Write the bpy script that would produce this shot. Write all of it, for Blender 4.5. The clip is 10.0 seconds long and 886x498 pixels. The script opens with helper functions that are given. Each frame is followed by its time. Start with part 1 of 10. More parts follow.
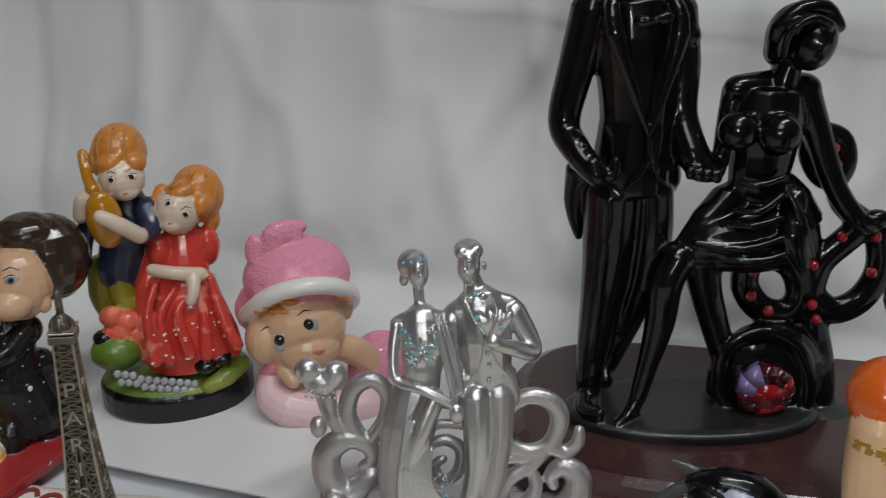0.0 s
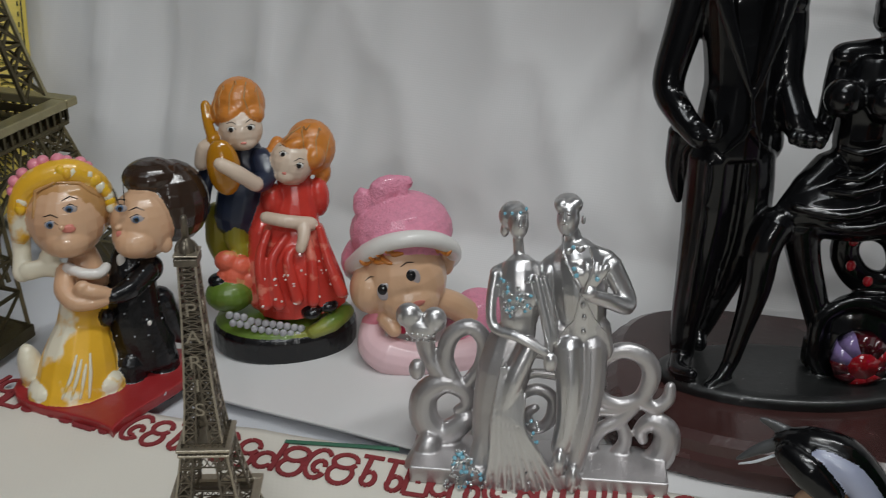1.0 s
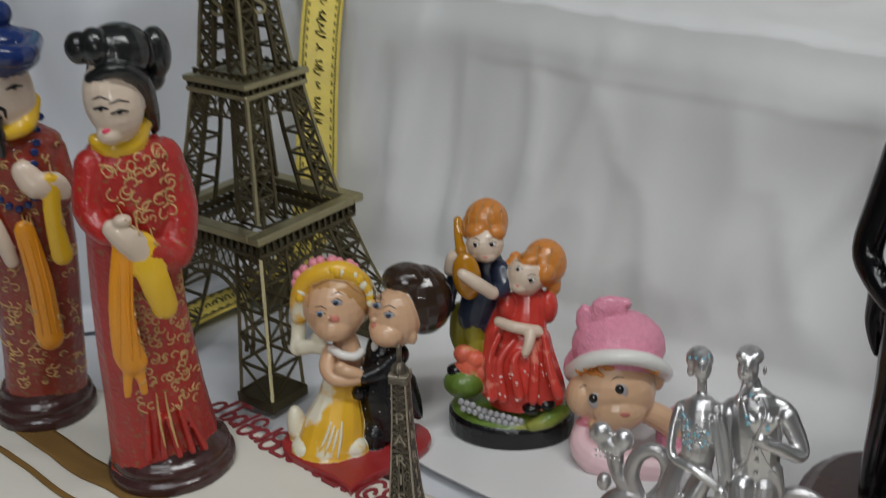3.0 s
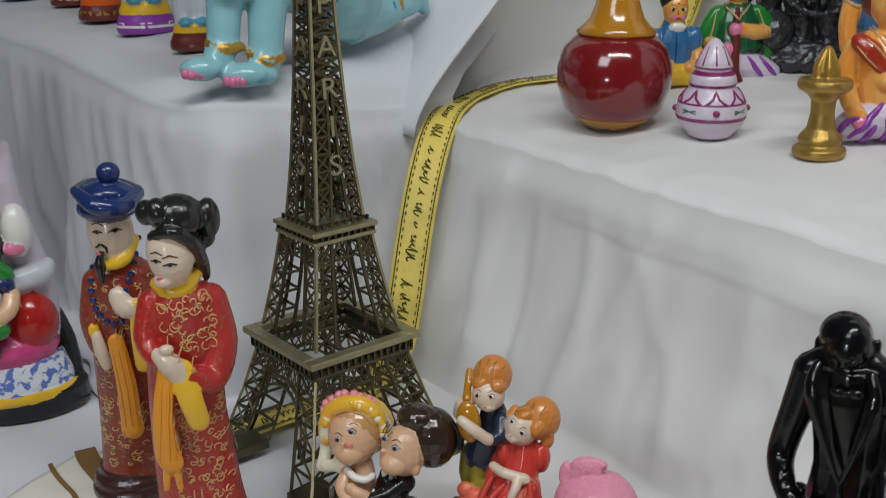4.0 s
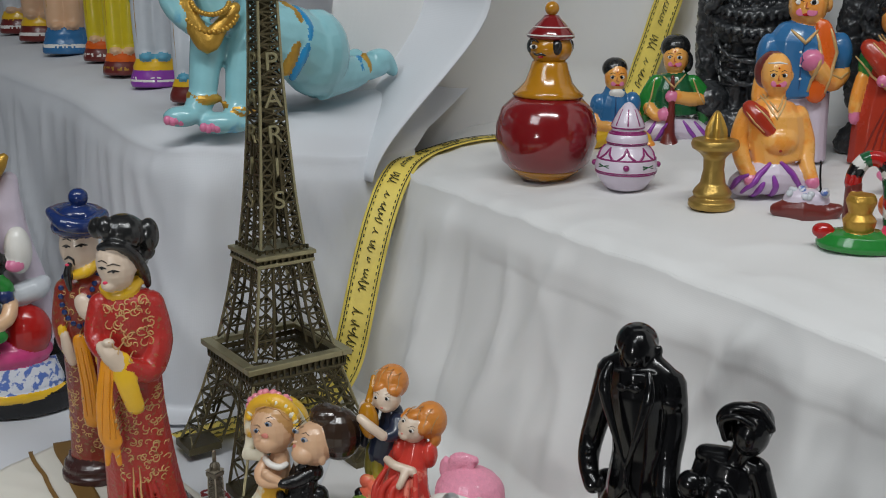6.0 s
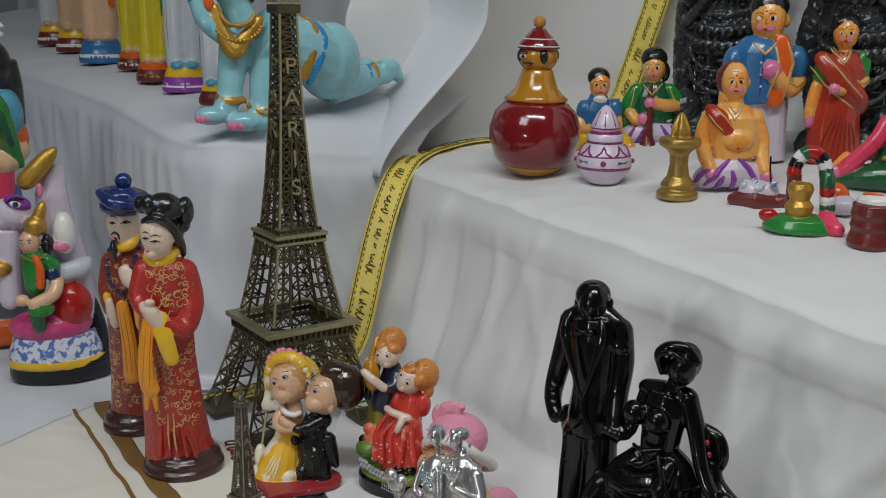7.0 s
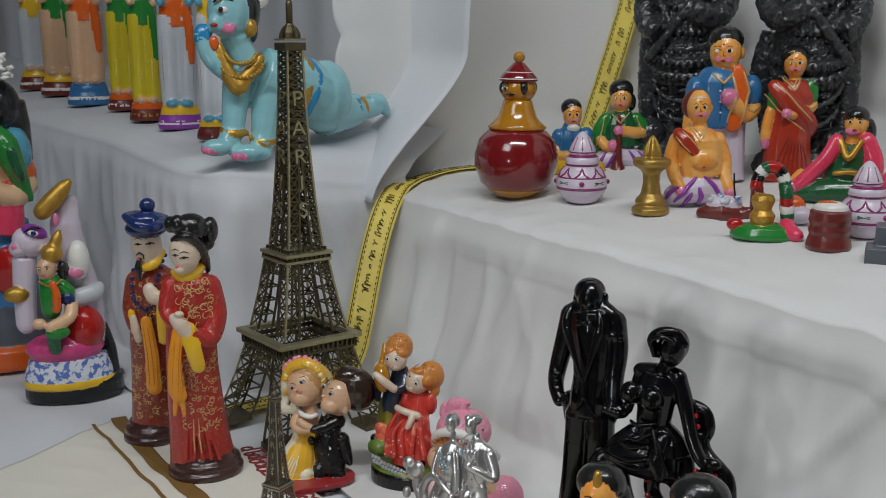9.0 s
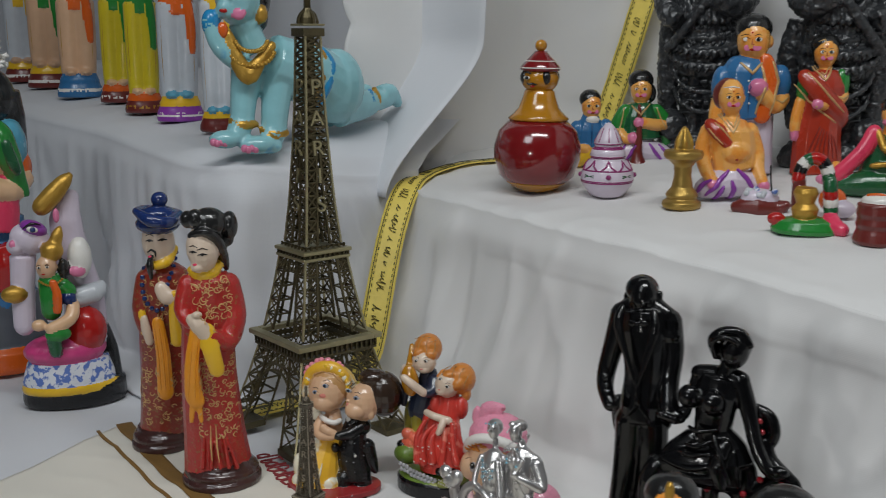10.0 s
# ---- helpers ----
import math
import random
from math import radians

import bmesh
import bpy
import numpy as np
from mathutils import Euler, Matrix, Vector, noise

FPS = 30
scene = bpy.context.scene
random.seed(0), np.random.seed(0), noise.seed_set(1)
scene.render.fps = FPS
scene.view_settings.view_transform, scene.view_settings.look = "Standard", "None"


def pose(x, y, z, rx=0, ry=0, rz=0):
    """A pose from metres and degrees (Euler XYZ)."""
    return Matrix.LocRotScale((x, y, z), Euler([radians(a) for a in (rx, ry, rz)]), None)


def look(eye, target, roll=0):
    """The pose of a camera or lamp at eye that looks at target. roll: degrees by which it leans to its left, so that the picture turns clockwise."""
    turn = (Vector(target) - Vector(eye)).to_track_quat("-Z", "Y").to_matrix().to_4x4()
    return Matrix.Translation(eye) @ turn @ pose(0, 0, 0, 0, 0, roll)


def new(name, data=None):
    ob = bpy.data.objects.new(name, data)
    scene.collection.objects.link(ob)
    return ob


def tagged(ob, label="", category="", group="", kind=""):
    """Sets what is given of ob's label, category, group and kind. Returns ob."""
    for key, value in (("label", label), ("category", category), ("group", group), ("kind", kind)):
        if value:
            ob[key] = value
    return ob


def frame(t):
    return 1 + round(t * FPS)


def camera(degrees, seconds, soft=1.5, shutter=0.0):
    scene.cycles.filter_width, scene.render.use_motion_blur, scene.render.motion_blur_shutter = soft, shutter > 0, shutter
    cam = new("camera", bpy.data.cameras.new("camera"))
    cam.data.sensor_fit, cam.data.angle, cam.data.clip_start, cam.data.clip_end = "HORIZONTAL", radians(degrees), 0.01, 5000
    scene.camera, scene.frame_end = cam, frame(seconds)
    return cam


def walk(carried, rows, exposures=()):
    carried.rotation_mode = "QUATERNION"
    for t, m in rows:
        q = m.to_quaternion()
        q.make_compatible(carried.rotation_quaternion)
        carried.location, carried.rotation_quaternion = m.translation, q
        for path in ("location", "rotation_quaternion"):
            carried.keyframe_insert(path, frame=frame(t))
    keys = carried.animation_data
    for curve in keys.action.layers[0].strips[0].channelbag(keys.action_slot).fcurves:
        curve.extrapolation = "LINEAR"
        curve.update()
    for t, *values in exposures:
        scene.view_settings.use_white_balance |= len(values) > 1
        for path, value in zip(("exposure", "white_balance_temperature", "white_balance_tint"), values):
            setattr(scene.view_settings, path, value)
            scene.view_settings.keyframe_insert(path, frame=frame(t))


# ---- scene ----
cam = camera(45.3, 10.0, soft=1.0, shutter=0.3)
METRES, EYE, TILT, LEAN, TURN = 0.8, 0.285, -24.7, -0.5, 0.0
ROWS = [
    (0.0, 0.0, 0.0, 0.0, -0.0, 0.0, 0.0),
    (0.5, 0.0022, -0.0045, -0.0101, 3.5, -0.2, -1.41),
    (1.0, 0.0005, -0.019, -0.0185, 5.4, -0.7, -2.33),
    (1.5, -0.0041, -0.0403, -0.0201, 9.33, -1.15, -3.94),
    (2.0, 0.0003, -0.0564, -0.025, 13.21, -1.66, -5.51),
    (2.5, 0.0163, -0.0651, -0.0121, 15.05, -1.87, -5.77),
    (3.0, 0.0681, -0.0865, 0.0369, 22.27, -0.38, -7.78),
    (4.3, 0.3042, -0.1157, 0.1346, 37.87, 2.57, -14.67),
    (4.5, 0.3362, -0.1196, 0.1454, 38.89, 3.39, -15.06),
    (5.0, 0.4084, -0.1042, 0.1586, 38.64, 5.06, -15.24),
    (5.5, 0.4363, -0.1188, 0.1416, 38.59, 5.05, -15.31),
    (5.7, 0.433, -0.1193, 0.1231, 38.53, 4.53, -15.56),
    (6.8, 0.5398, -0.2066, 0.0746, 39.05, 4.6, -16.51),
    (7.0, 0.5627, -0.2267, 0.0666, 39.46, 5.17, -16.52),
    (7.5, 0.5886, -0.2447, 0.043, 39.39, 5.96, -16.25),
    (8.0, 0.5893, -0.2665, 0.0302, 39.15, 6.97, -15.78),
    (8.5, 0.5777, -0.2946, 0.0228, 38.72, 7.36, -15.58),
    (9.0, 0.5944, -0.3335, 0.0063, 36.84, 8.26, -14.92),
    (9.5, 0.5901, -0.3379, 0.0028, 35.89, 8.57, -14.57),
    (10.0, 0.5094, -0.3206, -0.0026, 35.44, 8.5, -14.58),
]
walk(cam, [(t, pose(0, 0, EYE, TILT, LEAN, TURN) @ pose(METRES * x, METRES * y, METRES * z, 90 + pitch, roll, yaw)) for t, x, y, z, yaw, pitch, roll in ROWS],
     exposures=[(0.0, -0.40), (2.5, -0.40), (3.2, -0.30), (4.3, -0.08), (5.7, -0.05), (6.8, -0.24), (8.0, -0.30), (10.0, -0.32)])

# ---- light: an evening room with ceiling lamps and a fixed stand-in for the phone's flash ----
from mathutils.bvhtree import BVHTree

world = bpy.data.worlds.new("room_light")
scene.world = world
world.use_nodes = True
world.node_tree.nodes["Background"].inputs[0].default_value = (0.92, 0.95, 1.0, 1)
world.node_tree.nodes["Background"].inputs[1].default_value = 0.11


def area(name, eye, target, size_x, size_y, watts, colour):
    lamp = bpy.data.lights.new(name, "AREA")
    lamp.shape, lamp.size, lamp.size_y, lamp.energy, lamp.color = "RECTANGLE", size_x, size_y, watts, colour
    ob = new(name, lamp)
    ob.matrix_world = look(eye, target)
    return ob


area("ceiling_tube_light", (0.45, 0.0, 1.6), (0.0, 0.65, 0.2), 1.1, 0.12, 14.5, (0.955, 0.985, 0.985))
area("ceiling_panel_light", (-0.1, -1.0, 1.6), (-0.1, 0.6, 0.1), 0.7, 0.7, 10.5, (0.92, 0.97, 1.0))
# unseen phone flash, fixed here although the real one moves with the camera
area("phone_flash_standin", (0.02, -0.16, 0.27), (-0.02, 0.5, 0.1), 0.035, 0.035, 0.42, (0.98, 0.98, 0.97))

# ---- materials ----


def mat(name, colour, rough=0.4, metal=0.0, var=0.12, scale=60.0, bump=0.15, fine=300.0, coat=0.0, spot=None, spot_at=0.62, spot_scale=25.0):
    m = bpy.data.materials.new(name)
    m.use_nodes = True
    nt = m.node_tree
    b = nt.nodes["Principled BSDF"]
    co = nt.nodes.new("ShaderNodeTexCoord")
    n1 = nt.nodes.new("ShaderNodeTexNoise")
    n1.inputs["Scale"].default_value, n1.inputs["Detail"].default_value = scale, 4
    nt.links.new(co.outputs["Object"], n1.inputs["Vector"])
    mix = nt.nodes.new("ShaderNodeMix")
    mix.data_type = "RGBA"
    mix.inputs["A"].default_value = (*[c * (1 - var) for c in colour], 1)
    mix.inputs["B"].default_value = (*[min(1, c * (1 + var)) for c in colour], 1)
    nt.links.new(n1.outputs["Fac"], mix.inputs["Factor"])
    out = mix.outputs["Result"]
    if spot:
        n3 = nt.nodes.new("ShaderNodeTexNoise")
        n3.inputs["Scale"].default_value, n3.inputs["Detail"].default_value = spot_scale, 6
        nt.links.new(co.outputs["Object"], n3.inputs["Vector"])
        r = nt.nodes.new("ShaderNodeMapRange")
        r.inputs["From Min"].default_value, r.inputs["From Max"].default_value = spot_at, spot_at + 0.06
        nt.links.new(n3.outputs["Fac"], r.inputs["Value"])
        mx = nt.nodes.new("ShaderNodeMix")
        mx.data_type = "RGBA"
        nt.links.new(r.outputs["Result"], mx.inputs["Factor"])
        nt.links.new(out, mx.inputs["A"])
        mx.inputs["B"].default_value = (*spot, 1)
        out = mx.outputs["Result"]
    nt.links.new(out, b.inputs["Base Color"])
    n2 = nt.nodes.new("ShaderNodeTexNoise")
    n2.inputs["Scale"].default_value, n2.inputs["Detail"].default_value = fine, 3
    nt.links.new(co.outputs["Object"], n2.inputs["Vector"])
    rr = nt.nodes.new("ShaderNodeMapRange")
    rr.inputs["To Min"].default_value, rr.inputs["To Max"].default_value = rough * 0.75, min(1, rough * 1.3)
    nt.links.new(n1.outputs["Fac"], rr.inputs["Value"])
    nt.links.new(rr.outputs["Result"], b.inputs["Roughness"])
    bp = nt.nodes.new("ShaderNodeBump")
    bp.inputs["Strength"].default_value, bp.inputs["Distance"].default_value = bump, 0.001
    nt.links.new(n2.outputs["Fac"], bp.inputs["Height"])
    nt.links.new(bp.outputs["Normal"], b.inputs["Normal"])
    b.inputs["Metallic"].default_value = metal
    b.inputs["Coat Weight"].default_value = coat
    b.inputs["Coat Roughness"].default_value = 0.12
    return m


def cloth_mat(name, colour, var=0.06, weave=1400.0, stain=None):
    m = mat(name, colour, 0.85, 0, var, 6.0, 0.1, 90.0)
    nt = m.node_tree
    b = nt.nodes["Principled BSDF"]
    co = nt.nodes["Texture Coordinate"]
    waves = []
    for axis in ("X", "Y"):
        w = nt.nodes.new("ShaderNodeTexWave")
        w.bands_direction = axis
        w.inputs["Scale"].default_value, w.inputs["Distortion"].default_value = weave / 6.28, 1.5
        nt.links.new(co.outputs["UV"], w.inputs["Vector"])
        waves.append(w)
    add = nt.nodes.new("ShaderNodeMath")
    nt.links.new(waves[0].outputs["Fac"], add.inputs[0])
    nt.links.new(waves[1].outputs["Fac"], add.inputs[1])
    bp = nt.nodes.new("ShaderNodeBump")
    bp.inputs["Strength"].default_value, bp.inputs["Distance"].default_value = 0.05, 0.0004
    nt.links.new(add.outputs[0], bp.inputs["Height"])
    crumple = nt.nodes.new("ShaderNodeTexNoise")
    crumple.noise_type = "RIDGED_MULTIFRACTAL"
    crumple.inputs["Scale"].default_value, crumple.inputs["Detail"].default_value, crumple.inputs["Distortion"].default_value = 5.0, 3.0, 0.9
    stretch = nt.nodes.new("ShaderNodeMapping")
    stretch.inputs["Scale"].default_value = (1.6, 1.6, 0.7)
    nt.links.new(co.outputs["Object"], stretch.inputs["Vector"])
    nt.links.new(stretch.outputs["Vector"], crumple.inputs["Vector"])
    wrinkle = nt.nodes.new("ShaderNodeBump")
    wrinkle.inputs["Strength"].default_value, wrinkle.inputs["Distance"].default_value = 0.22, 0.006
    nt.links.new(crumple.outputs["Fac"], wrinkle.inputs["Height"])
    nt.links.new(nt.nodes["Bump"].outputs["Normal"], wrinkle.inputs["Normal"])
    nt.links.new(wrinkle.outputs["Normal"], bp.inputs["Normal"])
    nt.links.new(bp.outputs["Normal"], b.inputs["Normal"])
    b.inputs["Sheen Weight"].default_value = 0.15
    return m


WHITE = cloth_mat("white_cotton", (0.72, 0.715, 0.71))
WHITE2 = cloth_mat("bluish_white_cotton", (0.66, 0.675, 0.71))
CREAM = cloth_mat("unbleached_cotton", (0.74, 0.71, 0.63), 0.06, 900.0)
BROWN_STRIPE = mat("brown_woven_stripe", (0.22, 0.12, 0.03), 0.7, 0, 0.25, 80, 0.3, 900)
MAROON_INK = mat("maroon_woven_motif", (0.25, 0.03, 0.035), 0.8, 0, 0.2, 120, 0.3, 900)
GREEN_INK = mat("green_thread", (0.05, 0.16, 0.10), 0.8)
YELLOW_BAND = mat("yellow_ribbon_cloth", (0.86, 0.66, 0.13), 0.55, 0, 0.2, 60, 0.4, 250)
INK = mat("dark_green_print", (0.035, 0.04, 0.015), 0.6)
# tower metals in two tones; the lighter for outer corners, ledges and letters
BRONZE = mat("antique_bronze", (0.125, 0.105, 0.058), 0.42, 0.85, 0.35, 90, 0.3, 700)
BRONZE_LIGHT = mat("lighter_bronze", (0.40, 0.36, 0.21), 0.38, 0.85, 0.2, 90, 0.2, 700)
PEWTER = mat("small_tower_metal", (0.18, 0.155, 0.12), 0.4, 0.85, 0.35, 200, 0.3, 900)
PEWTER_LIGHT = mat("small_tower_lighter_metal", (0.42, 0.37, 0.29), 0.38, 0.85, 0.2, 200, 0.2, 900)
WALL = mat("wall_paint", (0.55, 0.56, 0.58), 0.8, 0, 0.05, 4, 0.1, 60)
TABLE = mat("table_wood", (0.20, 0.12, 0.07), 0.5, 0, 0.3, 20, 0.2, 120)

# ---- mesh helpers ----


def link_bm(name, bm, mats, parent=None, smooth=True):
    me = bpy.data.meshes.new(name)
    bm.to_mesh(me)
    bm.free()
    for m in (mats if isinstance(mats, (list, tuple)) else [mats]):
        me.materials.append(m)
    if smooth:
        me.shade_smooth()
    ob = new(name, me)
    if parent:
        ob.parent = parent
    return ob


def part(name, bm, material, parent, label="", smooth=False):
    ob = link_bm(name, bm, material, parent, smooth)
    return tagged(ob, label) if label else ob


def sheet(name, point, nu, nv, material, thick=0.0015, more=()):
    """A cloth: point(u, v) gives the place for u, v from 0 to 1; UV in metres along the sheet. more: further patches of it."""
    bm = bmesh.new()
    uv = bm.loops.layers.uv.new("UVMap")
    for pt, n1, n2 in ((point, nu, nv), *more):
        patch(bm, uv, pt, n1, n2)
    if more:
        bmesh.ops.remove_doubles(bm, verts=bm.verts[:], dist=0.0002)
    ob = link_bm(name, bm, material)
    if thick:
        s = ob.modifiers.new("thickness", "SOLIDIFY")
        s.thickness, s.offset = thick, -1
    return ob


def patch(bm, uv, point, nu, nv):
    grid = [[bm.verts.new(point(i / nu, j / nv)) for j in range(nv + 1)] for i in range(nu + 1)]
    lu = [0.0]
    for i in range(nu):
        lu.append(lu[-1] + (grid[i + 1][nv // 2].co - grid[i][nv // 2].co).length)
    lv = [0.0]
    for j in range(nv):
        lv.append(lv[-1] + (grid[nu // 2][j + 1].co - grid[nu // 2][j].co).length)
    for i in range(nu):
        for j in range(nv):
            f = bm.faces.new((grid[i][j], grid[i + 1][j], grid[i + 1][j + 1], grid[i][j + 1]))
            for lp, (a, b) in zip(f.loops, ((i, j), (i + 1, j), (i + 1, j + 1), (i, j + 1))):
                lp[uv].uv = (lu[a], lv[b])


def box(bm, x0, y0, z0, x1, y1, z1, mi=0):
    v = [bm.verts.new(p) for p in ((x0, y0, z0), (x1, y0, z0), (x1, y1, z0), (x0, y1, z0), (x0, y0, z1), (x1, y0, z1), (x1, y1, z1), (x0, y1, z1))]
    for q in ((3, 2, 1, 0), (4, 5, 6, 7), (0, 1, 5, 4), (1, 2, 6, 5), (2, 3, 7, 6), (3, 0, 4, 7)):
        bm.faces.new([v[i] for i in q]).material_index = mi


def bar(bm, p, q, w, d=None, mi=0):
    """A square bar from p to q, w wide and d deep."""
    p, q = Vector(p), Vector(q)
    way = (q - p).normalized()
    side = way.cross(Vector((0, 0, 1)) if abs(way.z) < 0.95 else Vector((0, 1, 0))).normalized()
    up = side.cross(way)
    d = d or w
    v = [bm.verts.new(c + side * a * w / 2 + up * b * d / 2) for c in (p, q) for a, b in ((-1, -1), (1, -1), (1, 1), (-1, 1))]
    for f in ((0, 1, 2, 3), (7, 6, 5, 4), (0, 4, 5, 1), (1, 5, 6, 2), (2, 6, 7, 3), (3, 7, 4, 0)):
        bm.faces.new([v[i] for i in f]).material_index = mi


def lathe(bm, profile, n=28, mi=0, cx=0.0, cy=0.0, sx=1.0, sy=1.0):
    rings = []
    for r, z in profile:
        rings.append([bm.verts.new((cx + sx * r * math.cos(2 * math.pi * k / n), cy + sy * r * math.sin(2 * math.pi * k / n), z)) for k in range(n)])
    for a, b in zip(rings, rings[1:]):
        for k in range(n):
            bm.faces.new((a[k], a[(k + 1) % n], b[(k + 1) % n], b[k])).material_index = mi
    bm.faces.new(rings[0][::-1]).material_index = mi
    bm.faces.new(rings[-1]).material_index = mi


def fold(x, y, z, s=1.0, seed=0.0):
    return noise.noise(Vector((x * s + seed, y * s - seed, z * s)))


def smoothstep(a, b, x):
    t = max(0.0, min(1.0, (x - a) / (b - a)))
    return t * t * (3 - 2 * t)


# ---- structure: room, table, draped steps ----
bm = bmesh.new()
box(bm, -3.2, -2.6, -0.78, 2.8, 2.4, -0.70)
tagged(link_bm("floor", bm, WALL, smooth=False), "plain grey room floor", "floor", kind="structure")
for nm, b in (("wall_north", (-3.2, 2.4, -0.7, 2.8, 2.5, 2.3)), ("wall_south", (-3.2, -2.7, -0.7, 2.8, -2.6, 2.3)), ("wall_west", (-3.3, -2.6, -0.7, -3.2, 2.4, 2.3)), ("wall_east", (2.8, -2.6, -0.7, 2.9, 2.4, 2.3))):
    bm = bmesh.new()
    box(bm, *b)
    tagged(link_bm(nm, bm, WALL, smooth=False), "plain painted room wall", "wall", kind="structure")
bm = bmesh.new()
box(bm, -3.2, -2.6, 2.3, 2.8, 2.4, 2.4)
tagged(link_bm("ceiling", bm, WALL, smooth=False), "plain painted ceiling", "ceiling", kind="structure")
table = tagged(new("display_table"), "low wooden table under the white cloth", "table")
bm = bmesh.new()
box(bm, -2.3, 0.02, -0.045, 1.2, 1.6, -0.012)
part("tabletop", bm, TABLE, table)
for x in (-2.2, 1.1):
    for y in (0.1, 1.5):
        bm = bmesh.new()
        box(bm, x - 0.03, y - 0.03, -0.70, x + 0.03, y + 0.03, -0.045)
        part("leg", bm, TABLE, table)


def table_cloth_point(u, v):
    x, y = -2.35 + 3.6 * u, -0.03 + 1.0 * v
    z = -0.004 + 0.004 * fold(x, y, 0, 7) + 0.002 * fold(x, y, 3, 22)
    z -= 0.02 * (1 - smoothstep(-0.03, 0.05, y))
    return (x, y, min(z, -0.0005))


tagged(sheet("white_table_cloth", table_cloth_point, 220, 80, WHITE2), "white cotton cloth spread over the display table, softly creased", "cloth", kind="structure")


def on_step(y):
    return 0.214 + 0.09 * (y - 0.70)


# front edge of the right step: corner, then along
CORNER, ALONG = Vector((-0.365, 0.70)), Vector((0.957, -0.291))
OUT = Vector((-0.291, -0.957))


def step_edge(s):
    """The edge of the right step at s metres past its corner, and the way out from it."""
    back, side = Vector((-0.42, 0.907)), Vector((-0.907, -0.42))
    r = 0.03
    if s < -r:
        return CORNER + back * -s, side
    if s < r:
        k = (s + r) / (2 * r)
        p = (CORNER + back * r) * (1 - k) ** 2 + CORNER * 2 * k * (1 - k) + (CORNER + ALONG * r) * k ** 2
        return p, (side * (1 - k) + OUT * k).normalized()
    return CORNER + ALONG * s, OUT


def step_top_z(x, y, d):
    return on_step(y) + 0.003 * fold(x, y, 0, 13) + 0.0026 * (1 - abs(fold(x + 0.4 * y, y * 0.5 - x * 0.2, 2, 24))) ** 4 - 0.0035 * smoothstep(0.016, 0.0, d) + 0.0018 * fold(x * 3, y * 3, 4, 9) * smoothstep(0.08, 0.0, d)


def right_top_point(u, v):
    s = -0.48 + 1.76 * u
    e, o = step_edge(s)
    d = v ** 1.5
    if s < 0:
        p = e + (CORNER + ALONG * 0.5 + OUT * -0.56 - e) * d
    else:
        p = e + (CORNER + ALONG * (0.5 + 0.78 * (s / 1.28)) + OUT * -0.56 - e) * d
    return (p.x, p.y, step_top_z(p.x, p.y, (p - e).length))


def right_drop_point(u, v):
    s = -0.48 + 1.76 * u
    e, o = step_edge(s)
    ez = step_top_z(e.x, e.y, 0)
    k = v
    z = ez * (1 - k / 0.7) if k < 0.7 else 0.0
    z = max(z, 0.0) if k < 0.62 else max(0.0012, ez * (1 - k / 0.7))
    drop = smoothstep(0, 0.7, min(k, 0.7))
    flare = 0.06 + 0.12 * smoothstep(0.05, 0.3, s)
    out = 0.009 * smoothstep(-0.03, 0.10, k) - 0.002 + 0.05 * drop ** 1.6 + smoothstep(0.62, 1.0, k) * flare
    w = s * 9 + 0.5 * fold(s, k * 0.3, 0, 3)
    f = (0.4 * math.sin(w * 3.1) + 0.3 * math.sin(w * 7.3 + 1) + 1.0 * fold(s * 3.2, k * 0.35, 1, 4) + 0.5 * fold(s * 9, k * 0.4, 6, 4)) * 0.0065 * smoothstep(0.0, 0.45, k) * (1 - smoothstep(0.6, 0.8, k))
    diag = (s + k * 0.12) * 11
    f += 0.0040 * max(0, math.sin(diag * 1.7 + fold(s, k, 4, 3))) ** 6 * smoothstep(0.03, 0.15, k) * (1 - smoothstep(0.4, 0.6, k))
    f += 0.0025 * fold(s * 1.5 + k * 0.6, k * 0.7, 5, 5) * smoothstep(0.0, 0.15, k)
    f += 0.0032 * (1 - abs(fold(s * 7, k * 0.5, 9, 3))) ** 8 * smoothstep(0.02, 0.2, k) * (1 - smoothstep(0.5, 0.65, k))
    for s0, lean, amp in ((0.472, 0.16, 0.0050), (0.690, 0.20, 0.0045), (0.10, 0.05, 0.003), (0.27, 0.10, 0.003), (0.58, 0.12, 0.003)):
        f += amp * math.exp(-((s - s0 + lean * k) / 0.008) ** 2) * smoothstep(0.01, 0.08, k) * (1 - smoothstep(0.25, 0.5, k))
    f += 0.0007 * smoothstep(0.150, 0.128, k) * smoothstep(0.10, 0.2, s) * smoothstep(0.03, 0.1, k)
    p = e + o * (out + f * 1.45)
    lie = smoothstep(0.6, 0.75, k)
    return (p.x, p.y, max(0.0012, z) + lie * (0.002 * fold(p.x, p.y, 3, 14) + 0.0006) + 0.0012 * fold(s * 5, k, 2, 4) * (1 - lie))


tagged(sheet("draped_step_right", right_top_point, 260, 50, WHITE, more=((right_drop_point, 300, 110),)), "white cotton cloth over a tall step, falling in loose vertical folds", "cloth", kind="structure")

# left step, a little higher: it turns away behind the tower
LEDGE = [Vector((-0.395, 0.76)), Vector((-0.402, 0.67)), Vector((-0.425, 0.575)), Vector((-0.455, 0.50)), Vector((-0.52, 0.50)), Vector((-0.82, 0.60)), Vector((-1.10, 0.66)), Vector((-2.3, 0.86))]


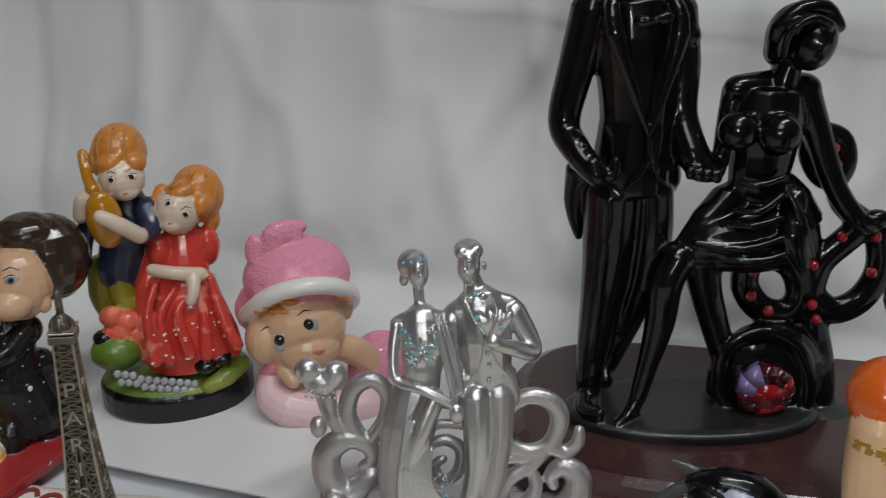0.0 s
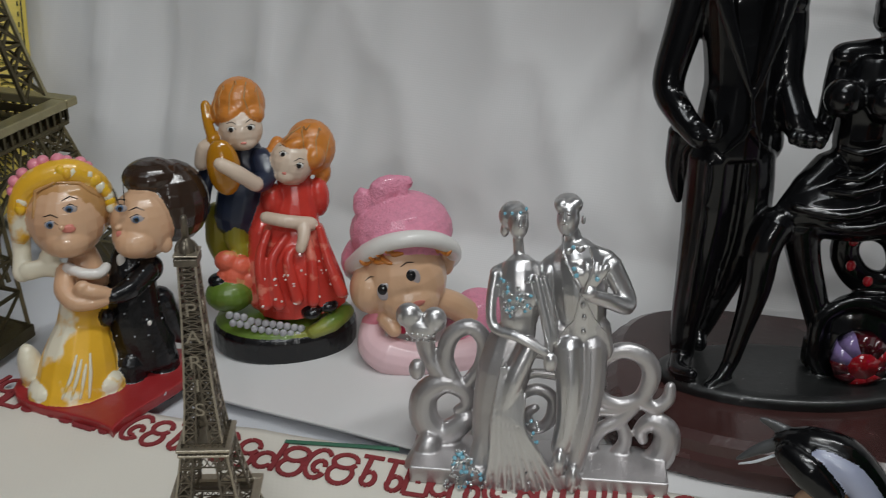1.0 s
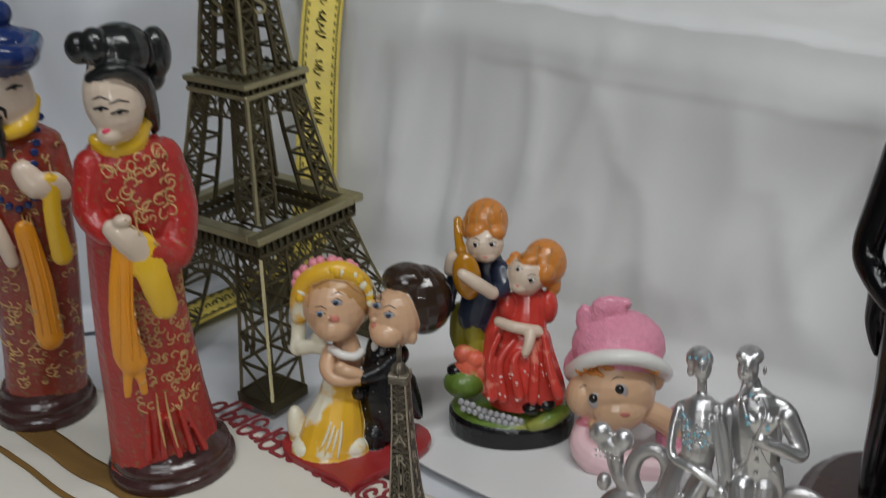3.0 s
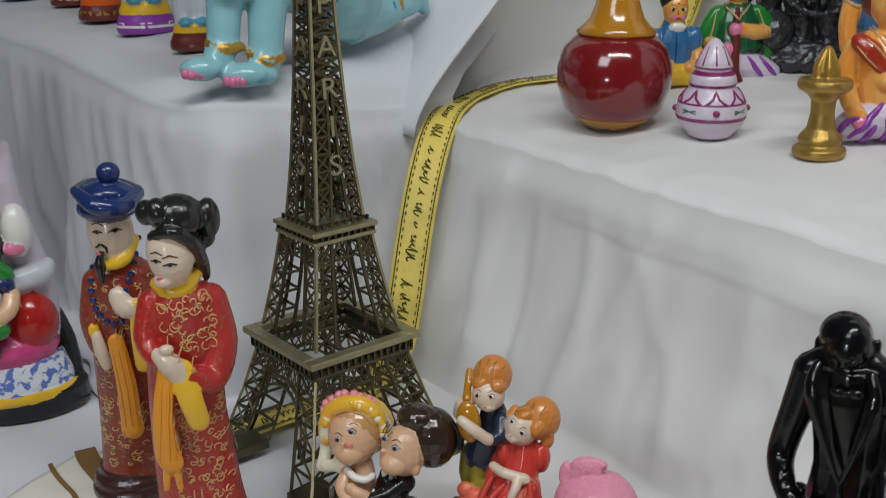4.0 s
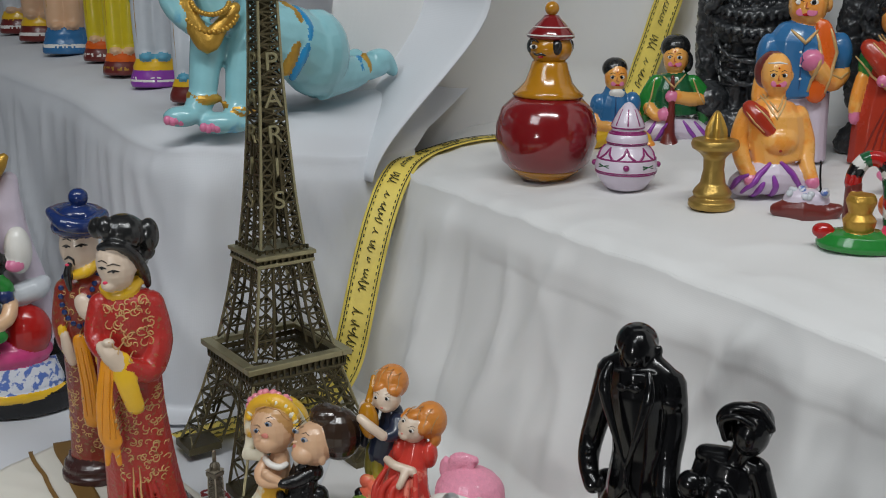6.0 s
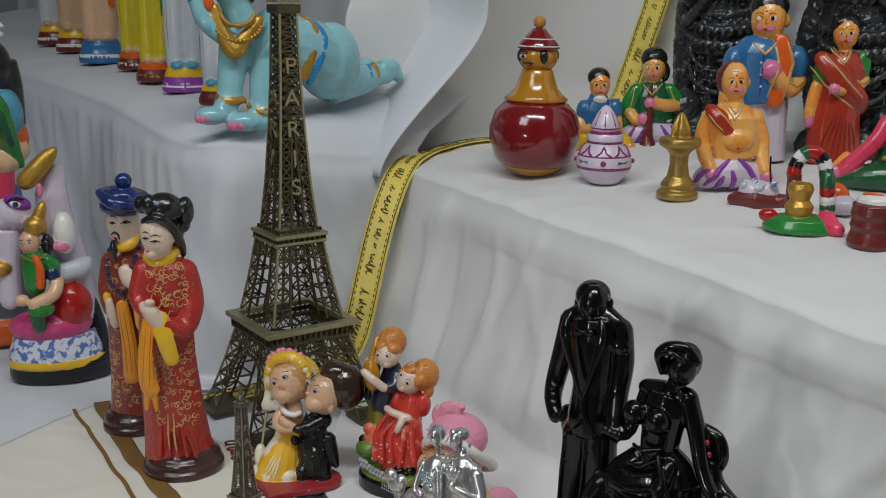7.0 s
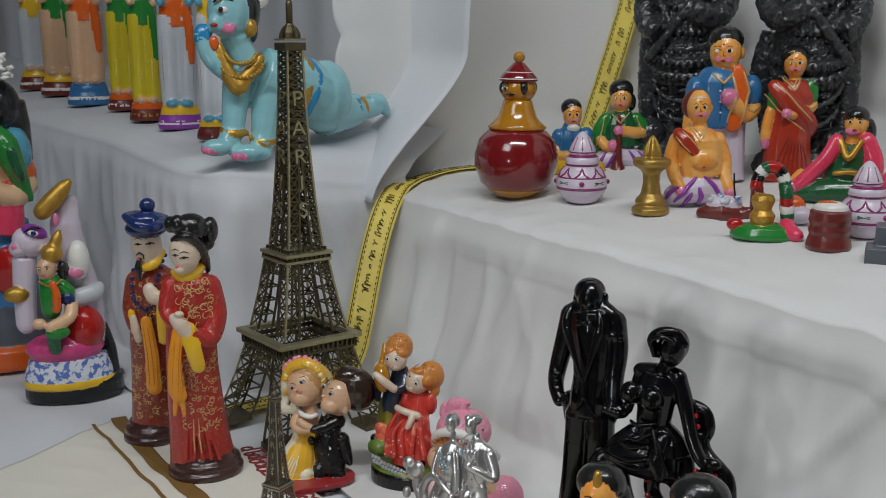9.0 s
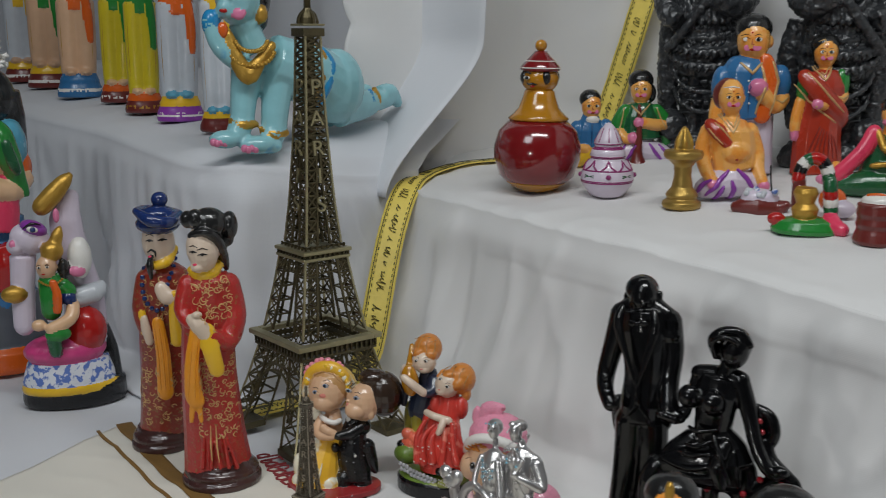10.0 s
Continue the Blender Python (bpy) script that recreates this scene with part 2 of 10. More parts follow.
def along(path, u):
    lens = [(b - a).length for a, b in zip(path, path[1:])]
    d = u * sum(lens)
    for (a, b), l in zip(zip(path, path[1:]), lens):
        if d <= l + 1e-9:
            return a + (b - a) * (d / l)
        d -= l
    return path[-1].copy()


def ledge(u):
    return sum((along(LEDGE, max(0, min(1, u + d))) for d in (-0.02, -0.01, 0, 0.01, 0.02)), Vector((0, 0))) / 5


def left_top(x, y):
    return 0.262 + 0.10 * (y - 0.55) - 0.055 * smoothstep(-0.455, -0.375, x)


def left_step_point(u, v):
    u2 = u ** 1.6
    e = ledge(u2)
    t = ledge(min(1, u2 + 0.02)) - ledge(max(0, u2 - 0.02))
    o = Vector((-t.y, t.x)).normalized()
    if v < 0.5:
        d = (1 - v / 0.5) * (0.13 + 0.4 * smoothstep(0.0, 0.25, u2))
        p = e + Vector((-0.25, 0.97)) * d
        return (p.x, p.y, left_top(p.x, p.y) + 0.0025 * fold(p.x, p.y, 0, 15) - 0.008 * smoothstep(0.035, 0.0, d))
    k = (v - 0.5) / 0.5
    z = (left_top(e.x, e.y) - 0.008) * (1 - min(1, k / 0.9))
    w = u2 * 38 + fold(u2 * 4, k, 0, 2)
    f = (math.sin(w * 2.2) * 0.5 + 0.9 * fold(u2 * 14, k * 1.1, 4, 2)) * 0.012 * smoothstep(0.03, 0.6, k)
    f += 0.006 * (1 - abs(fold(u2 * 20 + k, k * 0.6, 8, 2))) ** 5 * smoothstep(0.0, 0.2, k)
    f += 0.012 * math.exp(-((u2 - 0.115 - 0.02 * k) / 0.012) ** 2) * smoothstep(0.0, 0.15, k) - 0.014 * math.exp(-((u2 - 0.075) / 0.02) ** 2) * smoothstep(0.05, 0.4, k)
    p = e + o * (0.006 * smoothstep(0, 0.1, k) + 0.018 * smoothstep(0, 0.9, k) + f + max(0, k - 0.9) * 0.4)
    return (p.x, p.y, max(0.0015, z))


tagged(sheet("draped_step_left", left_step_point, 260, 110, WHITE2), "white cotton cloth draped over the higher step, folded at its corner", "cloth", kind="structure")


def left_curtain_point(u, v):
    """The backdrop over the left step; its free edge sweeps forward and down beside the ribbon."""
    top = Vector((-0.33 - 2.2 * u, 0.80 + 0.36 * u + 0.18 * smoothstep(0, 0.35, u)))
    z = 0.95 - (0.95 - 0.24) * v
    sweep = smoothstep(0.80, 1.0, v) * (1 - smoothstep(0.0, 0.16, u))
    f = 0.012 * math.sin(u * 60 + 2 * fold(u * 5, v, 0, 2)) * (0.4 + 0.6 * v) * smoothstep(0, 0.05, u) + 0.01 * fold(u * 12, v * 2, 1, 2)
    return (top.x - 0.04 * sweep + 0.012 * math.sin(v * 5), top.y + f - 0.13 * sweep, z - 0.035 * sweep + 0.05 * u)


tagged(sheet("backdrop_curtain_left", left_curtain_point, 200, 80, WHITE2), "bluish white cotton backdrop hanging behind the step", "curtain", kind="structure")


RC = [Vector((-0.50, 0.70)), Vector((-0.452, 0.80)), Vector((-0.435, 0.92)), Vector((-0.385, 1.04)), Vector((-0.25, 1.115)), Vector((0.0, 1.06)), Vector((0.4, 0.925)), Vector((1.15, 0.67))]


def right_curtain_point(u, v):
    p = sum((along(RC, max(0, min(1, u + d))) for d in (-0.03, -0.015, 0, 0.015, 0.03)), Vector((0, 0))) / 5
    z = 0.98 - 0.78 * v
    f = 0.007 * math.sin(u * 34 + 1.5 * fold(u * 4, v, 7, 2)) + 0.012 * fold(u * 9, v * 1.5, 3, 2) + 0.014 * (1 - abs(fold(u * 6 + v * 5, v * 4 - u * 3, 9, 1.6))) ** 4
    return (p.x + 0.3 * f, p.y + f, z)


tagged(sheet("backdrop_curtain_right", right_curtain_point, 200, 70, WHITE), "grey-white cotton backdrop with soft creases", "curtain", kind="structure")

# cream cloth with woven stripes and lettered border lying on the table
CE = [Vector((-0.470, 0.368)), Vector((-0.33, 0.395)), Vector((-0.17, 0.368)), Vector((-0.05, 0.350)), Vector((0.10, 0.330)), Vector((0.5, 0.29))]


def cream_z(x, y):
    return 0.0026 + 0.0018 * fold(x, y, 5, 11) + 0.0012 * (1 - abs(fold(x, y * 1.4, 8, 16))) ** 5


def cream_point(u, v):
    b = along(CE, u)
    f = Vector((-0.40 + 0.95 * u, 0.04))
    p = b * (1 - v) + f * v
    return (p.x, p.y, cream_z(p.x, p.y))


tagged(sheet("cream_cloth", cream_point, 200, 90, CREAM, 0.001), "cream handloom cloth with brown stripes and a maroon lettered border", "cloth", kind="structure")


def strip_on(name, path, width, zf, material, label, up=0.0022, n=120, wob=0.0):
    def pt(u, v):
        p = along(path, u)
        t = (along(path, min(1, u + 0.03)) - along(path, max(0, u - 0.03))).normalized()
        q = p + Vector((-t.y, t.x)) * ((v - 0.5) * width + wob * fold(u * 9, 0, 1))
        return (q.x, q.y, zf(q.x, q.y) + up)
    return tagged(sheet(name, pt, n, 6, material, 0.0006), label, "stripe", kind="structure")


strip_on("brown_stripe", [Vector((-0.468, 0.366)), Vector((-0.36, 0.327)), Vector((-0.26, 0.300)), Vector((-0.18, 0.274)), Vector((-0.08, 0.235)), Vector((0.0, 0.20))], 0.016, cream_z, BROWN_STRIPE, "wide brown woven stripe of the cream cloth", wob=0.006)
strip_on("brown_thread_line", [Vector((-0.468, 0.336)), Vector((-0.31, 0.290)), Vector((-0.226, 0.264)), Vector((-0.10, 0.215)), Vector((0.0, 0.175))], 0.0035, cream_z, BROWN_STRIPE, "thin brown woven line of the cream cloth", wob=0.004)
strip_on("green_thread_edge", [Vector((-0.105, 0.352)), Vector((-0.055, 0.352))], 0.002, cream_z, GREEN_INK, "green thread at the cloth edge")

# unreadable woven border motifs: plain bars and rings
MOTIF = [Vector((-0.300, 0.401)), Vector((-0.245, 0.378)), Vector((-0.176, 0.356)), Vector((-0.115, 0.342)), Vector((-0.05, 0.334)), Vector((0.08, 0.322))]
rng = random.Random(4)
bm = bmesh.new()
CELLS = 36
for k in range(CELLS):
    u = (k + 0.5) / CELLS
    p = along(MOTIF, u)
    t = (along(MOTIF, min(1, u + 0.02)) - along(MOTIF, max(0, u - 0.02))).normalized()
    nrm = Vector((-t.y, t.x))
    w, h = 0.0042 + 0.0012 * rng.random(), 0.0098
    strokes = []

    def arc(cx, cy, rx, ry, a0, a1, n=12):
        return [(cx + rx * math.cos(radians(a0 + (a1 - a0) * i / n)), cy + ry * math.sin(radians(a0 + (a1 - a0) * i / n))) for i in range(n + 1)]
    kind = rng.randrange(5)
    if kind == 0:
        strokes = [arc(-w * 0.3, -h * 0.3, w * 0.8, h * 0.55, 0, 330), [(w * 0.7, h), (w * 0.7, -h)]]
    elif kind == 1:
        strokes = [[(-w, h), (-w, -h), (w, -h), (w, h)], [(0, h), (0, -h * 0.2)]]
    elif kind == 2:
        strokes = [arc(0, 0, w, h, 40, 320), arc(w * 0.2, -h * 0.2, w * 0.5, h * 0.4, 0, 300)]
    elif kind == 3:
        strokes = [[(-w, h), (w, h)], [(-w * 0.2, h), (-w * 0.2, -h * 0.6)], arc(w * 0.3, -h * 0.5, w * 0.6, h * 0.5, 180, 500)]
    else:
        strokes = [arc(0, h * 0.4, w, h * 0.5, 0, 340), arc(0, -h * 0.5, w, h * 0.6, 120, 420)]
    for q in strokes:
        q = [p + t * a + nrm * b for a, b in q]
        for a, b in zip(q, q[1:]):
            bar(bm, (a.x, a.y, cream_z(a.x, a.y) + 0.0016), (b.x, b.y, cream_z(b.x, b.y) + 0.0016), 0.0021, 0.0008)
tagged(link_bm("border_motif", bm, MAROON_INK, smooth=False), "maroon woven motif bars along the cream cloth border", "motif", kind="structure")


def ribbon(name, pts, width, side, label):
    """A yellow printed ribbon laid along 3D points, with dark border lines and motif strokes."""
    P = [Vector(p) for p in pts]

    def at(u):
        lens = [(b - a).length for a, b in zip(P, P[1:])]
        d = max(0, min(1, u)) * sum(lens)
        for (a, b), l in zip(zip(P, P[1:]), lens):
            if d <= l + 1e-9:
                return a + (b - a) * (d / l)
            d -= l
        return P[-1].copy()

    def smooth_at(u):
        return sum((at(u + d) for d in (-0.04, -0.02, 0, 0.02, 0.04)), Vector()) / 5

    def pt(u, v, up=0.0):
        p = smooth_at(u)
        t = (smooth_at(u + 0.02) - smooth_at(u - 0.02)).normalized()
        s = Vector(side(u)).normalized()
        s = (s - t * s.dot(t)).normalized()
        nn = t.cross(s)
        if nn.dot(Vector((0.3, -0.8, 0.5))) < 0:
            nn = -nn
        return p + s * (v - 0.5) * width + nn * (up + 0.0006 * math.sin(u * 40))
    root = tagged(new(name), label, "ribbon")
    band = sheet("band", lambda u, v: pt(u, v), 120, 4, YELLOW_BAND, 0.0008)
    band.parent = root
    length = sum((b - a).length for a, b in zip(P, P[1:]))
    for nm, vs in (("border_line", 0.10), ("border_line", 0.90), ("border_line", 0.17), ("border_line", 0.83)):
        b2 = bmesh.new()
        n = int(length / 0.0035)
        for i in range(0, n):
            if vs in (0.17, 0.83) and i % 2:
                continue
            bar(b2, pt(i / n, vs, 0.0011), pt((i + 0.9) / n, vs, 0.0011), 0.0009, 0.0004)
        part(nm, b2, INK, root)
    b2 = bmesh.new()
    n = int(length / 0.0058)
    rg = random.Random(11)
    for i in range(1, n - 1):
        u = i / n
        q = []
        if rg.random() < 0.3:
            continue
        ph, am = rg.random() * 6.28, 0.05 + 0.13 * rg.random()
        for a in range(9):
            q.append(pt(u + (0.9 * a / 8 + 0.25 * math.sin(a * 1.1 + ph)) / n, 0.5 + am * math.sin(a * 0.95 + ph), 0.0012))
        for a, b in zip(q, q[1:]):
            bar(b2, a, b, 0.0008, 0.0004)
    part("printed_motif", b2, INK, root)
    return root


ribbon("yellow_ribbon", [(-0.30, 0.92, on_step(0.92) + 0.004), (-0.375, 0.853, on_step(0.853) + 0.004), (-0.397, 0.79, on_step(0.79) + 0.004), (-0.388, 0.735, on_step(0.735) + 0.004), (-0.370, 0.692, 0.216), (-0.364, 0.668, 0.188), (-0.355, 0.641, 0.149), (-0.346, 0.617, 0.107), (-0.339, 0.598, 0.066), (-0.338, 0.582, 0.03), (-0.352, 0.565, 0.006), (-0.380, 0.52, 0.005), (-0.392, 0.47, 0.005), (-0.395, 0.43, 0.005)], 0.031,
       lambda u: Vector((0.75, -0.6, 0.05)).lerp(Vector((0.78, 0.62, 0.0)), smoothstep(0.26, 0.40, u)).lerp(Vector((0.9, 0.1, 0.0)), smoothstep(0.66, 0.76, u)), "yellow printed cloth ribbon laid along the step edge")
ribbon("yellow_ribbon", [(-0.245, 1.075, 0.60), (-0.27, 1.07, 0.44), (-0.29, 1.06, 0.36), (-0.315, 1.05, 0.27), (-0.33, 1.03, 0.242)], 0.034, lambda u: (1, 0.1, 0.12), "yellow printed ribbon hanging before the backdrop")

# ---- lattice towers ----


def tower_text(ch, size, depth):
    cu = bpy.data.curves.new("letter", "FONT")
    cu.body, cu.size, cu.extrude, cu.align_x, cu.align_y = ch, size, depth, "CENTER", "CENTER"
    ob = bpy.data.objects.new("letter", cu)
    scene.collection.objects.link(ob)
    me = bpy.data.meshes.new_from_object(ob.evaluated_get(bpy.context.evaluated_depsgraph_get()))
    bpy.data.objects.remove(ob)
    return me


def interp(tab, z):
    for (z0, a), (z1, b) in zip(tab, tab[1:]):
        if z <= z1:
            return a + (b - a) * max(0, (z - z0) / (z1 - z0))
    return tab[-1][1]


OUTER = [(0, 0.0665), (0.02, 0.059), (0.05, 0.0495), (0.085, 0.0405), (0.1014, 0.0365), (0.14, 0.0290), (0.176, 0.0235), (0.19, 0.0195), (0.23, 0.0155), (0.28, 0.0122), (0.33, 0.0098), (0.388, 0.0082)]
LEGW = [(0, 0.027), (0.05, 0.023), (0.10, 0.020), (0.104, 0.0165), (0.176, 0.0125), (0.19, 0.0125), (0.23, 0.0115), (0.28, 0.0105), (0.33, 0.0098), (0.388, 0.0082)]


def lattice_tower(name, m, k, dark, light, label):
    root = tagged(new(name), label, "tower model", "lattice tower models")
    root.matrix_world = m
    B = 0.0020

    def S(p):
        return Vector(p) * k

    def leg(sx, sy, z0, z1, n, xb, nm):
        b = bmesh.new()
        zs = [z0 + (z1 - z0) * i / n for i in range(n + 1)]

        def cor(z, i, j):
            o, w = interp(OUTER, z), interp(LEGW, z)
            return S((sx * (o - i * w), sy * (o - j * w), z))
        for za, zb in zip(zs, zs[1:]):
            for i, j in ((0, 0), (0, 1), (1, 0), (1, 1)):
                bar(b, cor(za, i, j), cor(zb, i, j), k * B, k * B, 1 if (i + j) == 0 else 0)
            for (i, j), (i2, j2) in (((0, 0), (1, 0)), ((0, 0), (0, 1)), ((1, 1), (1, 0)), ((1, 1), (0, 1))):
                bar(b, cor(zb, i, j), cor(zb, i2, j2), k * B * 0.8)
                if xb and (i, j) == (0, 0):
                    bar(b, cor(za, i, j), cor(zb, i2, j2), k * B * 0.65)
                    bar(b, cor(za, i2, j2), cor(zb, i, j), k * B * 0.65)
        tagged(part(nm, b, [dark, light], root), kind="stuff")
    for sx in (-1, 1):
        for sy in (-1, 1):
            leg(sx, sy, 0.006, 0.085, 5, True, "leg")
            leg(sx, sy, 0.104, 0.176, 5, True, "upper_leg")
            b = bmesh.new()
            o, w = 0.0675 * k, 0.030 * k
            box(b, *sorted((sx * o, sx * (o - w)))[:1], *sorted((sy * o, sy * (o - w)))[:1], 0, sorted((sx * o, sx * (o - w)))[1], sorted((sy * o, sy * (o - w)))[1], 0.0065 * k)
            part("foot", b, dark, root)
            leg(sx, sy, 0.19, 0.285, 8, True, "shaft_leg")
    # single shaft above
    b = bmesh.new()
    n = 12
    for i in range(n):
        za, zb = 0.285 + 0.1 * i / n, 0.285 + 0.1 * (i + 1) / n
        for a in range(4):
            ang = a * math.pi / 2
            R = Matrix.Rotation(ang, 3, "Z")
            oa, ob_ = interp(OUTER, za), interp(OUTER, zb)
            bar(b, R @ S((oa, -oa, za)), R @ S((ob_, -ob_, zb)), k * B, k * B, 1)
            bar(b, R @ S((ob_, -ob_, zb)), R @ S((ob_, ob_, zb)), k * B * 0.8)
            bar(b, R @ S((oa, -oa, za)), R @ S((ob_, ob_, zb)), k * B * 0.65)
            bar(b, R @ S((oa, oa, za)), R @ S((ob_, -ob_, zb)), k * B * 0.65)
    box(b, -0.004 * k, -0.004 * k, 0.20 * k, 0.004 * k, 0.004 * k, 0.385 * k)
    tagged(part("shaft", b, [dark, light], root), kind="stuff")
    # platforms
    for z0, z1, o, mi in ((0.086, 0.0885, 0.0435, 0), (0.0965, 0.1014, 0.0475, 1), (0.176, 0.1790, 0.0262, 1), (0.1825, 0.1860, 0.0272, 1), (0.385, 0.3925, 0.0115, 0), (0.3945, 0.3965, 0.0118, 1)):
        b = bmesh.new()
        w = 0.0095 if o > 0.04 else o
        for a in range(4):
            R = Matrix.Rotation(a * math.pi / 2, 4, "Z")
            c = bmesh.new()
            box(c, -o * k, -o * k, z0 * k, (o - w) * k, (-o + w) * k, z1 * k)
            c.transform(R)
            me = bpy.data.meshes.new("tmp")
            c.to_mesh(me)
            b.from_mesh(me)
            bpy.data.meshes.remove(me)
            c.free()
            if w == o:
                break
        if w == o:
            b.free()
            b = bmesh.new()
            box(b, -o * k, -o * k, z0 * k, o * k, o * k, z1 * k)
        bmesh.ops.bevel(b, geom=b.edges[:], offset=0.0006 * k, segments=1, affect="EDGES")
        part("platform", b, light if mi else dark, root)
    # galleries: small posts under the ledges
    b = bmesh.new()
    for z0, z1, o, cnt in ((0.0885, 0.0965, 0.0425, 16), (0.179, 0.1825, 0.0245, 10), (0.1865, 0.190, 0.0215, 8)):
        for a in range(4):
            R = Matrix.Rotation(a * math.pi / 2, 3, "Z")
            for i in range(cnt):
                x = -o + 2 * o * i / (cnt - 1)
                bar(b, R @ S((x, -o, z0)), R @ S((x, -o, z1)), k * 0.0018)
            bar(b, R @ S((-o, -o + 0.002, (z0 + z1) / 2)), R @ S((o, -o + 0.002, (z0 + z1) / 2)), k * 0.001, k * (z1 - z0) * 0.55)
    tagged(part("gallery", b, dark, root), kind="stuff")
    # arches and the lattice bands over them
    for a in range(4):
        R = Matrix.Rotation(a * math.pi / 2, 3, "Z")
        b = bmesh.new()
        n = 22
        for rad, w in ((0.041, 0.0022), (0.036, 0.0016)):
            for i in range(n):
                q = []
                for t in (i / n, (i + 1) / n):
                    an = math.pi * t
                    z = 0.028 + rad * 1.12 * math.sin(an)
                    q.append(R @ S((rad * math.cos(an), -interp(OUTER, z) + 0.001, z)))
                bar(b, q[0], q[1], k * w, k * 0.002)
        for i in range(n):
            an = math.pi * (i + 0.5) / n
            q = []
            for rad in (0.036, 0.041):
                z = 0.028 + rad * 1.12 * math.sin(an)
                q.append(R @ S((rad * math.cos(an), -interp(OUTER, z) + 0.001, z)))
            bar(b, q[0], q[1], k * 0.0009)
        for z0, z1, cnt in ((0.0745, 0.0855, 14), (0.164, 0.1745, 8)):
            o0, o1 = interp(OUTER, z0), interp(OUTER, z1)
            bar(b, R @ S((-o0, -o0, z0)), R @ S((o0, -o0, z0)), k * 0.0012)
            for i in range(cnt):
                xa, xb = -1 + 2 * i / cnt, -1 + 2 * (i + 1) / cnt
                bar(b, R @ S((xa * o0, -o0, z0)), R @ S((xb * o1, -o1, z1)), k * 0.0009)
                bar(b, R @ S((xb * o0, -o0, z0)), R @ S((xa * o1, -o1, z1)), k * 0.0009)
        tagged(part("arch", b, dark, root), kind="stuff")
    # crown: cage, dome and mast
    b = bmesh.new()
    lathe(b, [(0.0080 * k, 0.3965 * k), (0.0078 * k, 0.402 * k), (0.0062 * k, 0.4065 * k), (0.0045 * k, 0.409 * k), (0.0034 * k, 0.411 * k)], 12)
    for a in range(4):
        R = Matrix.Rotation(a * math.pi / 2, 3, "Z")
        for i in range(6):
            q = [R @ S((0.0105 * math.cos(t), 0.0, 0.3965 + 0.0125 * math.sin(t))) for t in (i * math.pi / 12, (i + 1) * math.pi / 12)]
            bar(b, q[0], q[1], k * 0.0022)
    part("crown", b, dark, root, smooth=False)
    b = bmesh.new()
    lathe(b, [(0.0034 * k, 0.4105 * k), (0.0034 * k, 0.430 * k), (0.0024 * k, 0.433 * k)], 10)
    part("mast", b, dark, root, smooth=True)
    # letters down each face
    meshes = [tower_text(c, 0.0205 * k, 0.0008 * k) for c in "PARIS"]
    for a in range(4):
        for me, z in zip(meshes, (0.338, 0.309, 0.281, 0.255, 0.228)):
            if len(me.materials) == 0:
                me.materials.append(light)
            lt = new("letter", me)
            lt.parent = root
            o = interp(OUTER, z) + 0.0012
            lean = math.degrees(math.atan2(interp(OUTER, z - 0.02) - interp(OUTER, z + 0.02), 0.04))
            lt.matrix_local = pose(0, 0, 0, 0, 0, 90 * a) @ pose(0, -o * k, z * k, 90 - lean, 0, 0) @ Matrix.Diagonal((1.15, 1, 1, 1))
    return root


lattice_tower("lattice_tower_model", pose(-0.313, 0.484, 0.002, 0, 0, -13), 1.0, BRONZE, BRONZE_LIGHT, "tall antique bronze lattice tower model standing on the cloth")
lattice_tower("lattice_tower_model", pose(-0.109, 0.270, 0.004, 0, 0, 8), 0.33, PEWTER, PEWTER_LIGHT, "small brown metal lattice tower souvenir with raised letters")

# ---- figures: fused clay shapes, each one mesh ----


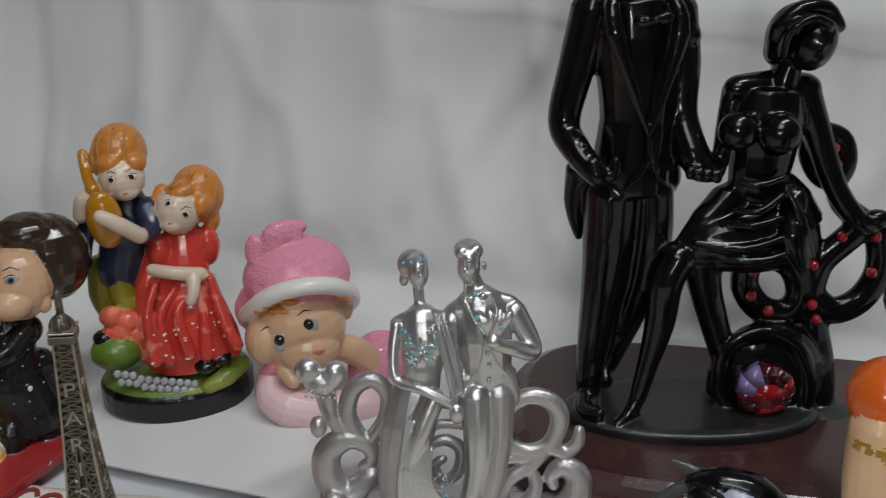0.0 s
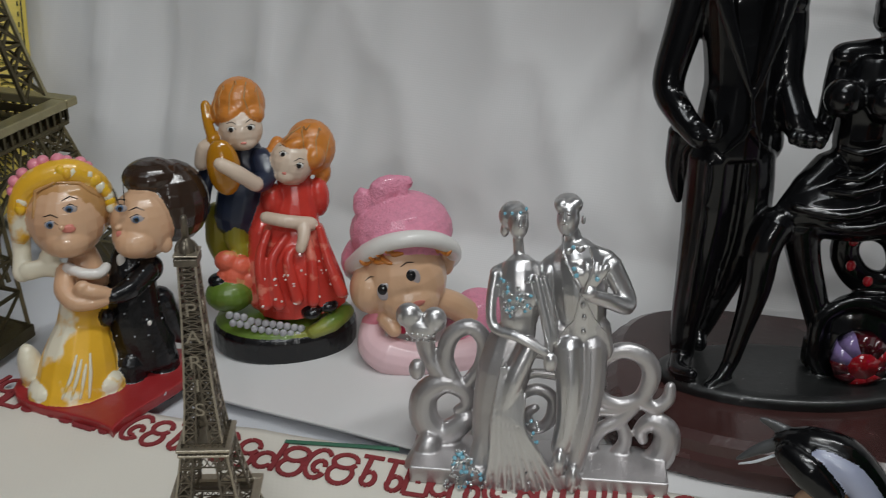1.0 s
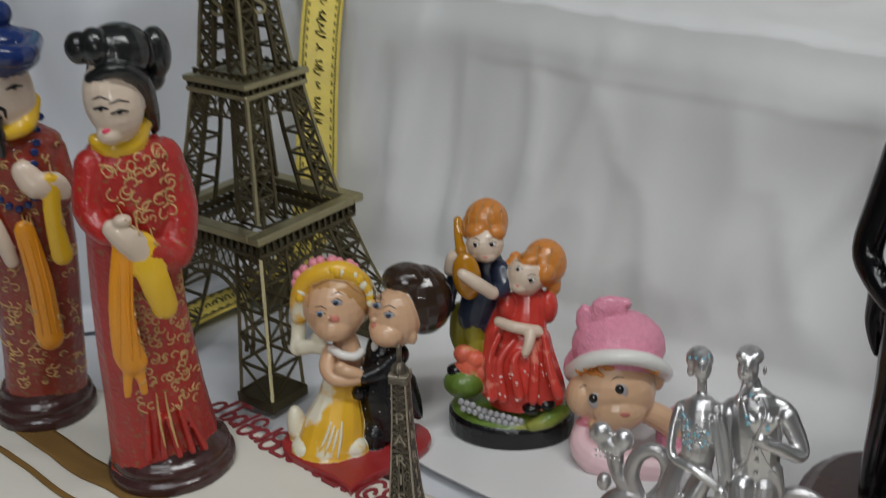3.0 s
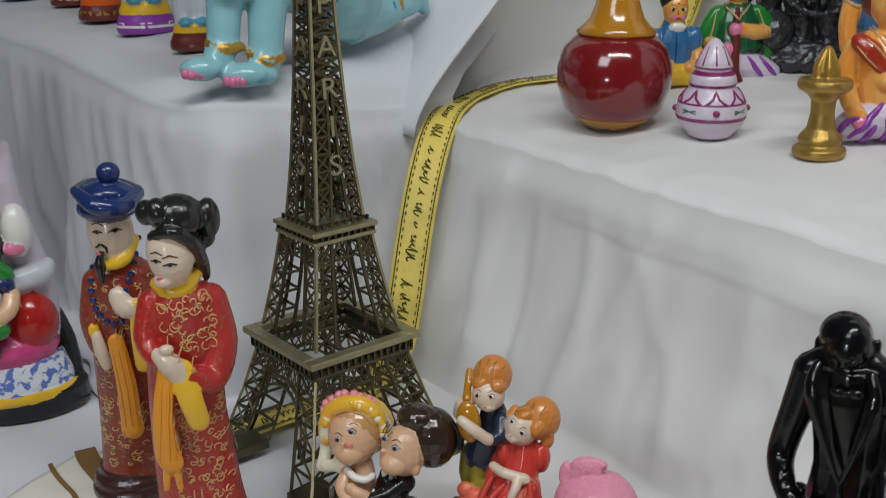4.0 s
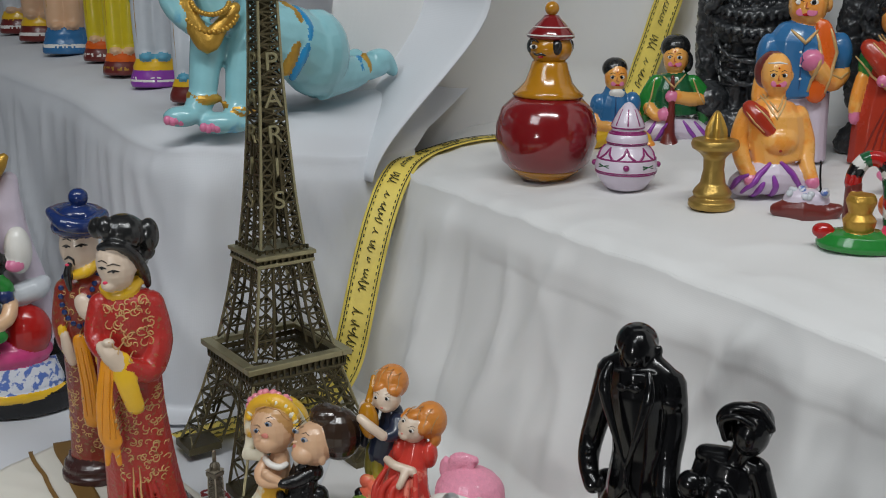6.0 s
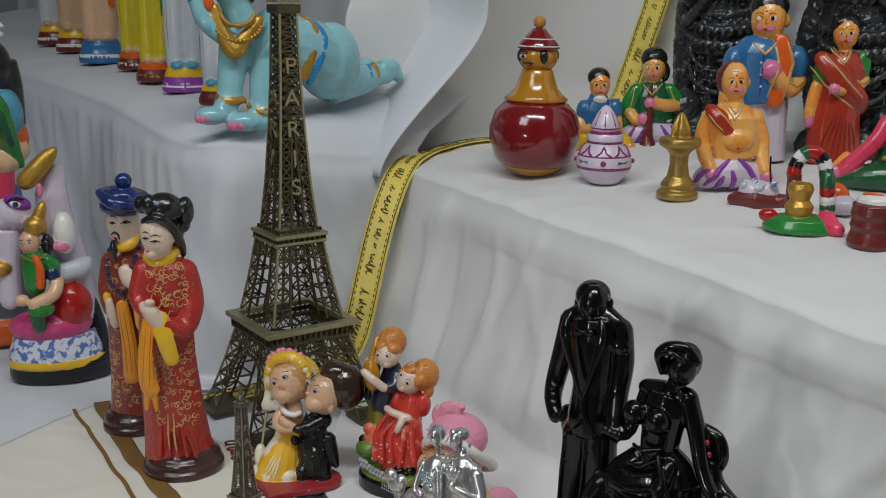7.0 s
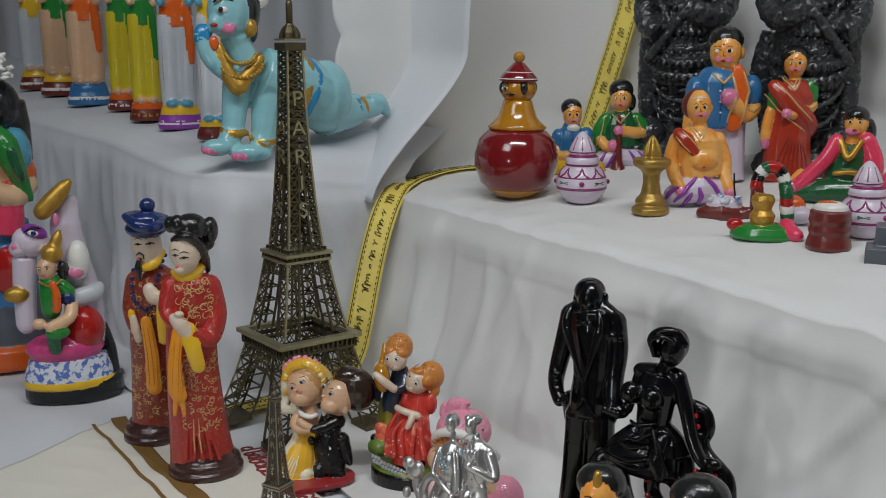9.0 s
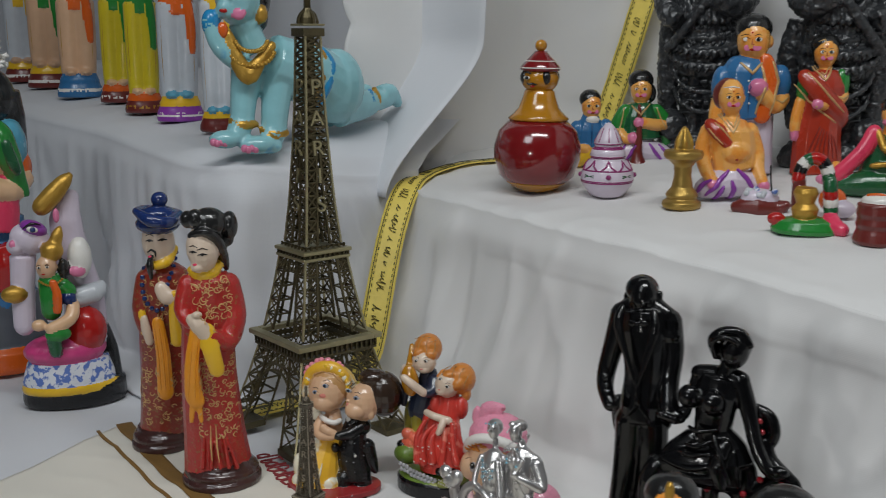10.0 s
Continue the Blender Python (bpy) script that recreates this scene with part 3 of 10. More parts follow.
class Fig:
    """A modelled figure. Drawn on a sketch grid: x to the right, v downwards from the top (or upwards with up=True), d away from the viewer."""

    def __init__(self, k, cx=0.0, by=0.0, kz=None, up=False, kx=None):
        self.kx = kx or k
        self.k, self.cx, self.by, self.kz, self.up = k, cx, by, kz or k, up
        self.body, self.detail, self.mats, self.fine = bmesh.new(), bmesh.new(), [], False

    def mi(self, m):
        if m not in self.mats:
            self.mats.append(m)
        return self.mats.index(m)

    def at(self, x, v, d):
        return Vector(((x - self.cx) * self.kx, d * self.k, (v - self.by if self.up else self.by - v) * self.kz))

    def target(self):
        return self.detail if self.fine else self.body

    def rings(self, m, rings, close=True):
        bm, mi = self.target(), self.mi(m)
        vs = [[bm.verts.new(p) for p in r] for r in rings]
        n = len(vs[0])
        for a, b in zip(vs, vs[1:]):
            for i in range(n):
                bm.faces.new((a[i], a[(i + 1) % n], b[(i + 1) % n], b[i])).material_index = mi
        if close:
            bm.faces.new(vs[0][::-1]).material_index = mi
            bm.faces.new(vs[-1]).material_index = mi

    def e(self, m, x, v, d, rx, rv, rd=None, roll=0.0, nod=0.0, n=18):
        c = self.at(x, v, d)
        rd = rd if rd else (rx + rv) / 2
        R = Euler((radians(nod), radians(roll), 0)).to_matrix()
        S = Vector((rx * self.kx, rd * self.k, rv * self.kz))
        h = n // 2 + 2
        rings = []
        for j in range(1, h):
            a = math.pi * j / h
            rings.append([c + R @ Vector((S.x * math.sin(a) * math.cos(2 * math.pi * i / n), S.y * math.sin(a) * math.sin(2 * math.pi * i / n), -S.z * math.cos(a))) for i in range(n)])
        self.rings(m, rings)

    def t(self, m, pts, flat=1.0, n=14, sub=4):
        """A tube with a radius at each point: (x, v, d, r)."""
        P = [(self.at(*p[:3]), p[3] * self.k) for p in pts]
        Q = []
        for i in range(len(P) - 1):
            p0, p1, p2, p3 = P[max(0, i - 1)], P[i], P[i + 1], P[min(len(P) - 1, i + 2)]
            for s in range(sub):
                t = s / sub
                q = 0.5 * ((2 * p1[0]) + (p2[0] - p0[0]) * t + (2 * p0[0] - 5 * p1[0] + 4 * p2[0] - p3[0]) * t * t + (3 * p1[0] - p0[0] - 3 * p2[0] + p3[0]) * t ** 3)
                Q.append((q, p1[1] + (p2[1] - p1[1]) * t))
        Q.append(P[-1])
        rings, side = [], None
        for i, (q, r) in enumerate(Q):
            w = (Q[min(i + 1, len(Q) - 1)][0] - Q[max(i - 1, 0)][0]).normalized()
            if side is None:
                ref = Vector((0, 1, 0)) if abs(w.y) < 0.8 else Vector((1, 0, 0))
                side = w.cross(ref).normalized()
            else:
                side = (side - w * side.dot(w)).normalized()
            up = side.cross(w)

            def ring(c, rr):
                o = []
                for a in range(n):
                    p = side * math.cos(2 * math.pi * a / n) * rr + up * math.sin(2 * math.pi * a / n) * rr
                    p.y *= flat
                    p.x *= self.kx / self.k
                    o.append(c + p)
                return o
            c = 0.12 if r > 0.0125 else 1.0
            if i == 0:
                rings += [ring(q - w * r * 0.85 * c, r * 0.4), ring(q - w * r * 0.5 * c, r * 0.8)]
            rings.append(ring(q, r))
            if i == len(Q) - 1:
                rings += [ring(q + w * r * 0.5 * c, r * 0.8), ring(q + w * r * 0.85 * c, r * 0.4)]
        self.rings(m, rings)

    def l(self, m, x, d, prof, sd=1.0, n=32, lean=0.0):
        """A turned shape round an upright axis: (radius, v)."""
        v0 = prof[0][1]
        self.rings(m, [[self.at(x + lean * (v0 - v), v, d) + Vector((r * self.k * math.cos(2 * math.pi * i / n), sd * r * self.k * math.sin(2 * math.pi * i / n), 0)) for i in range(n)] for r, v in (prof if self.up else prof)])

    def plate(self, m, outline, v0, v1):
        """A flat plate from an outline of (x, d), between two heights."""
        self.rings(m, [[self.at(x, v, d) for x, d in outline] for v in (v0, v1)])

    def block(self, m, x0, x1, v0, v1, d0, d1):
        self.plate(m, [(x0, d0), (x1, d0), (x1, d1), (x0, d1)], v0, v1)

    def build(self, name, m, voxel, label, category, smooth=4, group="", carve=0.0):
        if voxel:
            bmesh.ops.recalc_face_normals(self.body, faces=self.body.faces[:])
            tree = BVHTree.FromBMesh(self.body)
            self.body.faces.ensure_lookup_table()
            idx = [f.material_index for f in self.body.faces]
            me = bpy.data.meshes.new("raw")
            self.body.to_mesh(me)
            raw = bpy.data.objects.new("raw", me)
            scene.collection.objects.link(raw)
            r = raw.modifiers.new("fuse", "REMESH")
            r.mode, r.voxel_size, r.adaptivity = "VOXEL", voxel, 0.0
            if smooth:
                s = raw.modifiers.new("soft", "SMOOTH")
                s.iterations, s.factor = smooth, 0.5
            fused = bpy.data.meshes.new_from_object(raw.evaluated_get(bpy.context.evaluated_depsgraph_get()))
            bpy.data.objects.remove(raw)
            bm = bmesh.new()
            bm.from_mesh(fused)
            bpy.data.meshes.remove(fused)
            if carve:
                bm.normal_update()
                for v in bm.verts:
                    q = v.co * 115
                    v.co += v.normal * carve * (1.2 - 2.6 * abs(noise.noise(q)) + 0.8 * noise.noise(q * 2.7))
            if len(self.mats) > 1:
                for f in bm.faces:
                    hit = tree.find_nearest(f.calc_center_median())
                    f.material_index = idx[hit[2]] if hit[2] is not None else 0
        else:
            bm = self.body.copy()
            bmesh.ops.recalc_face_normals(bm, faces=bm.faces[:])
        extra = bpy.data.meshes.new("extra")
        bmesh.ops.recalc_face_normals(self.detail, faces=self.detail.faces[:])
        self.detail.to_mesh(extra)
        bm.from_mesh(extra)
        bpy.data.meshes.remove(extra)
        self.body.free()
        self.detail.free()
        ob = link_bm(name, bm, self.mats)
        ob.matrix_world = m
        return tagged(ob, label, category, group)

    def front(self, x, v):
        """How far the nearest surface lies at (x, v), seen from the front."""
        if not hasattr(self, "seen") or self.seen[0] != len(self.body.faces):
            self.seen = (len(self.body.faces), BVHTree.FromBMesh(self.body))
        p = self.at(x, v, 0)
        hit = self.seen[1].ray_cast(Vector((p.x, -0.5, p.z)), Vector((0, 1, 0)))
        return hit[0].y / self.k if hit[0] is not None else 0.0

    def dot(self, m, x, v, rx, rv, roll=0.0, up=0.0):
        """A flat spot of paint on the surface."""
        self.e(m, x, v, self.front(x, v) - up, rx, rv, 0.5, roll, n=12)

    def line(self, m, pts, r):
        """A painted or raised line that follows the surface."""
        q = []
        for (x0, v0), (x1, v1) in zip(pts, pts[1:]):
            for i in range(4):
                a = i / 4
                q.append((x0 + (x1 - x0) * a, v0 + (v1 - v0) * a))
        q.append(pts[-1])
        n = len(q) - 1
        self.t(m, [(x, v, self.front(x, v), r * (0.55 + 0.45 * math.sin(math.pi * i / n))) for i, (x, v) in enumerate(q)], n=6, sub=1)

    def curls(self, m, trunk, n, h0, h1, a0, a1, seed, size):
        """Small raised scrolls scattered over a trunk of (x, v, d, r), from h0 to h1 of its height and a0 to a1 across its front."""
        rg = random.Random(seed)
        for i in range(n):
            h, a = h0 + (h1 - h0) * rg.random(), a0 + (a1 - a0) * rg.random()
            v = trunk[0][1] + (trunk[-1][1] - trunk[0][1]) * h
            x = skin = 0.0
            for p, q in zip(trunk, trunk[1:]):
                if p[1] <= v <= q[1]:
                    s = (v - p[1]) / (q[1] - p[1])
                    rad = p[3] + (q[3] - p[3]) * s
                    x = p[0] + (q[0] - p[0]) * s + (2 * a - 1) * 0.92 * rad
                    skin = p[2] + (q[2] - p[2]) * s - 0.8 * rad * math.sqrt(max(0.0, 1 - (0.92 * (2 * a - 1)) ** 2))
            if self.front(x, v) < skin - 2.5:
                continue
            turn, t0, sz = rg.choice((-1, 1)), rg.uniform(0, 6.28), size * rg.uniform(0.6, 1.2)
            w = [(x + sz * (1 - 0.14 * j) * math.cos(t0 + turn * 0.8 * j), v + sz * (1 - 0.14 * j) * math.sin(t0 + turn * 0.8 * j)) for j in range(6)]
            self.t(m, [(px, pv, self.front(px, pv), 0.5) for px, pv in w], n=5, sub=2)

    def eyes(self, x, v, d, gap, r, white=None, brow=True, lips=None, tilt=0.0):
        """Painted face: two dark eyes, brows and lips."""
        self.fine = True
        for s in (-1, 1):
            ex, ev = x + s * gap, v + s * tilt
            if white:
                self.e(white, ex, ev, d, r * 1.7, r * 1.1, r * 0.5, n=10)
            self.e(BLACK, ex, ev, d - r * 0.3, r * 0.9, r, r * 0.5, n=10)
            if brow:
                q = 1.6 if not self.up else -1.6
                self.t(BLACK, [(ex - r * 1.7, ev - q * r, d, r * 0.28), (ex, ev - q * 1.5 * r, d - r * 0.2, r * 0.32), (ex + r * 1.7, ev - q * r, d, r * 0.25)], n=6, sub=2)
        if lips:
            q = 1 if not self.up else -1
            self.e(lips, x, v + q * gap * 1.75, d - r * 0.3, r * 1.6, r * 0.7, r * 0.7, n=10)
        self.fine = False


def paint(name, c, rough=0.28, var=0.10, **kw):
    return mat(name, c, rough, 0.0, var, kw.pop("scale", 70.0), kw.pop("bump", 0.12), kw.pop("fine", 350.0), coat=kw.pop("coat", 0.35), **kw)


BLACK = paint("black_paint", (0.005, 0.005, 0.006), 0.25, coat=0.15, bump=0.5, fine=250)
BLACK_RESIN = paint("black_glossy_resin", (0.003, 0.003, 0.0035), 0.19, 0.2, bump=0.05)
BLACK_RESIN.node_tree.nodes["Principled BSDF"].inputs["Specular IOR Level"].default_value = 0.28
DUSTY = paint("dusty_black_base", (0.008, 0.0085, 0.0085), 0.45, 0.4, spot=(0.12, 0.12, 0.12), spot_at=0.70, spot_scale=420)
# grey spots put the sheen of the carved stone into its colour
BLACK_STONE = paint("black_stone_painted_sheen", (0.026, 0.028, 0.031), 0.30, 0.4, bump=1.0, fine=220, spot=(0.10, 0.105, 0.11), spot_at=0.6, spot_scale=200)
SILVER = mat("satin_silver_paint", (0.55, 0.53, 0.53), 0.38, 0.85, 0.12, 60, 0.08, 700)
SILVER_SHINE = mat("polished_silver_paint", (0.64, 0.63, 0.63), 0.31, 0.9, 0.08, 60, 0.05, 700)
CRYSTAL = paint("blue_crystal", (0.22, 0.52, 0.66), 0.08, 0.3, coat=1.0)
GLITTER = mat("silver_glitter", (0.75, 0.78, 0.80), 0.2, 0.9, 0.3, 900, 1.0, 1500)
ROSEWOOD = paint("dark_brown_varnish", (0.055, 0.022, 0.020), 0.25, 0.25)
GEM_RED = paint("red_glass_gem", (0.30, 0.006, 0.012), 0.05, 0.5, scale=300, coat=1.0)
# facets of the red gem with shade and a violet reflection in their colour
GEM_SHADED = paint("shaded_red_glass_facet", (0.06, 0.004, 0.008), 0.05, 0.3, coat=1.0)
GEM_GLINT = paint("violet_glint_glass_facet", (0.22, 0.16, 0.34), 0.05, 0.2, coat=1.0)
SKIN = paint("doll_skin_paint", (0.66, 0.41, 0.25), 0.35)
SKIN_PALE = paint("pale_doll_skin_paint", (0.70, 0.56, 0.44), 0.35)
SKIN_ORANGE = paint("orange_doll_skin_paint", (0.86, 0.42, 0.10), 0.28, spot=(0.84, 0.32, 0.05), spot_at=0.52, spot_scale=45)
SKIN_LIGHT = paint("light_peach_skin_paint", (0.76, 0.48, 0.28), 0.3)
HAIR_ORANGE = paint("orange_hair_paint", (0.62, 0.22, 0.035), 0.35, bump=0.4)
HAIR_BROWN = paint("dark_brown_hair_paint", (0.035, 0.020, 0.013), 0.18)
HAIR_BLACK = paint("black_hair_paint", (0.012, 0.012, 0.012), 0.25, bump=0.3)
RED_DRESS = paint("pearly_red_paint", (0.58, 0.050, 0.035), 0.25, 0.35, spot=(0.72, 0.20, 0.14), spot_at=0.57, spot_scale=90)
NAVY = paint("navy_paint", (0.016, 0.024, 0.05), 0.3, 0.2)
OLIVE = paint("olive_paint", (0.27, 0.24, 0.02), 0.35)
GRASS = paint("mossy_green_paint", (0.12, 0.20, 0.025), 0.4, 0.4, spot=(0.28, 0.30, 0.05), spot_at=0.55)
GREY_BRICK = paint("silver_grey_brick_paint", (0.42, 0.42, 0.44), 0.35, 0.25)
GOLD_PAINT = mat("gold_paint", (0.52, 0.30, 0.05), 0.35, 0.6, 0.25, 150, 0.4, 500)
BRASS = mat("brass_paint", (0.42, 0.27, 0.07), 0.36, 0.75, 0.2, 100, 0.3, 500)
YELLOW = paint("warm_yellow_paint", (0.80, 0.48, 0.02), 0.3, 0.12)
YELLOW_WHITE = paint("yellow_washed_white", (0.80, 0.45, 0.03), 0.35, 0.2, spot=(0.80, 0.76, 0.60), spot_at=0.50, spot_scale=40)
WHITE_PAINT = paint("white_paint", (0.78, 0.76, 0.72), 0.35)
VEIL = paint("veil_white_yellow", (0.80, 0.76, 0.60), 0.4, 0.1, spot=(0.80, 0.52, 0.08), spot_at=0.55, spot_scale=60)
PINK = paint("pink_paint", (0.78, 0.26, 0.33), 0.45)
PINK_PALE = paint("pale_pink_paint", (0.80, 0.55, 0.58), 0.4)
HEART_RED = paint("matt_red_paint", (0.33, 0.022, 0.025), 0.4, 0.15)
ROBE = paint("red_robe_gold_rubbed", (0.42, 0.022, 0.018), 0.30, 0.3, spot=(0.30, 0.11, 0.035), spot_at=0.60, spot_scale=330, bump=0.9, fine=320)
ROBE2 = paint("brick_robe_gold_rubbed", (0.27, 0.030, 0.016), 0.32, 0.3, spot=(0.24, 0.11, 0.035), spot_at=0.57, spot_scale=330, bump=0.9, fine=320)
EYE_SHADE = paint("soft_grey_blue_eye_paint", (0.42, 0.38, 0.38), 0.35)
ORANGE_DEEP = paint("deep_orange_line_paint", (0.50, 0.10, 0.02), 0.35)
SHIRT_DARK = paint("dark_blue_seam_paint", (0.01, 0.06, 0.18), 0.35)
SARI_DARK = paint("dark_sari_fold_paint", (0.22, 0.015, 0.008), 0.35)
GOLD_RUB = mat("rubbed_gold_relief", (0.62, 0.40, 0.17), 0.34, 0.2, 0.3, 200, 0.4, 600)
HAIR_BLOND = paint("blond_brown_hair_paint", (0.50, 0.27, 0.10), 0.35, 0.25)
EYE_BLUE = paint("grey_blue_iris_paint", (0.10, 0.17, 0.28), 0.25)
LIP_PINK = paint("soft_coral_lip_paint", (0.66, 0.22, 0.17), 0.35)
RED_FLOWER = paint("coral_flower_paint", (0.70, 0.13, 0.07), 0.4, 0.4, spot=(0.75, 0.33, 0.14), spot_at=0.55, spot_scale=120, bump=1.0, fine=200)
PEARL = paint("pearl_white_flecks", (0.80, 0.66, 0.60), 0.25)
# darker silver for the eye spots of the silver couple
SILVER_DARK = mat("dark_silver_eye_spot", (0.25, 0.24, 0.24), 0.45, 0.8)
SASH = paint("orange_yellow_paint", (0.78, 0.30, 0.012), 0.32)
BLUE_DARK = paint("dark_blue_paint", (0.012, 0.03, 0.13), 0.2)
GREEN = paint("bright_green_paint", (0.02, 0.22, 0.035), 0.22)
GREEN_DARK = paint("deep_green_paint", (0.012, 0.10, 0.035), 0.25)
RED = paint("bright_red_paint", (0.42, 0.012, 0.010), 0.2)
MAROON = paint("maroon_lacquer", (0.20, 0.008, 0.010), 0.13, 0.08, coat=0.8, bump=0.03)
MUSTARD = paint("mustard_lacquer", (0.47, 0.20, 0.008), 0.16, 0.1, coat=0.7, bump=0.03)
BROWN_RED = paint("red_brown_paint", (0.15, 0.022, 0.018), 0.3, 0.2)
PURPLE = paint("purple_paint", (0.26, 0.045, 0.36), 0.3)
MAGENTA = paint("magenta_paint", (0.25, 0.015, 0.13), 0.3)
HOT_PINK = paint("hot_pink_paint", (0.75, 0.05, 0.12), 0.28)
ROUGE = paint("rose_paint", (0.72, 0.20, 0.36), 0.3)
LILAC_WHITE = paint("lilac_white_paint", (0.66, 0.58, 0.68), 0.3, 0.08)
SKY = paint("sky_blue_paint", (0.10, 0.36, 0.50), 0.25)
SHIRT_BLUE = paint("blue_shirt_paint", (0.035, 0.16, 0.36), 0.25)
TURQ = paint("turquoise_paint", (0.27, 0.55, 0.60), 0.22, 0.12, spot=(0.06, 0.33, 0.60), spot_at=0.63, spot_scale=18)
TURQ_BLUE = paint("bright_blue_shading_paint", (0.02, 0.25, 0.52), 0.25)
ORANGE = paint("orange_paint", (0.72, 0.12, 0.012), 0.25)
LEMON = paint("lemon_yellow_paint", (0.66, 0.52, 0.02), 0.3)
SARI_RED = paint("brick_red_sari_paint", (0.40, 0.035, 0.015), 0.25, 0.2)
GREY_PAINT = paint("slate_grey_paint", (0.09, 0.10, 0.12), 0.4, 0.2)
WATER_BLUE = paint("white_blue_wave_paint", (0.70, 0.72, 0.78), 0.35, 0.1, spot=(0.10, 0.18, 0.50), spot_at=0.50, spot_scale=150)
LOTUS_PINK = paint("pink_magenta_paint", (0.62, 0.06, 0.22), 0.3, 0.3)
PALE_GREY = paint("pale_grey_paint", (0.55, 0.58, 0.62), 0.3)


# ---- on the table ----
def silver_couple():
    f = Fig(0.001, up=True)
    f.block(SILVER, -52, 53, 0, 8, -13, 12)
    f.t(SILVER, [(-50.8, -2.99, -0.45, 6.3), (-45.8, 9.8, 1.48, 5.2)])
    f.t(SILVER, [(-30.3, 18.3, 8.7, 4.6), (-40.4, 10.7, 7.6, 6.2), (-48, 17, 8.5, 6.5), (-48.3, 27.9, 10.2, 5.9), (-40.2, 34.3, 11.1, 5.1), (-31.9, 31.2, 10.7, 4.1), (-30.2, 25.2, 9.8, 3.1), (-34.2, 22.1, 9.3, 2.32)], 0.8)
    f.t(SILVER, [(-36.9, 36.4, 11.5, 4.1), (-40.1, 45.3, 12.8, 3.8), (-37.5, 55.4, 14.3, 3.8), (-29.9, 59.5, 14.9, 3.7), (-24, 53.5, 14, 3.5), (-25, 42.9, 12.4, 3.3), (-30.2, 34.6, 11.2, 3.3)], 0.8)
    f.t(SILVER, [(-49, 57.3, 14.6, 5), (-47.2, 45.6, 12.8, 3.5), (-41.2, 37.1, 11.6, 4.1)], 0.8)
    f.t(SILVER, [(-12.5, 35.1, 11.3, 2.29), (-3.3, 40.7, 12.1, 2.28), (7.5, 40.1, 12, 2.28)], 0.8)
    f.t(SILVER, [(-11.5, 37.4, 11.6, 2.28), (-6.6, 48.6, 13.3, 2.26), (3, 48.6, 13.3, 2.01)], 0.8)
    f.t(SILVER, [(-11.4, 24, 9.6, 2.57), (-7.2, 31.3, 10.7, 2.55), (-0.2, 33.7, 11.1, 2.8), (5.6, 29.2, 10.4, 2.81), (4.2, 19.6, 8.9, 2.83), (-2.02, 15.9, 8.4, 2.58), (-5.1, 22.2, 9.3, 2.31), (-1.77, 25.4, 9.8, 2.05)], 0.8)
    f.t(SILVER, [(7.3, 26.8, 10, 2.3), (10, 32.6, 10.9, 2.29), (8.2, 40.2, 12, 2.28)], 0.8)
    f.t(SILVER, [(22.2, 38.3, 11.7, 3.3), (24, 47.2, 13.1, 3.5), (31.9, 52.9, 13.9, 3.8), (41.1, 50.6, 13.6, 4), (44.9, 43, 12.4, 4.1), (41.2, 32.5, 10.9, 3.6), (32.5, 29.1, 10.4, 3.3), (24.4, 32.1, 10.8, 3.3), (22.2, 38.3, 11.7, 3.3)], 0.8)
    f.t(SILVER, [(40.3, 31.9, 10.8, 3.3), (47.2, 28.8, 10.3, 3.3), (52.2, 32.7, 10.9, 3.1), (52.8, 38.5, 11.8, 2.3)], 0.8)
    f.t(SILVER, [(38.8, 29, 10.4, 3.3), (33.3, 22.3, 9.4, 3.3), (25.2, 16.8, 8.5, 3.4), (21.4, 8.8, 7.3, 3.6), (25.2, 1.26, 6.2, 4.2), (34.7, 1.52, 6.2, 4.2)], 0.8)
    f.t(SILVER, [(19.9, 26.1, 9.9, 2.56), (29.3, 26.2, 9.9, 2.82), (36.1, 28.6, 10.3, 2.82)], 0.8)
    f.t(SILVER, [(32.1, 3.8, 6.6, 4.2), (36.2, 12.6, 7.9, 3.1), (34.9, 19.1, 8.9, 2.58)], 0.8)
    f.t(SILVER, [(36.1, 0.11, 6, 4.7), (45.4, 1.72, 6.3, 6.3), (52.3, 8.6, 7.3, 6.3), (52.9, 18, 8.7, 5.7), (47.2, 22.4, 9.4, 4.6), (42.5, 18.5, 8.8, 3.4), (43.6, 13.8, 8.1, 2.34)], 0.8)
    f.e(SILVER_SHINE, -55, 65, 11.8, 5.5, 5.6, 4)
    f.e(SILVER_SHINE, -44.5, 63.8, 11.6, 5.2, 5.6, 4)
    f.e(SILVER_SHINE, -49.6, 59.5, 10.9, 7, 5.1, 3.7)
    f.e(SILVER, -50.8, 44, 4.6, 3.5, 4.7, 3.5)
    f.e(SILVER_SHINE, -11.7, 107.9, 12.2, 4, 6.4, 4.5)
    f.e(SILVER_SHINE, -14, 109, 17.4, 6, 6, 5.7)
    f.e(SILVER_SHINE, -17.3, 102.5, 17.4, 1.92, 2.89, 2.16)
    f.t(SILVER_SHINE, [(-11.9, 100.5, 15.1, 2.16), (-11.3, 94.3, 14.1, 2.17), (-10.8, 89.9, 13.5, 3.9)])
    f.t(SILVER_SHINE, [(-19.8, 85.9, 12.9, 3.1), (-10.7, 88.5, 13.3, 4.6), (-1.8, 87.6, 13.1, 3.1)], 0.8)
    f.t(SILVER_SHINE, [(-10.4, 87.4, 11.1, 8.2), (-9.9, 78.6, 7.8, 8.7), (-10.2, 66.3, 8, 7.3), (-12.1, 57.2, 6.6, 8.9)], 0.7)
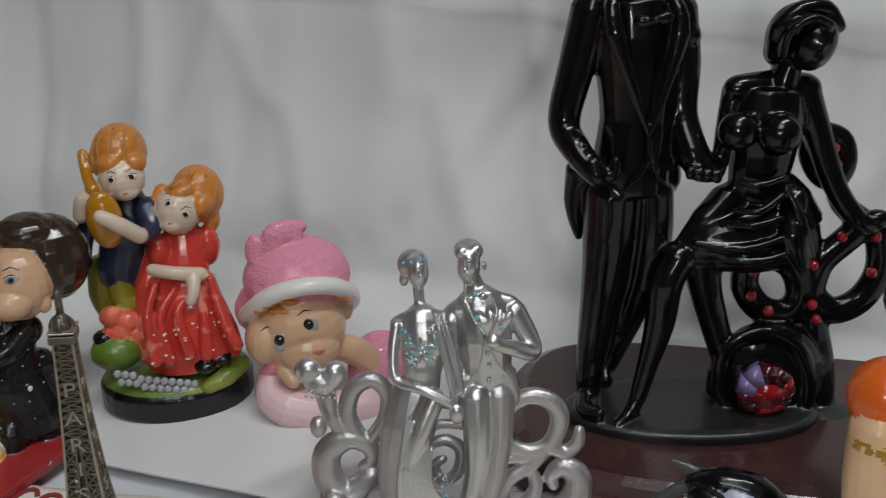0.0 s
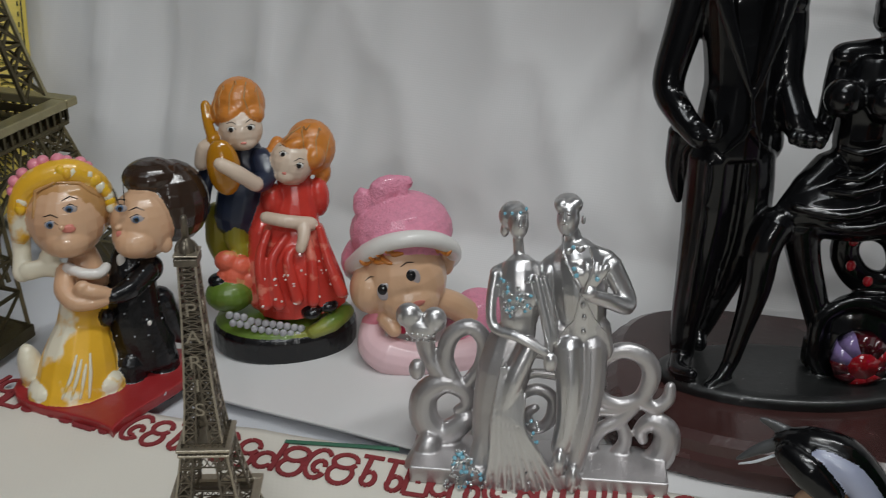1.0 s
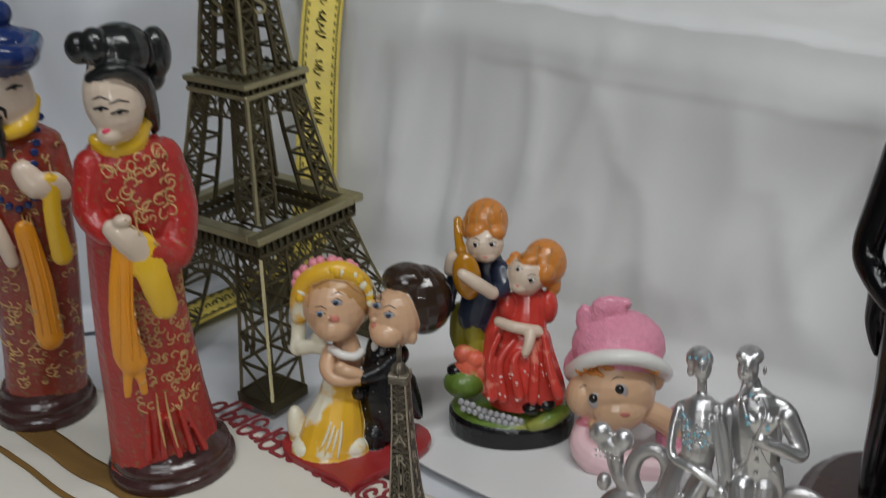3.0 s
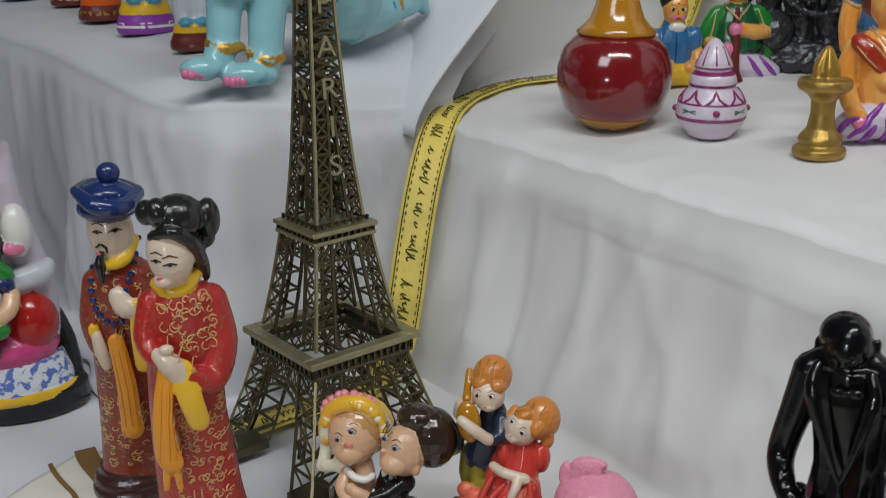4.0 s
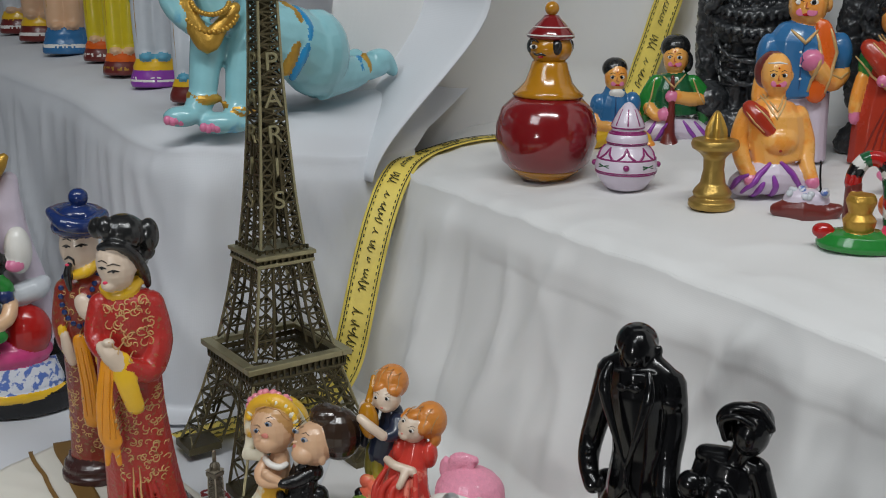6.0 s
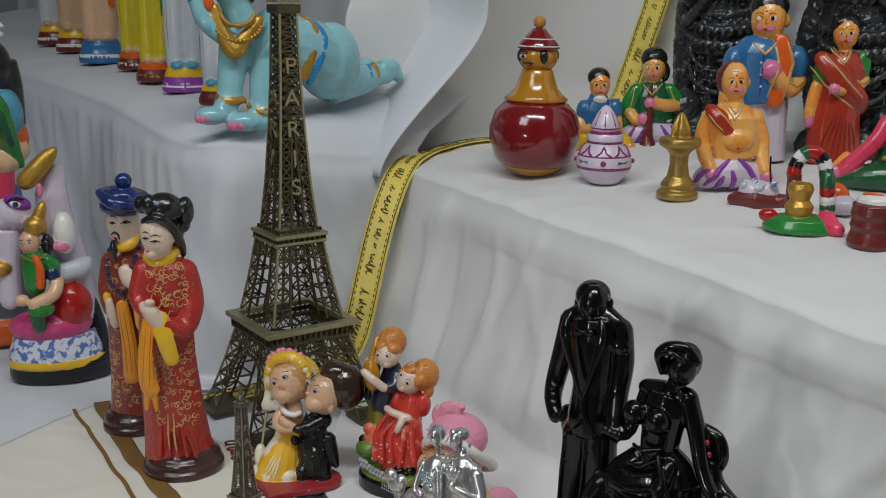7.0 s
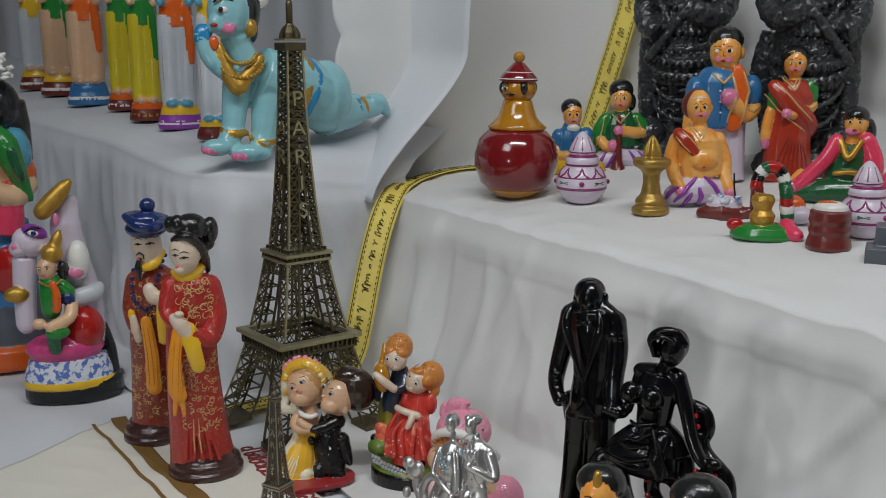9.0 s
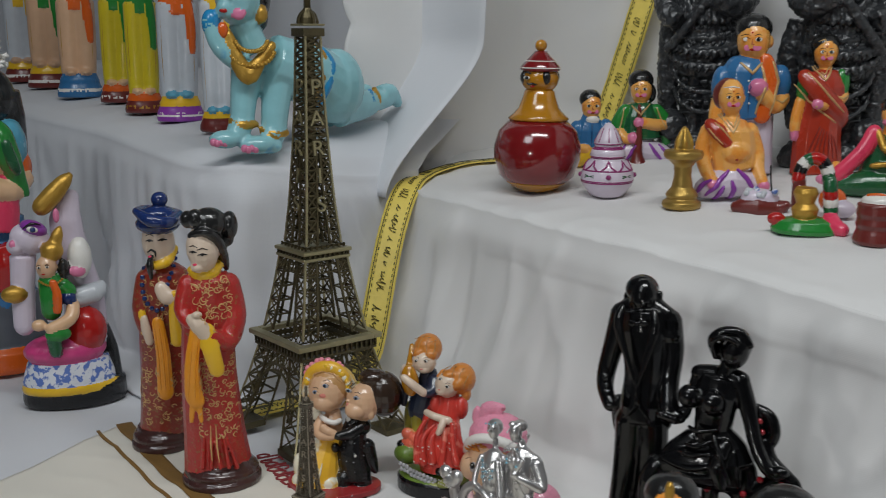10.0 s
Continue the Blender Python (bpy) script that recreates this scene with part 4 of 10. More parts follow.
    f.t(SILVER, [(-12.7, 58.4, 6.8, 9.8), (-15.5, 44.9, 2.73, 10.9), (-17.8, 29.4, -0.59, 9.5), (-16.3, 14.2, -3.9, 10.1), (-10.7, 1.55, -5.8, 14.1), (-6.1, -8.1, -7.2, 17.1)], 0.62)
    f.t(SILVER_SHINE, [(-5.4, 59.9, 0.99, 4.4), (-11.1, 46.8, -4, 4.6), (-15.7, 28.6, -7.7, 3.5), (-16.3, 9.9, -10.5, 2.77)])
    f.t(SILVER, [(-17.1, 43.2, 0.48, 4), (-21.7, 22.6, -4.6, 3.5), (-26.3, 0.82, -8.9, 4.6), (-28.2, -6.4, -10, 5.2)], 0.7)
    f.t(SILVER_SHINE, [(-15.5, 57.4, -4.4, 0.48), (-18.4, 35.1, -9.7, 0.98), (-18.8, 14, -12.9, 1.25), (-21.6, -6, -14.1, 1.53)])
    f.t(SILVER_SHINE, [(-14.1, 55.3, -4.7, 0.48), (-16.6, 34.4, -9.8, 0.98), (-16, 14.5, -12.8, 1.25), (-17, -4.6, -14.7, 1.53)])
    f.t(SILVER_SHINE, [(-12.7, 53.3, -5, 0.48), (-14.9, 33.6, -10, 0.98), (-13.1, 15, -12.8, 1.25), (-12.4, -3.3, -15.3, 1.52)])
    f.t(SILVER_SHINE, [(-11.4, 51.2, -5.3, 0.48), (-13.2, 32.8, -10.1, 0.98), (-10.3, 15.5, -12.7, 1.25), (-7.9, -1.95, -15.9, 1.52)])
    f.t(SILVER_SHINE, [(-10, 49.1, -5.6, 0.49), (-11.5, 32.1, -10.2, 0.98), (-7.5, 15.9, -12.6, 1.25), (-3.4, -1.15, -15.8, 1.52)])
    f.t(SILVER_SHINE, [(-8.6, 47, -6, 0.49), (-9.7, 31.3, -10.3, 0.98), (-4.7, 16.4, -12.5, 1.25), (1.05, -0.9, -14.9, 1.52)])
    f.t(SILVER_SHINE, [(-7.3, 44.9, -6.3, 0.49), (-8, 30.5, -10.4, 0.98), (-1.94, 16.9, -12.5, 1.24), (5.5, -0.65, -14.1, 1.52)])
    f.t(SILVER_SHINE, [(-5.9, 42.8, -6.6, 0.49), (-6.3, 29.7, -10.5, 0.98), (0.84, 17.3, -12.4, 1.24), (9.9, -0.4, -13.3, 1.52)])
    f.t(SILVER_SHINE, [(-20, 87.2, 9.1, 2.4), (-21.2, 77.4, 4.6, 2.16), (-19.6, 68.3, 0.25, 2.16), (-9.4, 66.7, -4, 2.15), (0.81, 61.7, -5.7, 1.91)])
    f.e(SILVER_SHINE, 3.1, 57.6, -6.4, 2.88, 4.4, 2.4)
    f.t(SILVER_SHINE, [(-4, 88.5, 5.3, 1.43), (-1.14, 77.1, 2.57, 1.91), (1.96, 65.7, -0.14, 2.17), (2.29, 58.8, -2.18, 1.45)], 0.6)
    f.t(SILVER_SHINE, [(-1.08, 88.8, 5.3, 1.19), (2.45, 77.6, 2.64, 1.67), (4.5, 63.6, -0.46, 1.45)], 0.6)
    f.e(SILVER_SHINE, 7.1, 110.9, 12.6, 4.5, 7.4, 5)
    f.e(SILVER_SHINE, 7, 114.5, 18.2, 5.7, 4.4, 5.5)
    f.e(SILVER_SHINE, 4.3, 116.6, 12.5, 2.82, 2.54, 2.82, roll=-20)
    f.e(SILVER_SHINE, 9.5, 116.7, 13.5, 3.1, 2.8, 2.83, roll=20)
    f.e(SILVER_SHINE, 13.3, 107.8, 19.2, 0.96, 2.09, 1.44)
    f.t(SILVER_SHINE, [(9.2, 103.4, 16.5, 3.1), (10.8, 97.3, 15.6, 3.6)])
    f.t(SILVER_SHINE, [(1.17, 89.4, 14.4, 4.1), (11.5, 94.5, 15.2, 5.3), (23, 92.9, 14.9, 4.6)], 0.8)
    f.t(SILVER_SHINE, [(11.8, 92.6, 13.9, 10.1), (13.7, 80.6, 10.1, 10.6), (14.7, 67.8, 9.2, 9.8), (15.5, 56.9, 8.5, 9.4)], 0.66)
    f.t(SILVER_SHINE, [(24.5, 91.6, 13.7, 4.8), (30.7, 81, 11.1, 4.1), (31.7, 76.9, 7.5, 3.6), (23.7, 82.2, 1.33, 3.1), (16.7, 85.6, -2.16, 2.35)])
    f.e(SILVER_SHINE, 16.3, 87, -2.95, 3.3, 2.62, 2.11)
    f.t(SILVER_SHINE, [(15.3, 88.3, -1.76, 1.41), (12.4, 94.5, -2.82, 1.86), (10.8, 96.8, -1.48, 1.4)], 0.5)
    f.t(SILVER_SHINE, [(15.9, 88.4, -1.74, 1.41), (15.3, 95.8, -2.63, 1.86), (14.5, 98.4, -1.24, 1.39)], 0.5)
    f.t(SILVER_SHINE, [(16.6, 88.5, -1.73, 1.41), (18.4, 95.2, -2.71, 1.86), (18.4, 98.9, -1.17, 1.39)], 0.5)
    f.t(SILVER_SHINE, [(17.2, 88.5, -1.72, 1.41), (21.3, 96.5, -2.52, 1.86), (22.3, 98.2, -1.27, 1.4)], 0.5)
    f.t(SILVER_SHINE, [(0.93, 87.9, 13.2, 3.9), (1.59, 74.1, 9.1, 3.2), (4.1, 61.5, 3.2, 2.43)])
    f.t(SILVER, [(7.7, 65.4, 6.8, 4.9), (6.5, 55.2, 5.3, 2.95), (6.5, 50.6, 4.6, 1.23)], 0.7)
    f.t(SILVER, [(21.6, 67.3, 7.1, 4.9), (24.9, 59, 5.8, 3.2), (26.3, 54.9, 5.2, 1.23)], 0.7)
    f.t(SILVER_SHINE, [(10.7, 58.8, 4.8, 6.4), (11.4, 45.3, -0.2, 5.7), (11.7, 30.5, -3.4, 5), (9, 17.5, -6.4, 4)])
    f.t(SILVER, [(19.4, 59, 6.8, 6.6), (19.7, 42.9, 1.43, 5.9), (17.8, 26.2, -4.1, 5), (15.4, 10.6, -7.4, 3.8)])
    f.e(SILVER_SHINE, 8.7, 13.4, -11, 3, 6.1, 4)
    f.e(SILVER_SHINE, 14.6, 7.1, -12.9, 2.77, 6.8, 4)
    f.fine = True
    f.line(SILVER_SHINE, [(5.5, 104.1), (5.9, 97.1), (13, 84.7)], 0.71)
    f.line(SILVER_SHINE, [(15.4, 105.2), (17.4, 99.4), (13.9, 84.8)], 0.71)
    f.line(SILVER_SHINE, [(13.5, 84.3), (11.6, 71.5), (6.8, 64.7)], 0.43)
    f.line(SILVER_SHINE, [(13.7, 84.3), (19.3, 72.5), (24.5, 65.9)], 0.43)
    f.line(SILVER_SHINE, [(10, 60.8), (10.9, 44.7), (9.9, 24)], 0.4)
    f.line(SILVER_SHINE, [(18.8, 61.5), (19.2, 42.8), (16.3, 16.6)], 0.4)
    f.dot(SILVER_SHINE, 13.6, 83.8, 0.94, 1.06, up=0.8)
    f.dot(SILVER_SHINE, 14.6, 78.7, 0.95, 1.07, up=0.8)
    f.dot(SILVER_SHINE, 15.4, 73.5, 0.95, 1.08, up=0.8)
    f.dot(SILVER_SHINE, 15.5, 67.1, 0.95, 1.09, up=0.8)
    f.e(SILVER_SHINE, 7.7, 101.6, 3.2, 1.87, 1.54, 1.17, n=8)
    f.e(SILVER_SHINE, 12.2, 102.6, 3.4, 1.87, 1.54, 1.17, n=8)
    f.dot(CRYSTAL, 9.7, 99.9, 0.93, 1.03, up=1)
    f.dot(CRYSTAL, 10, 97.1, 0.93, 1.03, up=1)
    f.dot(CRYSTAL, 11, 94.9, 0.94, 1.04, up=1)
    f.dot(CRYSTAL, 18.9, 93.9, 0.94, 1.04, up=1)
    f.t(SILVER_SHINE, [(-11.1, 112.5, 6.9, 0.35), (-10.9, 110.7, 3.6, 0.79)], n=8)
    f.line(SILVER_SHINE, [(-13.5, 112), (-11.8, 112.5)], 0.35)
    f.line(SILVER_SHINE, [(-8.6, 112.3), (-10.2, 112.6)], 0.35)
    f.line(SILVER_SHINE, [(-11.7, 107.7), (-10.6, 108), (-9.5, 108)], 0.35)
    f.dot(SILVER_DARK, -12.5, 111.2, 0.79, 0.41)
    f.dot(SILVER_DARK, -9.4, 111.5, 0.79, 0.41)
    f.t(SILVER_SHINE, [(5.4, 115.4, 7.3, 0.35), (5.5, 113.3, 4, 0.79)], n=8)
    f.line(SILVER_SHINE, [(2.83, 114.9), (4.8, 115.3)], 0.35)
    f.line(SILVER_SHINE, [(8.1, 115.2), (6.3, 115.5)], 0.35)
    f.line(SILVER_SHINE, [(5, 110.1), (6, 110.4), (7.1, 110.4)], 0.35)
    f.dot(SILVER_DARK, 3.9, 114, 0.79, 0.4)
    f.dot(SILVER_DARK, 7.2, 114.3, 0.79, 0.4)
    f.dot(CRYSTAL, -17.7, 86.3, 0.53, 0.56, up=0.984816)
    f.dot(GLITTER, -14.3, 73.7, 0.71, 0.71, up=0.588748)
    f.dot(GLITTER, -8.9, 82.6, 0.75, 0.72, up=0.514649)
    f.dot(GLITTER, -16.4, 82, 0.74, 0.91, up=0.628143)
    f.dot(CRYSTAL, -16.7, 86, 0.65, 0.85, up=0.869573)
    f.dot(GLITTER, -6.8, 82.4, 0.77, 0.76, up=0.623452)
    f.dot(GLITTER, -8.1, 80.3, 0.67, 0.9, up=0.676504)
    f.dot(GLITTER, -10.6, 84.1, 0.8, 0.57, up=0.654933)
    f.dot(CRYSTAL, -5.8, 81.8, 0.92, 0.73, up=0.938713)
    f.dot(GLITTER, -12.8, 74.9, 0.7, 0.6, up=0.887933)
    f.dot(GLITTER, -6, 77.9, 0.85, 0.89, up=0.840241)
    f.dot(GLITTER, -15.6, 78.3, 0.75, 0.54, up=0.486111)
    f.dot(CRYSTAL, -15.2, 74.9, 0.52, 0.59, up=0.928281)
    f.dot(GLITTER, -18.7, 84.2, 0.87, 0.59, up=0.906366)
    f.dot(GLITTER, -6.6, 77.6, 0.93, 0.85, up=0.879248)
    f.dot(GLITTER, -7, 87.9, 0.71, 0.9, up=0.464046)
    f.dot(CRYSTAL, -5.7, 76.5, 0.5, 0.71, up=0.738386)
    f.dot(GLITTER, -12.9, 74.3, 0.56, 0.67, up=0.769589)
    f.dot(GLITTER, -11.5, 75.7, 0.65, 0.75, up=0.610171)
    f.dot(GLITTER, -16.6, 80.5, 0.71, 1.05, up=0.647699)
    f.dot(CRYSTAL, -14, 75.5, 0.8, 0.94, up=0.804313)
    f.dot(GLITTER, -10.9, 79.6, 0.78, 1.01, up=0.489596)
    f.dot(GLITTER, -7.4, 86.9, 0.9, 0.8, up=0.665832)
    f.dot(GLITTER, -13.9, 75.9, 0.6, 0.64, up=0.75137)
    f.dot(CRYSTAL, -14.9, 82.4, 0.8, 1.04, up=0.577518)
    f.dot(GLITTER, -11.4, 76.5, 0.88, 0.85, up=0.560304)
    f.dot(GLITTER, -18.5, 83.6, 0.7, 0.73, up=0.503349)
    f.dot(GLITTER, -13.5, 81.9, 0.84, 0.61, up=0.994731)
    f.dot(CRYSTAL, -9.5, 80.4, 0.69, 0.98, up=0.892969)
    f.dot(GLITTER, -10.9, 79, 0.82, 0.99, up=0.640157)
    f.dot(GLITTER, -5.4, 76.8, 0.7, 0.66, up=0.540867)
    f.dot(GLITTER, -8.5, 76.7, 0.93, 0.99, up=0.545255)
    f.dot(CRYSTAL, -15, 84.4, 0.56, 0.9, up=0.915157)
    f.dot(GLITTER, -12.5, 73.2, 0.89, 0.71, up=0.653977)
    f.dot(GLITTER, -14.9, 75.6, 0.52, 0.99, up=0.575058)
    f.dot(GLITTER, -9.9, 82.4, 0.79, 0.53, up=0.600881)
    f.dot(CRYSTAL, -11.1, 80.9, 0.57, 0.84, up=0.973202)
    f.dot(GLITTER, -10.3, 81.8, 0.53, 0.68, up=0.79926)
    f.dot(GLITTER, -5.2, 86.9, 0.9, 0.58, up=0.964773)
    f.dot(GLITTER, -7.2, 82.4, 0.83, 0.69, up=0.805532)
    f.dot(CRYSTAL, -7, 77.9, 0.6, 0.94, up=0.976796)
    f.dot(GLITTER, -10.1, 77.2, 0.53, 0.8, up=0.611295)
    f.dot(GLITTER, -8.4, 76.7, 0.74, 0.63, up=0.787401)
    f.dot(GLITTER, -14.3, 77.3, 0.9, 0.89, up=0.473878)
    f.dot(CRYSTAL, -13.4, 72.5, 0.63, 0.93, up=0.75846)
    f.dot(GLITTER, -8.8, 79.3, 0.69, 0.7, up=0.505829)
    f.dot(GLITTER, -7.9, 87.3, 0.83, 0.81, up=0.843783)
    f.dot(GLITTER, -14.3, 81.8, 0.65, 1, up=0.425266)
    f.dot(CRYSTAL, -14, 79.4, 0.84, 0.72, up=0.599718)
    f.dot(GLITTER, -10.3, 81.5, 0.84, 0.72, up=0.90813)
    f.dot(GLITTER, -15.1, 85.7, 0.52, 0.59, up=0.86739)
    f.dot(GLITTER, -13.9, 75.8, 0.56, 0.76, up=0.84599)
    f.dot(CRYSTAL, -7.7, 75.2, 0.76, 0.62, up=0.639052)
    f.dot(GLITTER, -10.8, 84.9, 0.74, 0.64, up=0.55009)
    f.dot(GLITTER, -15.3, 74.7, 0.86, 1.02, up=0.969594)
    f.dot(GLITTER, -10.2, 81.9, 0.75, 0.87, up=0.986186)
    f.dot(CRYSTAL, -12.7, 76.6, 0.88, 0.8, up=0.760818)
    f.dot(GLITTER, -15.9, 75.6, 0.84, 0.89, up=0.695124)
    f.dot(GLITTER, -11.2, 79.5, 0.57, 0.82, up=0.422237)
    f.dot(GLITTER, -8.9, 80.2, 0.68, 0.83, up=0.975413)
    f.e(CRYSTAL, -35.1, 0.11, -15.4, 0.95, 0.82, 0.76, n=8)
    f.e(GLITTER, -32.3, 11.6, -15.1, 0.89, 1.34, 0.75, n=8)
    f.e(GLITTER, -26.7, 12.4, -13.7, 0.69, 1.29, 0.75, n=8)
    f.e(CRYSTAL, -23, 7.8, -14.4, 1, 0.99, 0.75, n=8)
    f.e(GLITTER, -20.6, 4.1, -14.7, 0.85, 1.26, 0.76, n=8)
    f.e(GLITTER, -34, 9, -15.6, 0.67, 0.9, 0.75, n=8)
    f.e(CRYSTAL, -30.6, 14.8, -13.4, 0.89, 1.02, 0.75, n=8)
    f.e(GLITTER, -31.7, 5.7, -15.2, 1.01, 1.03, 0.76, n=8)
    f.e(GLITTER, -28, 14.8, -13.3, 0.81, 0.99, 0.75, n=8)
    f.e(CRYSTAL, -28, 8.9, -15.2, 0.63, 0.9, 0.75, n=8)
    f.e(GLITTER, -34.5, 2.71, -15.7, 0.73, 0.92, 0.76, n=8)
    f.e(GLITTER, -31, 15.2, -14.4, 0.64, 0.83, 0.75, n=8)
    f.e(CRYSTAL, -30.5, 15.5, -14.6, 0.63, 1.03, 0.75, n=8)
    f.e(GLITTER, -27.5, 11.5, -15.2, 0.83, 1.01, 0.75, n=8)
    f.e(GLITTER, -29.4, 18.1, -13.8, 0.67, 1.04, 0.75, n=8)
    f.e(CRYSTAL, -29.8, 15.3, -14, 0.68, 0.79, 0.75, n=8)
    f.e(GLITTER, -32.2, 3.7, -14.9, 0.87, 1.37, 0.76, n=8)
    f.e(GLITTER, -32.1, 12.5, -14.6, 1.03, 1.15, 0.75, n=8)
    f.e(CRYSTAL, -33.7, 10.9, -14, 1.11, 1.13, 0.75, n=8)
    f.e(GLITTER, -32.4, 18.2, -14.1, 0.71, 0.78, 0.75, n=8)
    f.e(GLITTER, -30.4, 16.6, -12.7, 0.72, 1.35, 0.75, n=8)
    f.e(CRYSTAL, -25.9, 9.4, -13.8, 1.1, 0.79, 0.75, n=8)
    f.e(GLITTER, -29.2, 12, -13.3, 0.67, 0.95, 0.75, n=8)
    f.e(GLITTER, -35.3, 1.41, -16, 0.8, 1.22, 0.76, n=8)
    f.e(CRYSTAL, -34.4, -0.4, -15.6, 1.01, 1.32, 0.76, n=8)
    f.e(GLITTER, -23.6, 9.1, -14.9, 0.83, 0.91, 0.75, n=8)
    f.e(GLITTER, -28.6, 4, -15.9, 0.72, 1.23, 0.76, n=8)
    f.e(CRYSTAL, -26, 7.6, -15.1, 0.87, 0.87, 0.75, n=8)
    f.e(GLITTER, -36.3, 3.8, -15.5, 1.01, 1.21, 0.76, n=8)
    f.e(GLITTER, -32, 15.6, -13, 0.94, 1.3, 0.75, n=8)
    f.e(CRYSTAL, -29, 1.4, -15, 1, 1, 0.76, n=8)
    f.e(GLITTER, -33.9, 10.7, -14.6, 1.1, 0.83, 0.75, n=8)
    f.e(GLITTER, -34.3, 7.3, -15.7, 0.95, 0.93, 0.75, n=8)
    f.e(CRYSTAL, -32.3, 16.7, -13.2, 0.91, 0.77, 0.75, n=8)
    f.e(GLITTER, -26.9, 14.7, -14.4, 0.9, 1.02, 0.75, n=8)
    f.e(GLITTER, -26.6, 3.7, -14.9, 0.9, 0.9, 0.76, n=8)
    f.e(CRYSTAL, -33.1, 13.9, -13.3, 0.68, 0.78, 0.75, n=8)
    f.e(GLITTER, -34, -1.26, -15.4, 0.68, 1.09, 0.76, n=8)
    f.e(GLITTER, -28, 14.2, -13.6, 0.94, 1.23, 0.75, n=8)
    f.e(CRYSTAL, -31, 1.46, -15.6, 0.86, 0.86, 0.76, n=8)
    f.e(GLITTER, -26.4, 2.65, -15, 0.74, 1.12, 0.76, n=8)
    f.e(GLITTER, -26.8, 10.5, -15.3, 0.8, 1.07, 0.75, n=8)
    f.e(CRYSTAL, -30.7, 16.4, -13.1, 0.83, 1.15, 0.75, n=8)
    f.e(GLITTER, -33, 6.5, -15.3, 1.13, 0.99, 0.75, n=8)
    f.e(GLITTER, -34.1, 9.8, -15.1, 0.71, 1.35, 0.75, n=8)
    f.e(CRYSTAL, -22.5, 5.2, -14.3, 0.94, 1.36, 0.76, n=8)
    f.e(GLITTER, -30.3, 7.5, -14, 1.08, 1.37, 0.75, n=8)
    f.e(GLITTER, -26.2, 9.9, -14.7, 1.13, 1.34, 0.75, n=8)
    f.e(CRYSTAL, -26.5, 13.7, -14.6, 0.67, 1.21, 0.75, n=8)
    f.e(GLITTER, -29.9, 12.5, -13.8, 0.65, 1.22, 0.75, n=8)
    f.e(GLITTER, -30.6, 13.1, -14.3, 0.99, 1.22, 0.75, n=8)
    f.e(CRYSTAL, -33.3, 12.5, -14.5, 0.83, 0.81, 0.75, n=8)
    f.e(GLITTER, -29.1, 15.2, -13.3, 1.11, 1.36, 0.75, n=8)
    f.e(GLITTER, -30.4, 2.06, -16.4, 0.79, 1.08, 0.76, n=8)
    f.e(CRYSTAL, -28.7, 8.7, -15, 1.05, 0.95, 0.75, n=8)
    f.e(GLITTER, -25.1, 9.9, -13.9, 0.78, 0.92, 0.75, n=8)
    f.e(GLITTER, -37, 2.28, -16.4, 0.9, 1.12, 0.76, n=8)
    f.e(CRYSTAL, -33.2, 14.9, -14.4, 1.01, 1.05, 0.75, n=8)
    f.e(GLITTER, -21.7, 0.53, -15, 0.65, 0.91, 0.76, n=8)
    f.e(GLITTER, -31.3, 17.9, -13.6, 0.65, 1.09, 0.75, n=8)
    f.e(CRYSTAL, -31.6, 16.5, -14, 1.02, 1.01, 0.75, n=8)
    f.e(GLITTER, -33.7, 12.8, -14.2, 0.94, 1.18, 0.75, n=8)
    f.e(GLITTER, -21.7, 2.75, -16.1, 0.7, 1.26, 0.76, n=8)
    f.e(CRYSTAL, -28.2, 3.2, -14.9, 0.91, 0.96, 0.76, n=8)
    f.e(GLITTER, -33.4, 14.3, -13.6, 1.07, 1.32, 0.75, n=8)
    f.e(GLITTER, -27.6, 9.3, -13.8, 1.04, 1.15, 0.75, n=8)
    f.e(CRYSTAL, -29.4, 10.9, -15, 0.72, 1.19, 0.75, n=8)
    f.e(GLITTER, -26.6, 0.19, -16.2, 0.81, 1.08, 0.76, n=8)
    f.e(GLITTER, -29.2, 2.61, -14.7, 0.71, 0.98, 0.76, n=8)
    f.e(CRYSTAL, -30.4, 7.9, -14.1, 1.04, 1.35, 0.75, n=8)
    f.e(CRYSTAL, -3.1, 30.8, -8.2, 0.74, 0.88, 0.74, n=8)
    f.e(GLITTER, -2.87, 24.1, -9.8, 0.74, 0.9, 0.74, n=8)
    f.e(GLITTER, -1.01, 17.9, -11.1, 0.75, 0.91, 0.75, n=8)
    f.e(CRYSTAL, -2.17, 25.7, -9.1, 0.74, 0.89, 0.74, n=8)
    f.e(GLITTER, 0.45, 16.7, -10.2, 0.75, 0.91, 0.75, n=8)
    f.e(GLITTER, -4.8, 17, -11.1, 0.75, 0.91, 0.75, n=8)
    f.e(CRYSTAL, -3.6, 18.5, -10.6, 0.75, 0.91, 0.75, n=8)
    f.e(GLITTER, -4.2, 15.7, -9.8, 0.75, 0.92, 0.75, n=8)
    f.e(GLITTER, -4.7, 25.3, -9.6, 0.74, 0.89, 0.74, n=8)
    f.e(CRYSTAL, -6.4, 26.4, -8.1, 0.74, 0.89, 0.74, n=8)
    f.e(GLITTER, -6.8, 27.6, -9.5, 0.74, 0.89, 0.74, n=8)
    f.e(GLITTER, -6.3, 22.3, -9.2, 0.75, 0.9, 0.75, n=8)
    f.e(CRYSTAL, -0.5, 21.5, -9.1, 0.75, 0.9, 0.75, n=8)
    f.e(GLITTER, -7.3, 25.8, -8.2, 0.74, 0.89, 0.74, n=8)
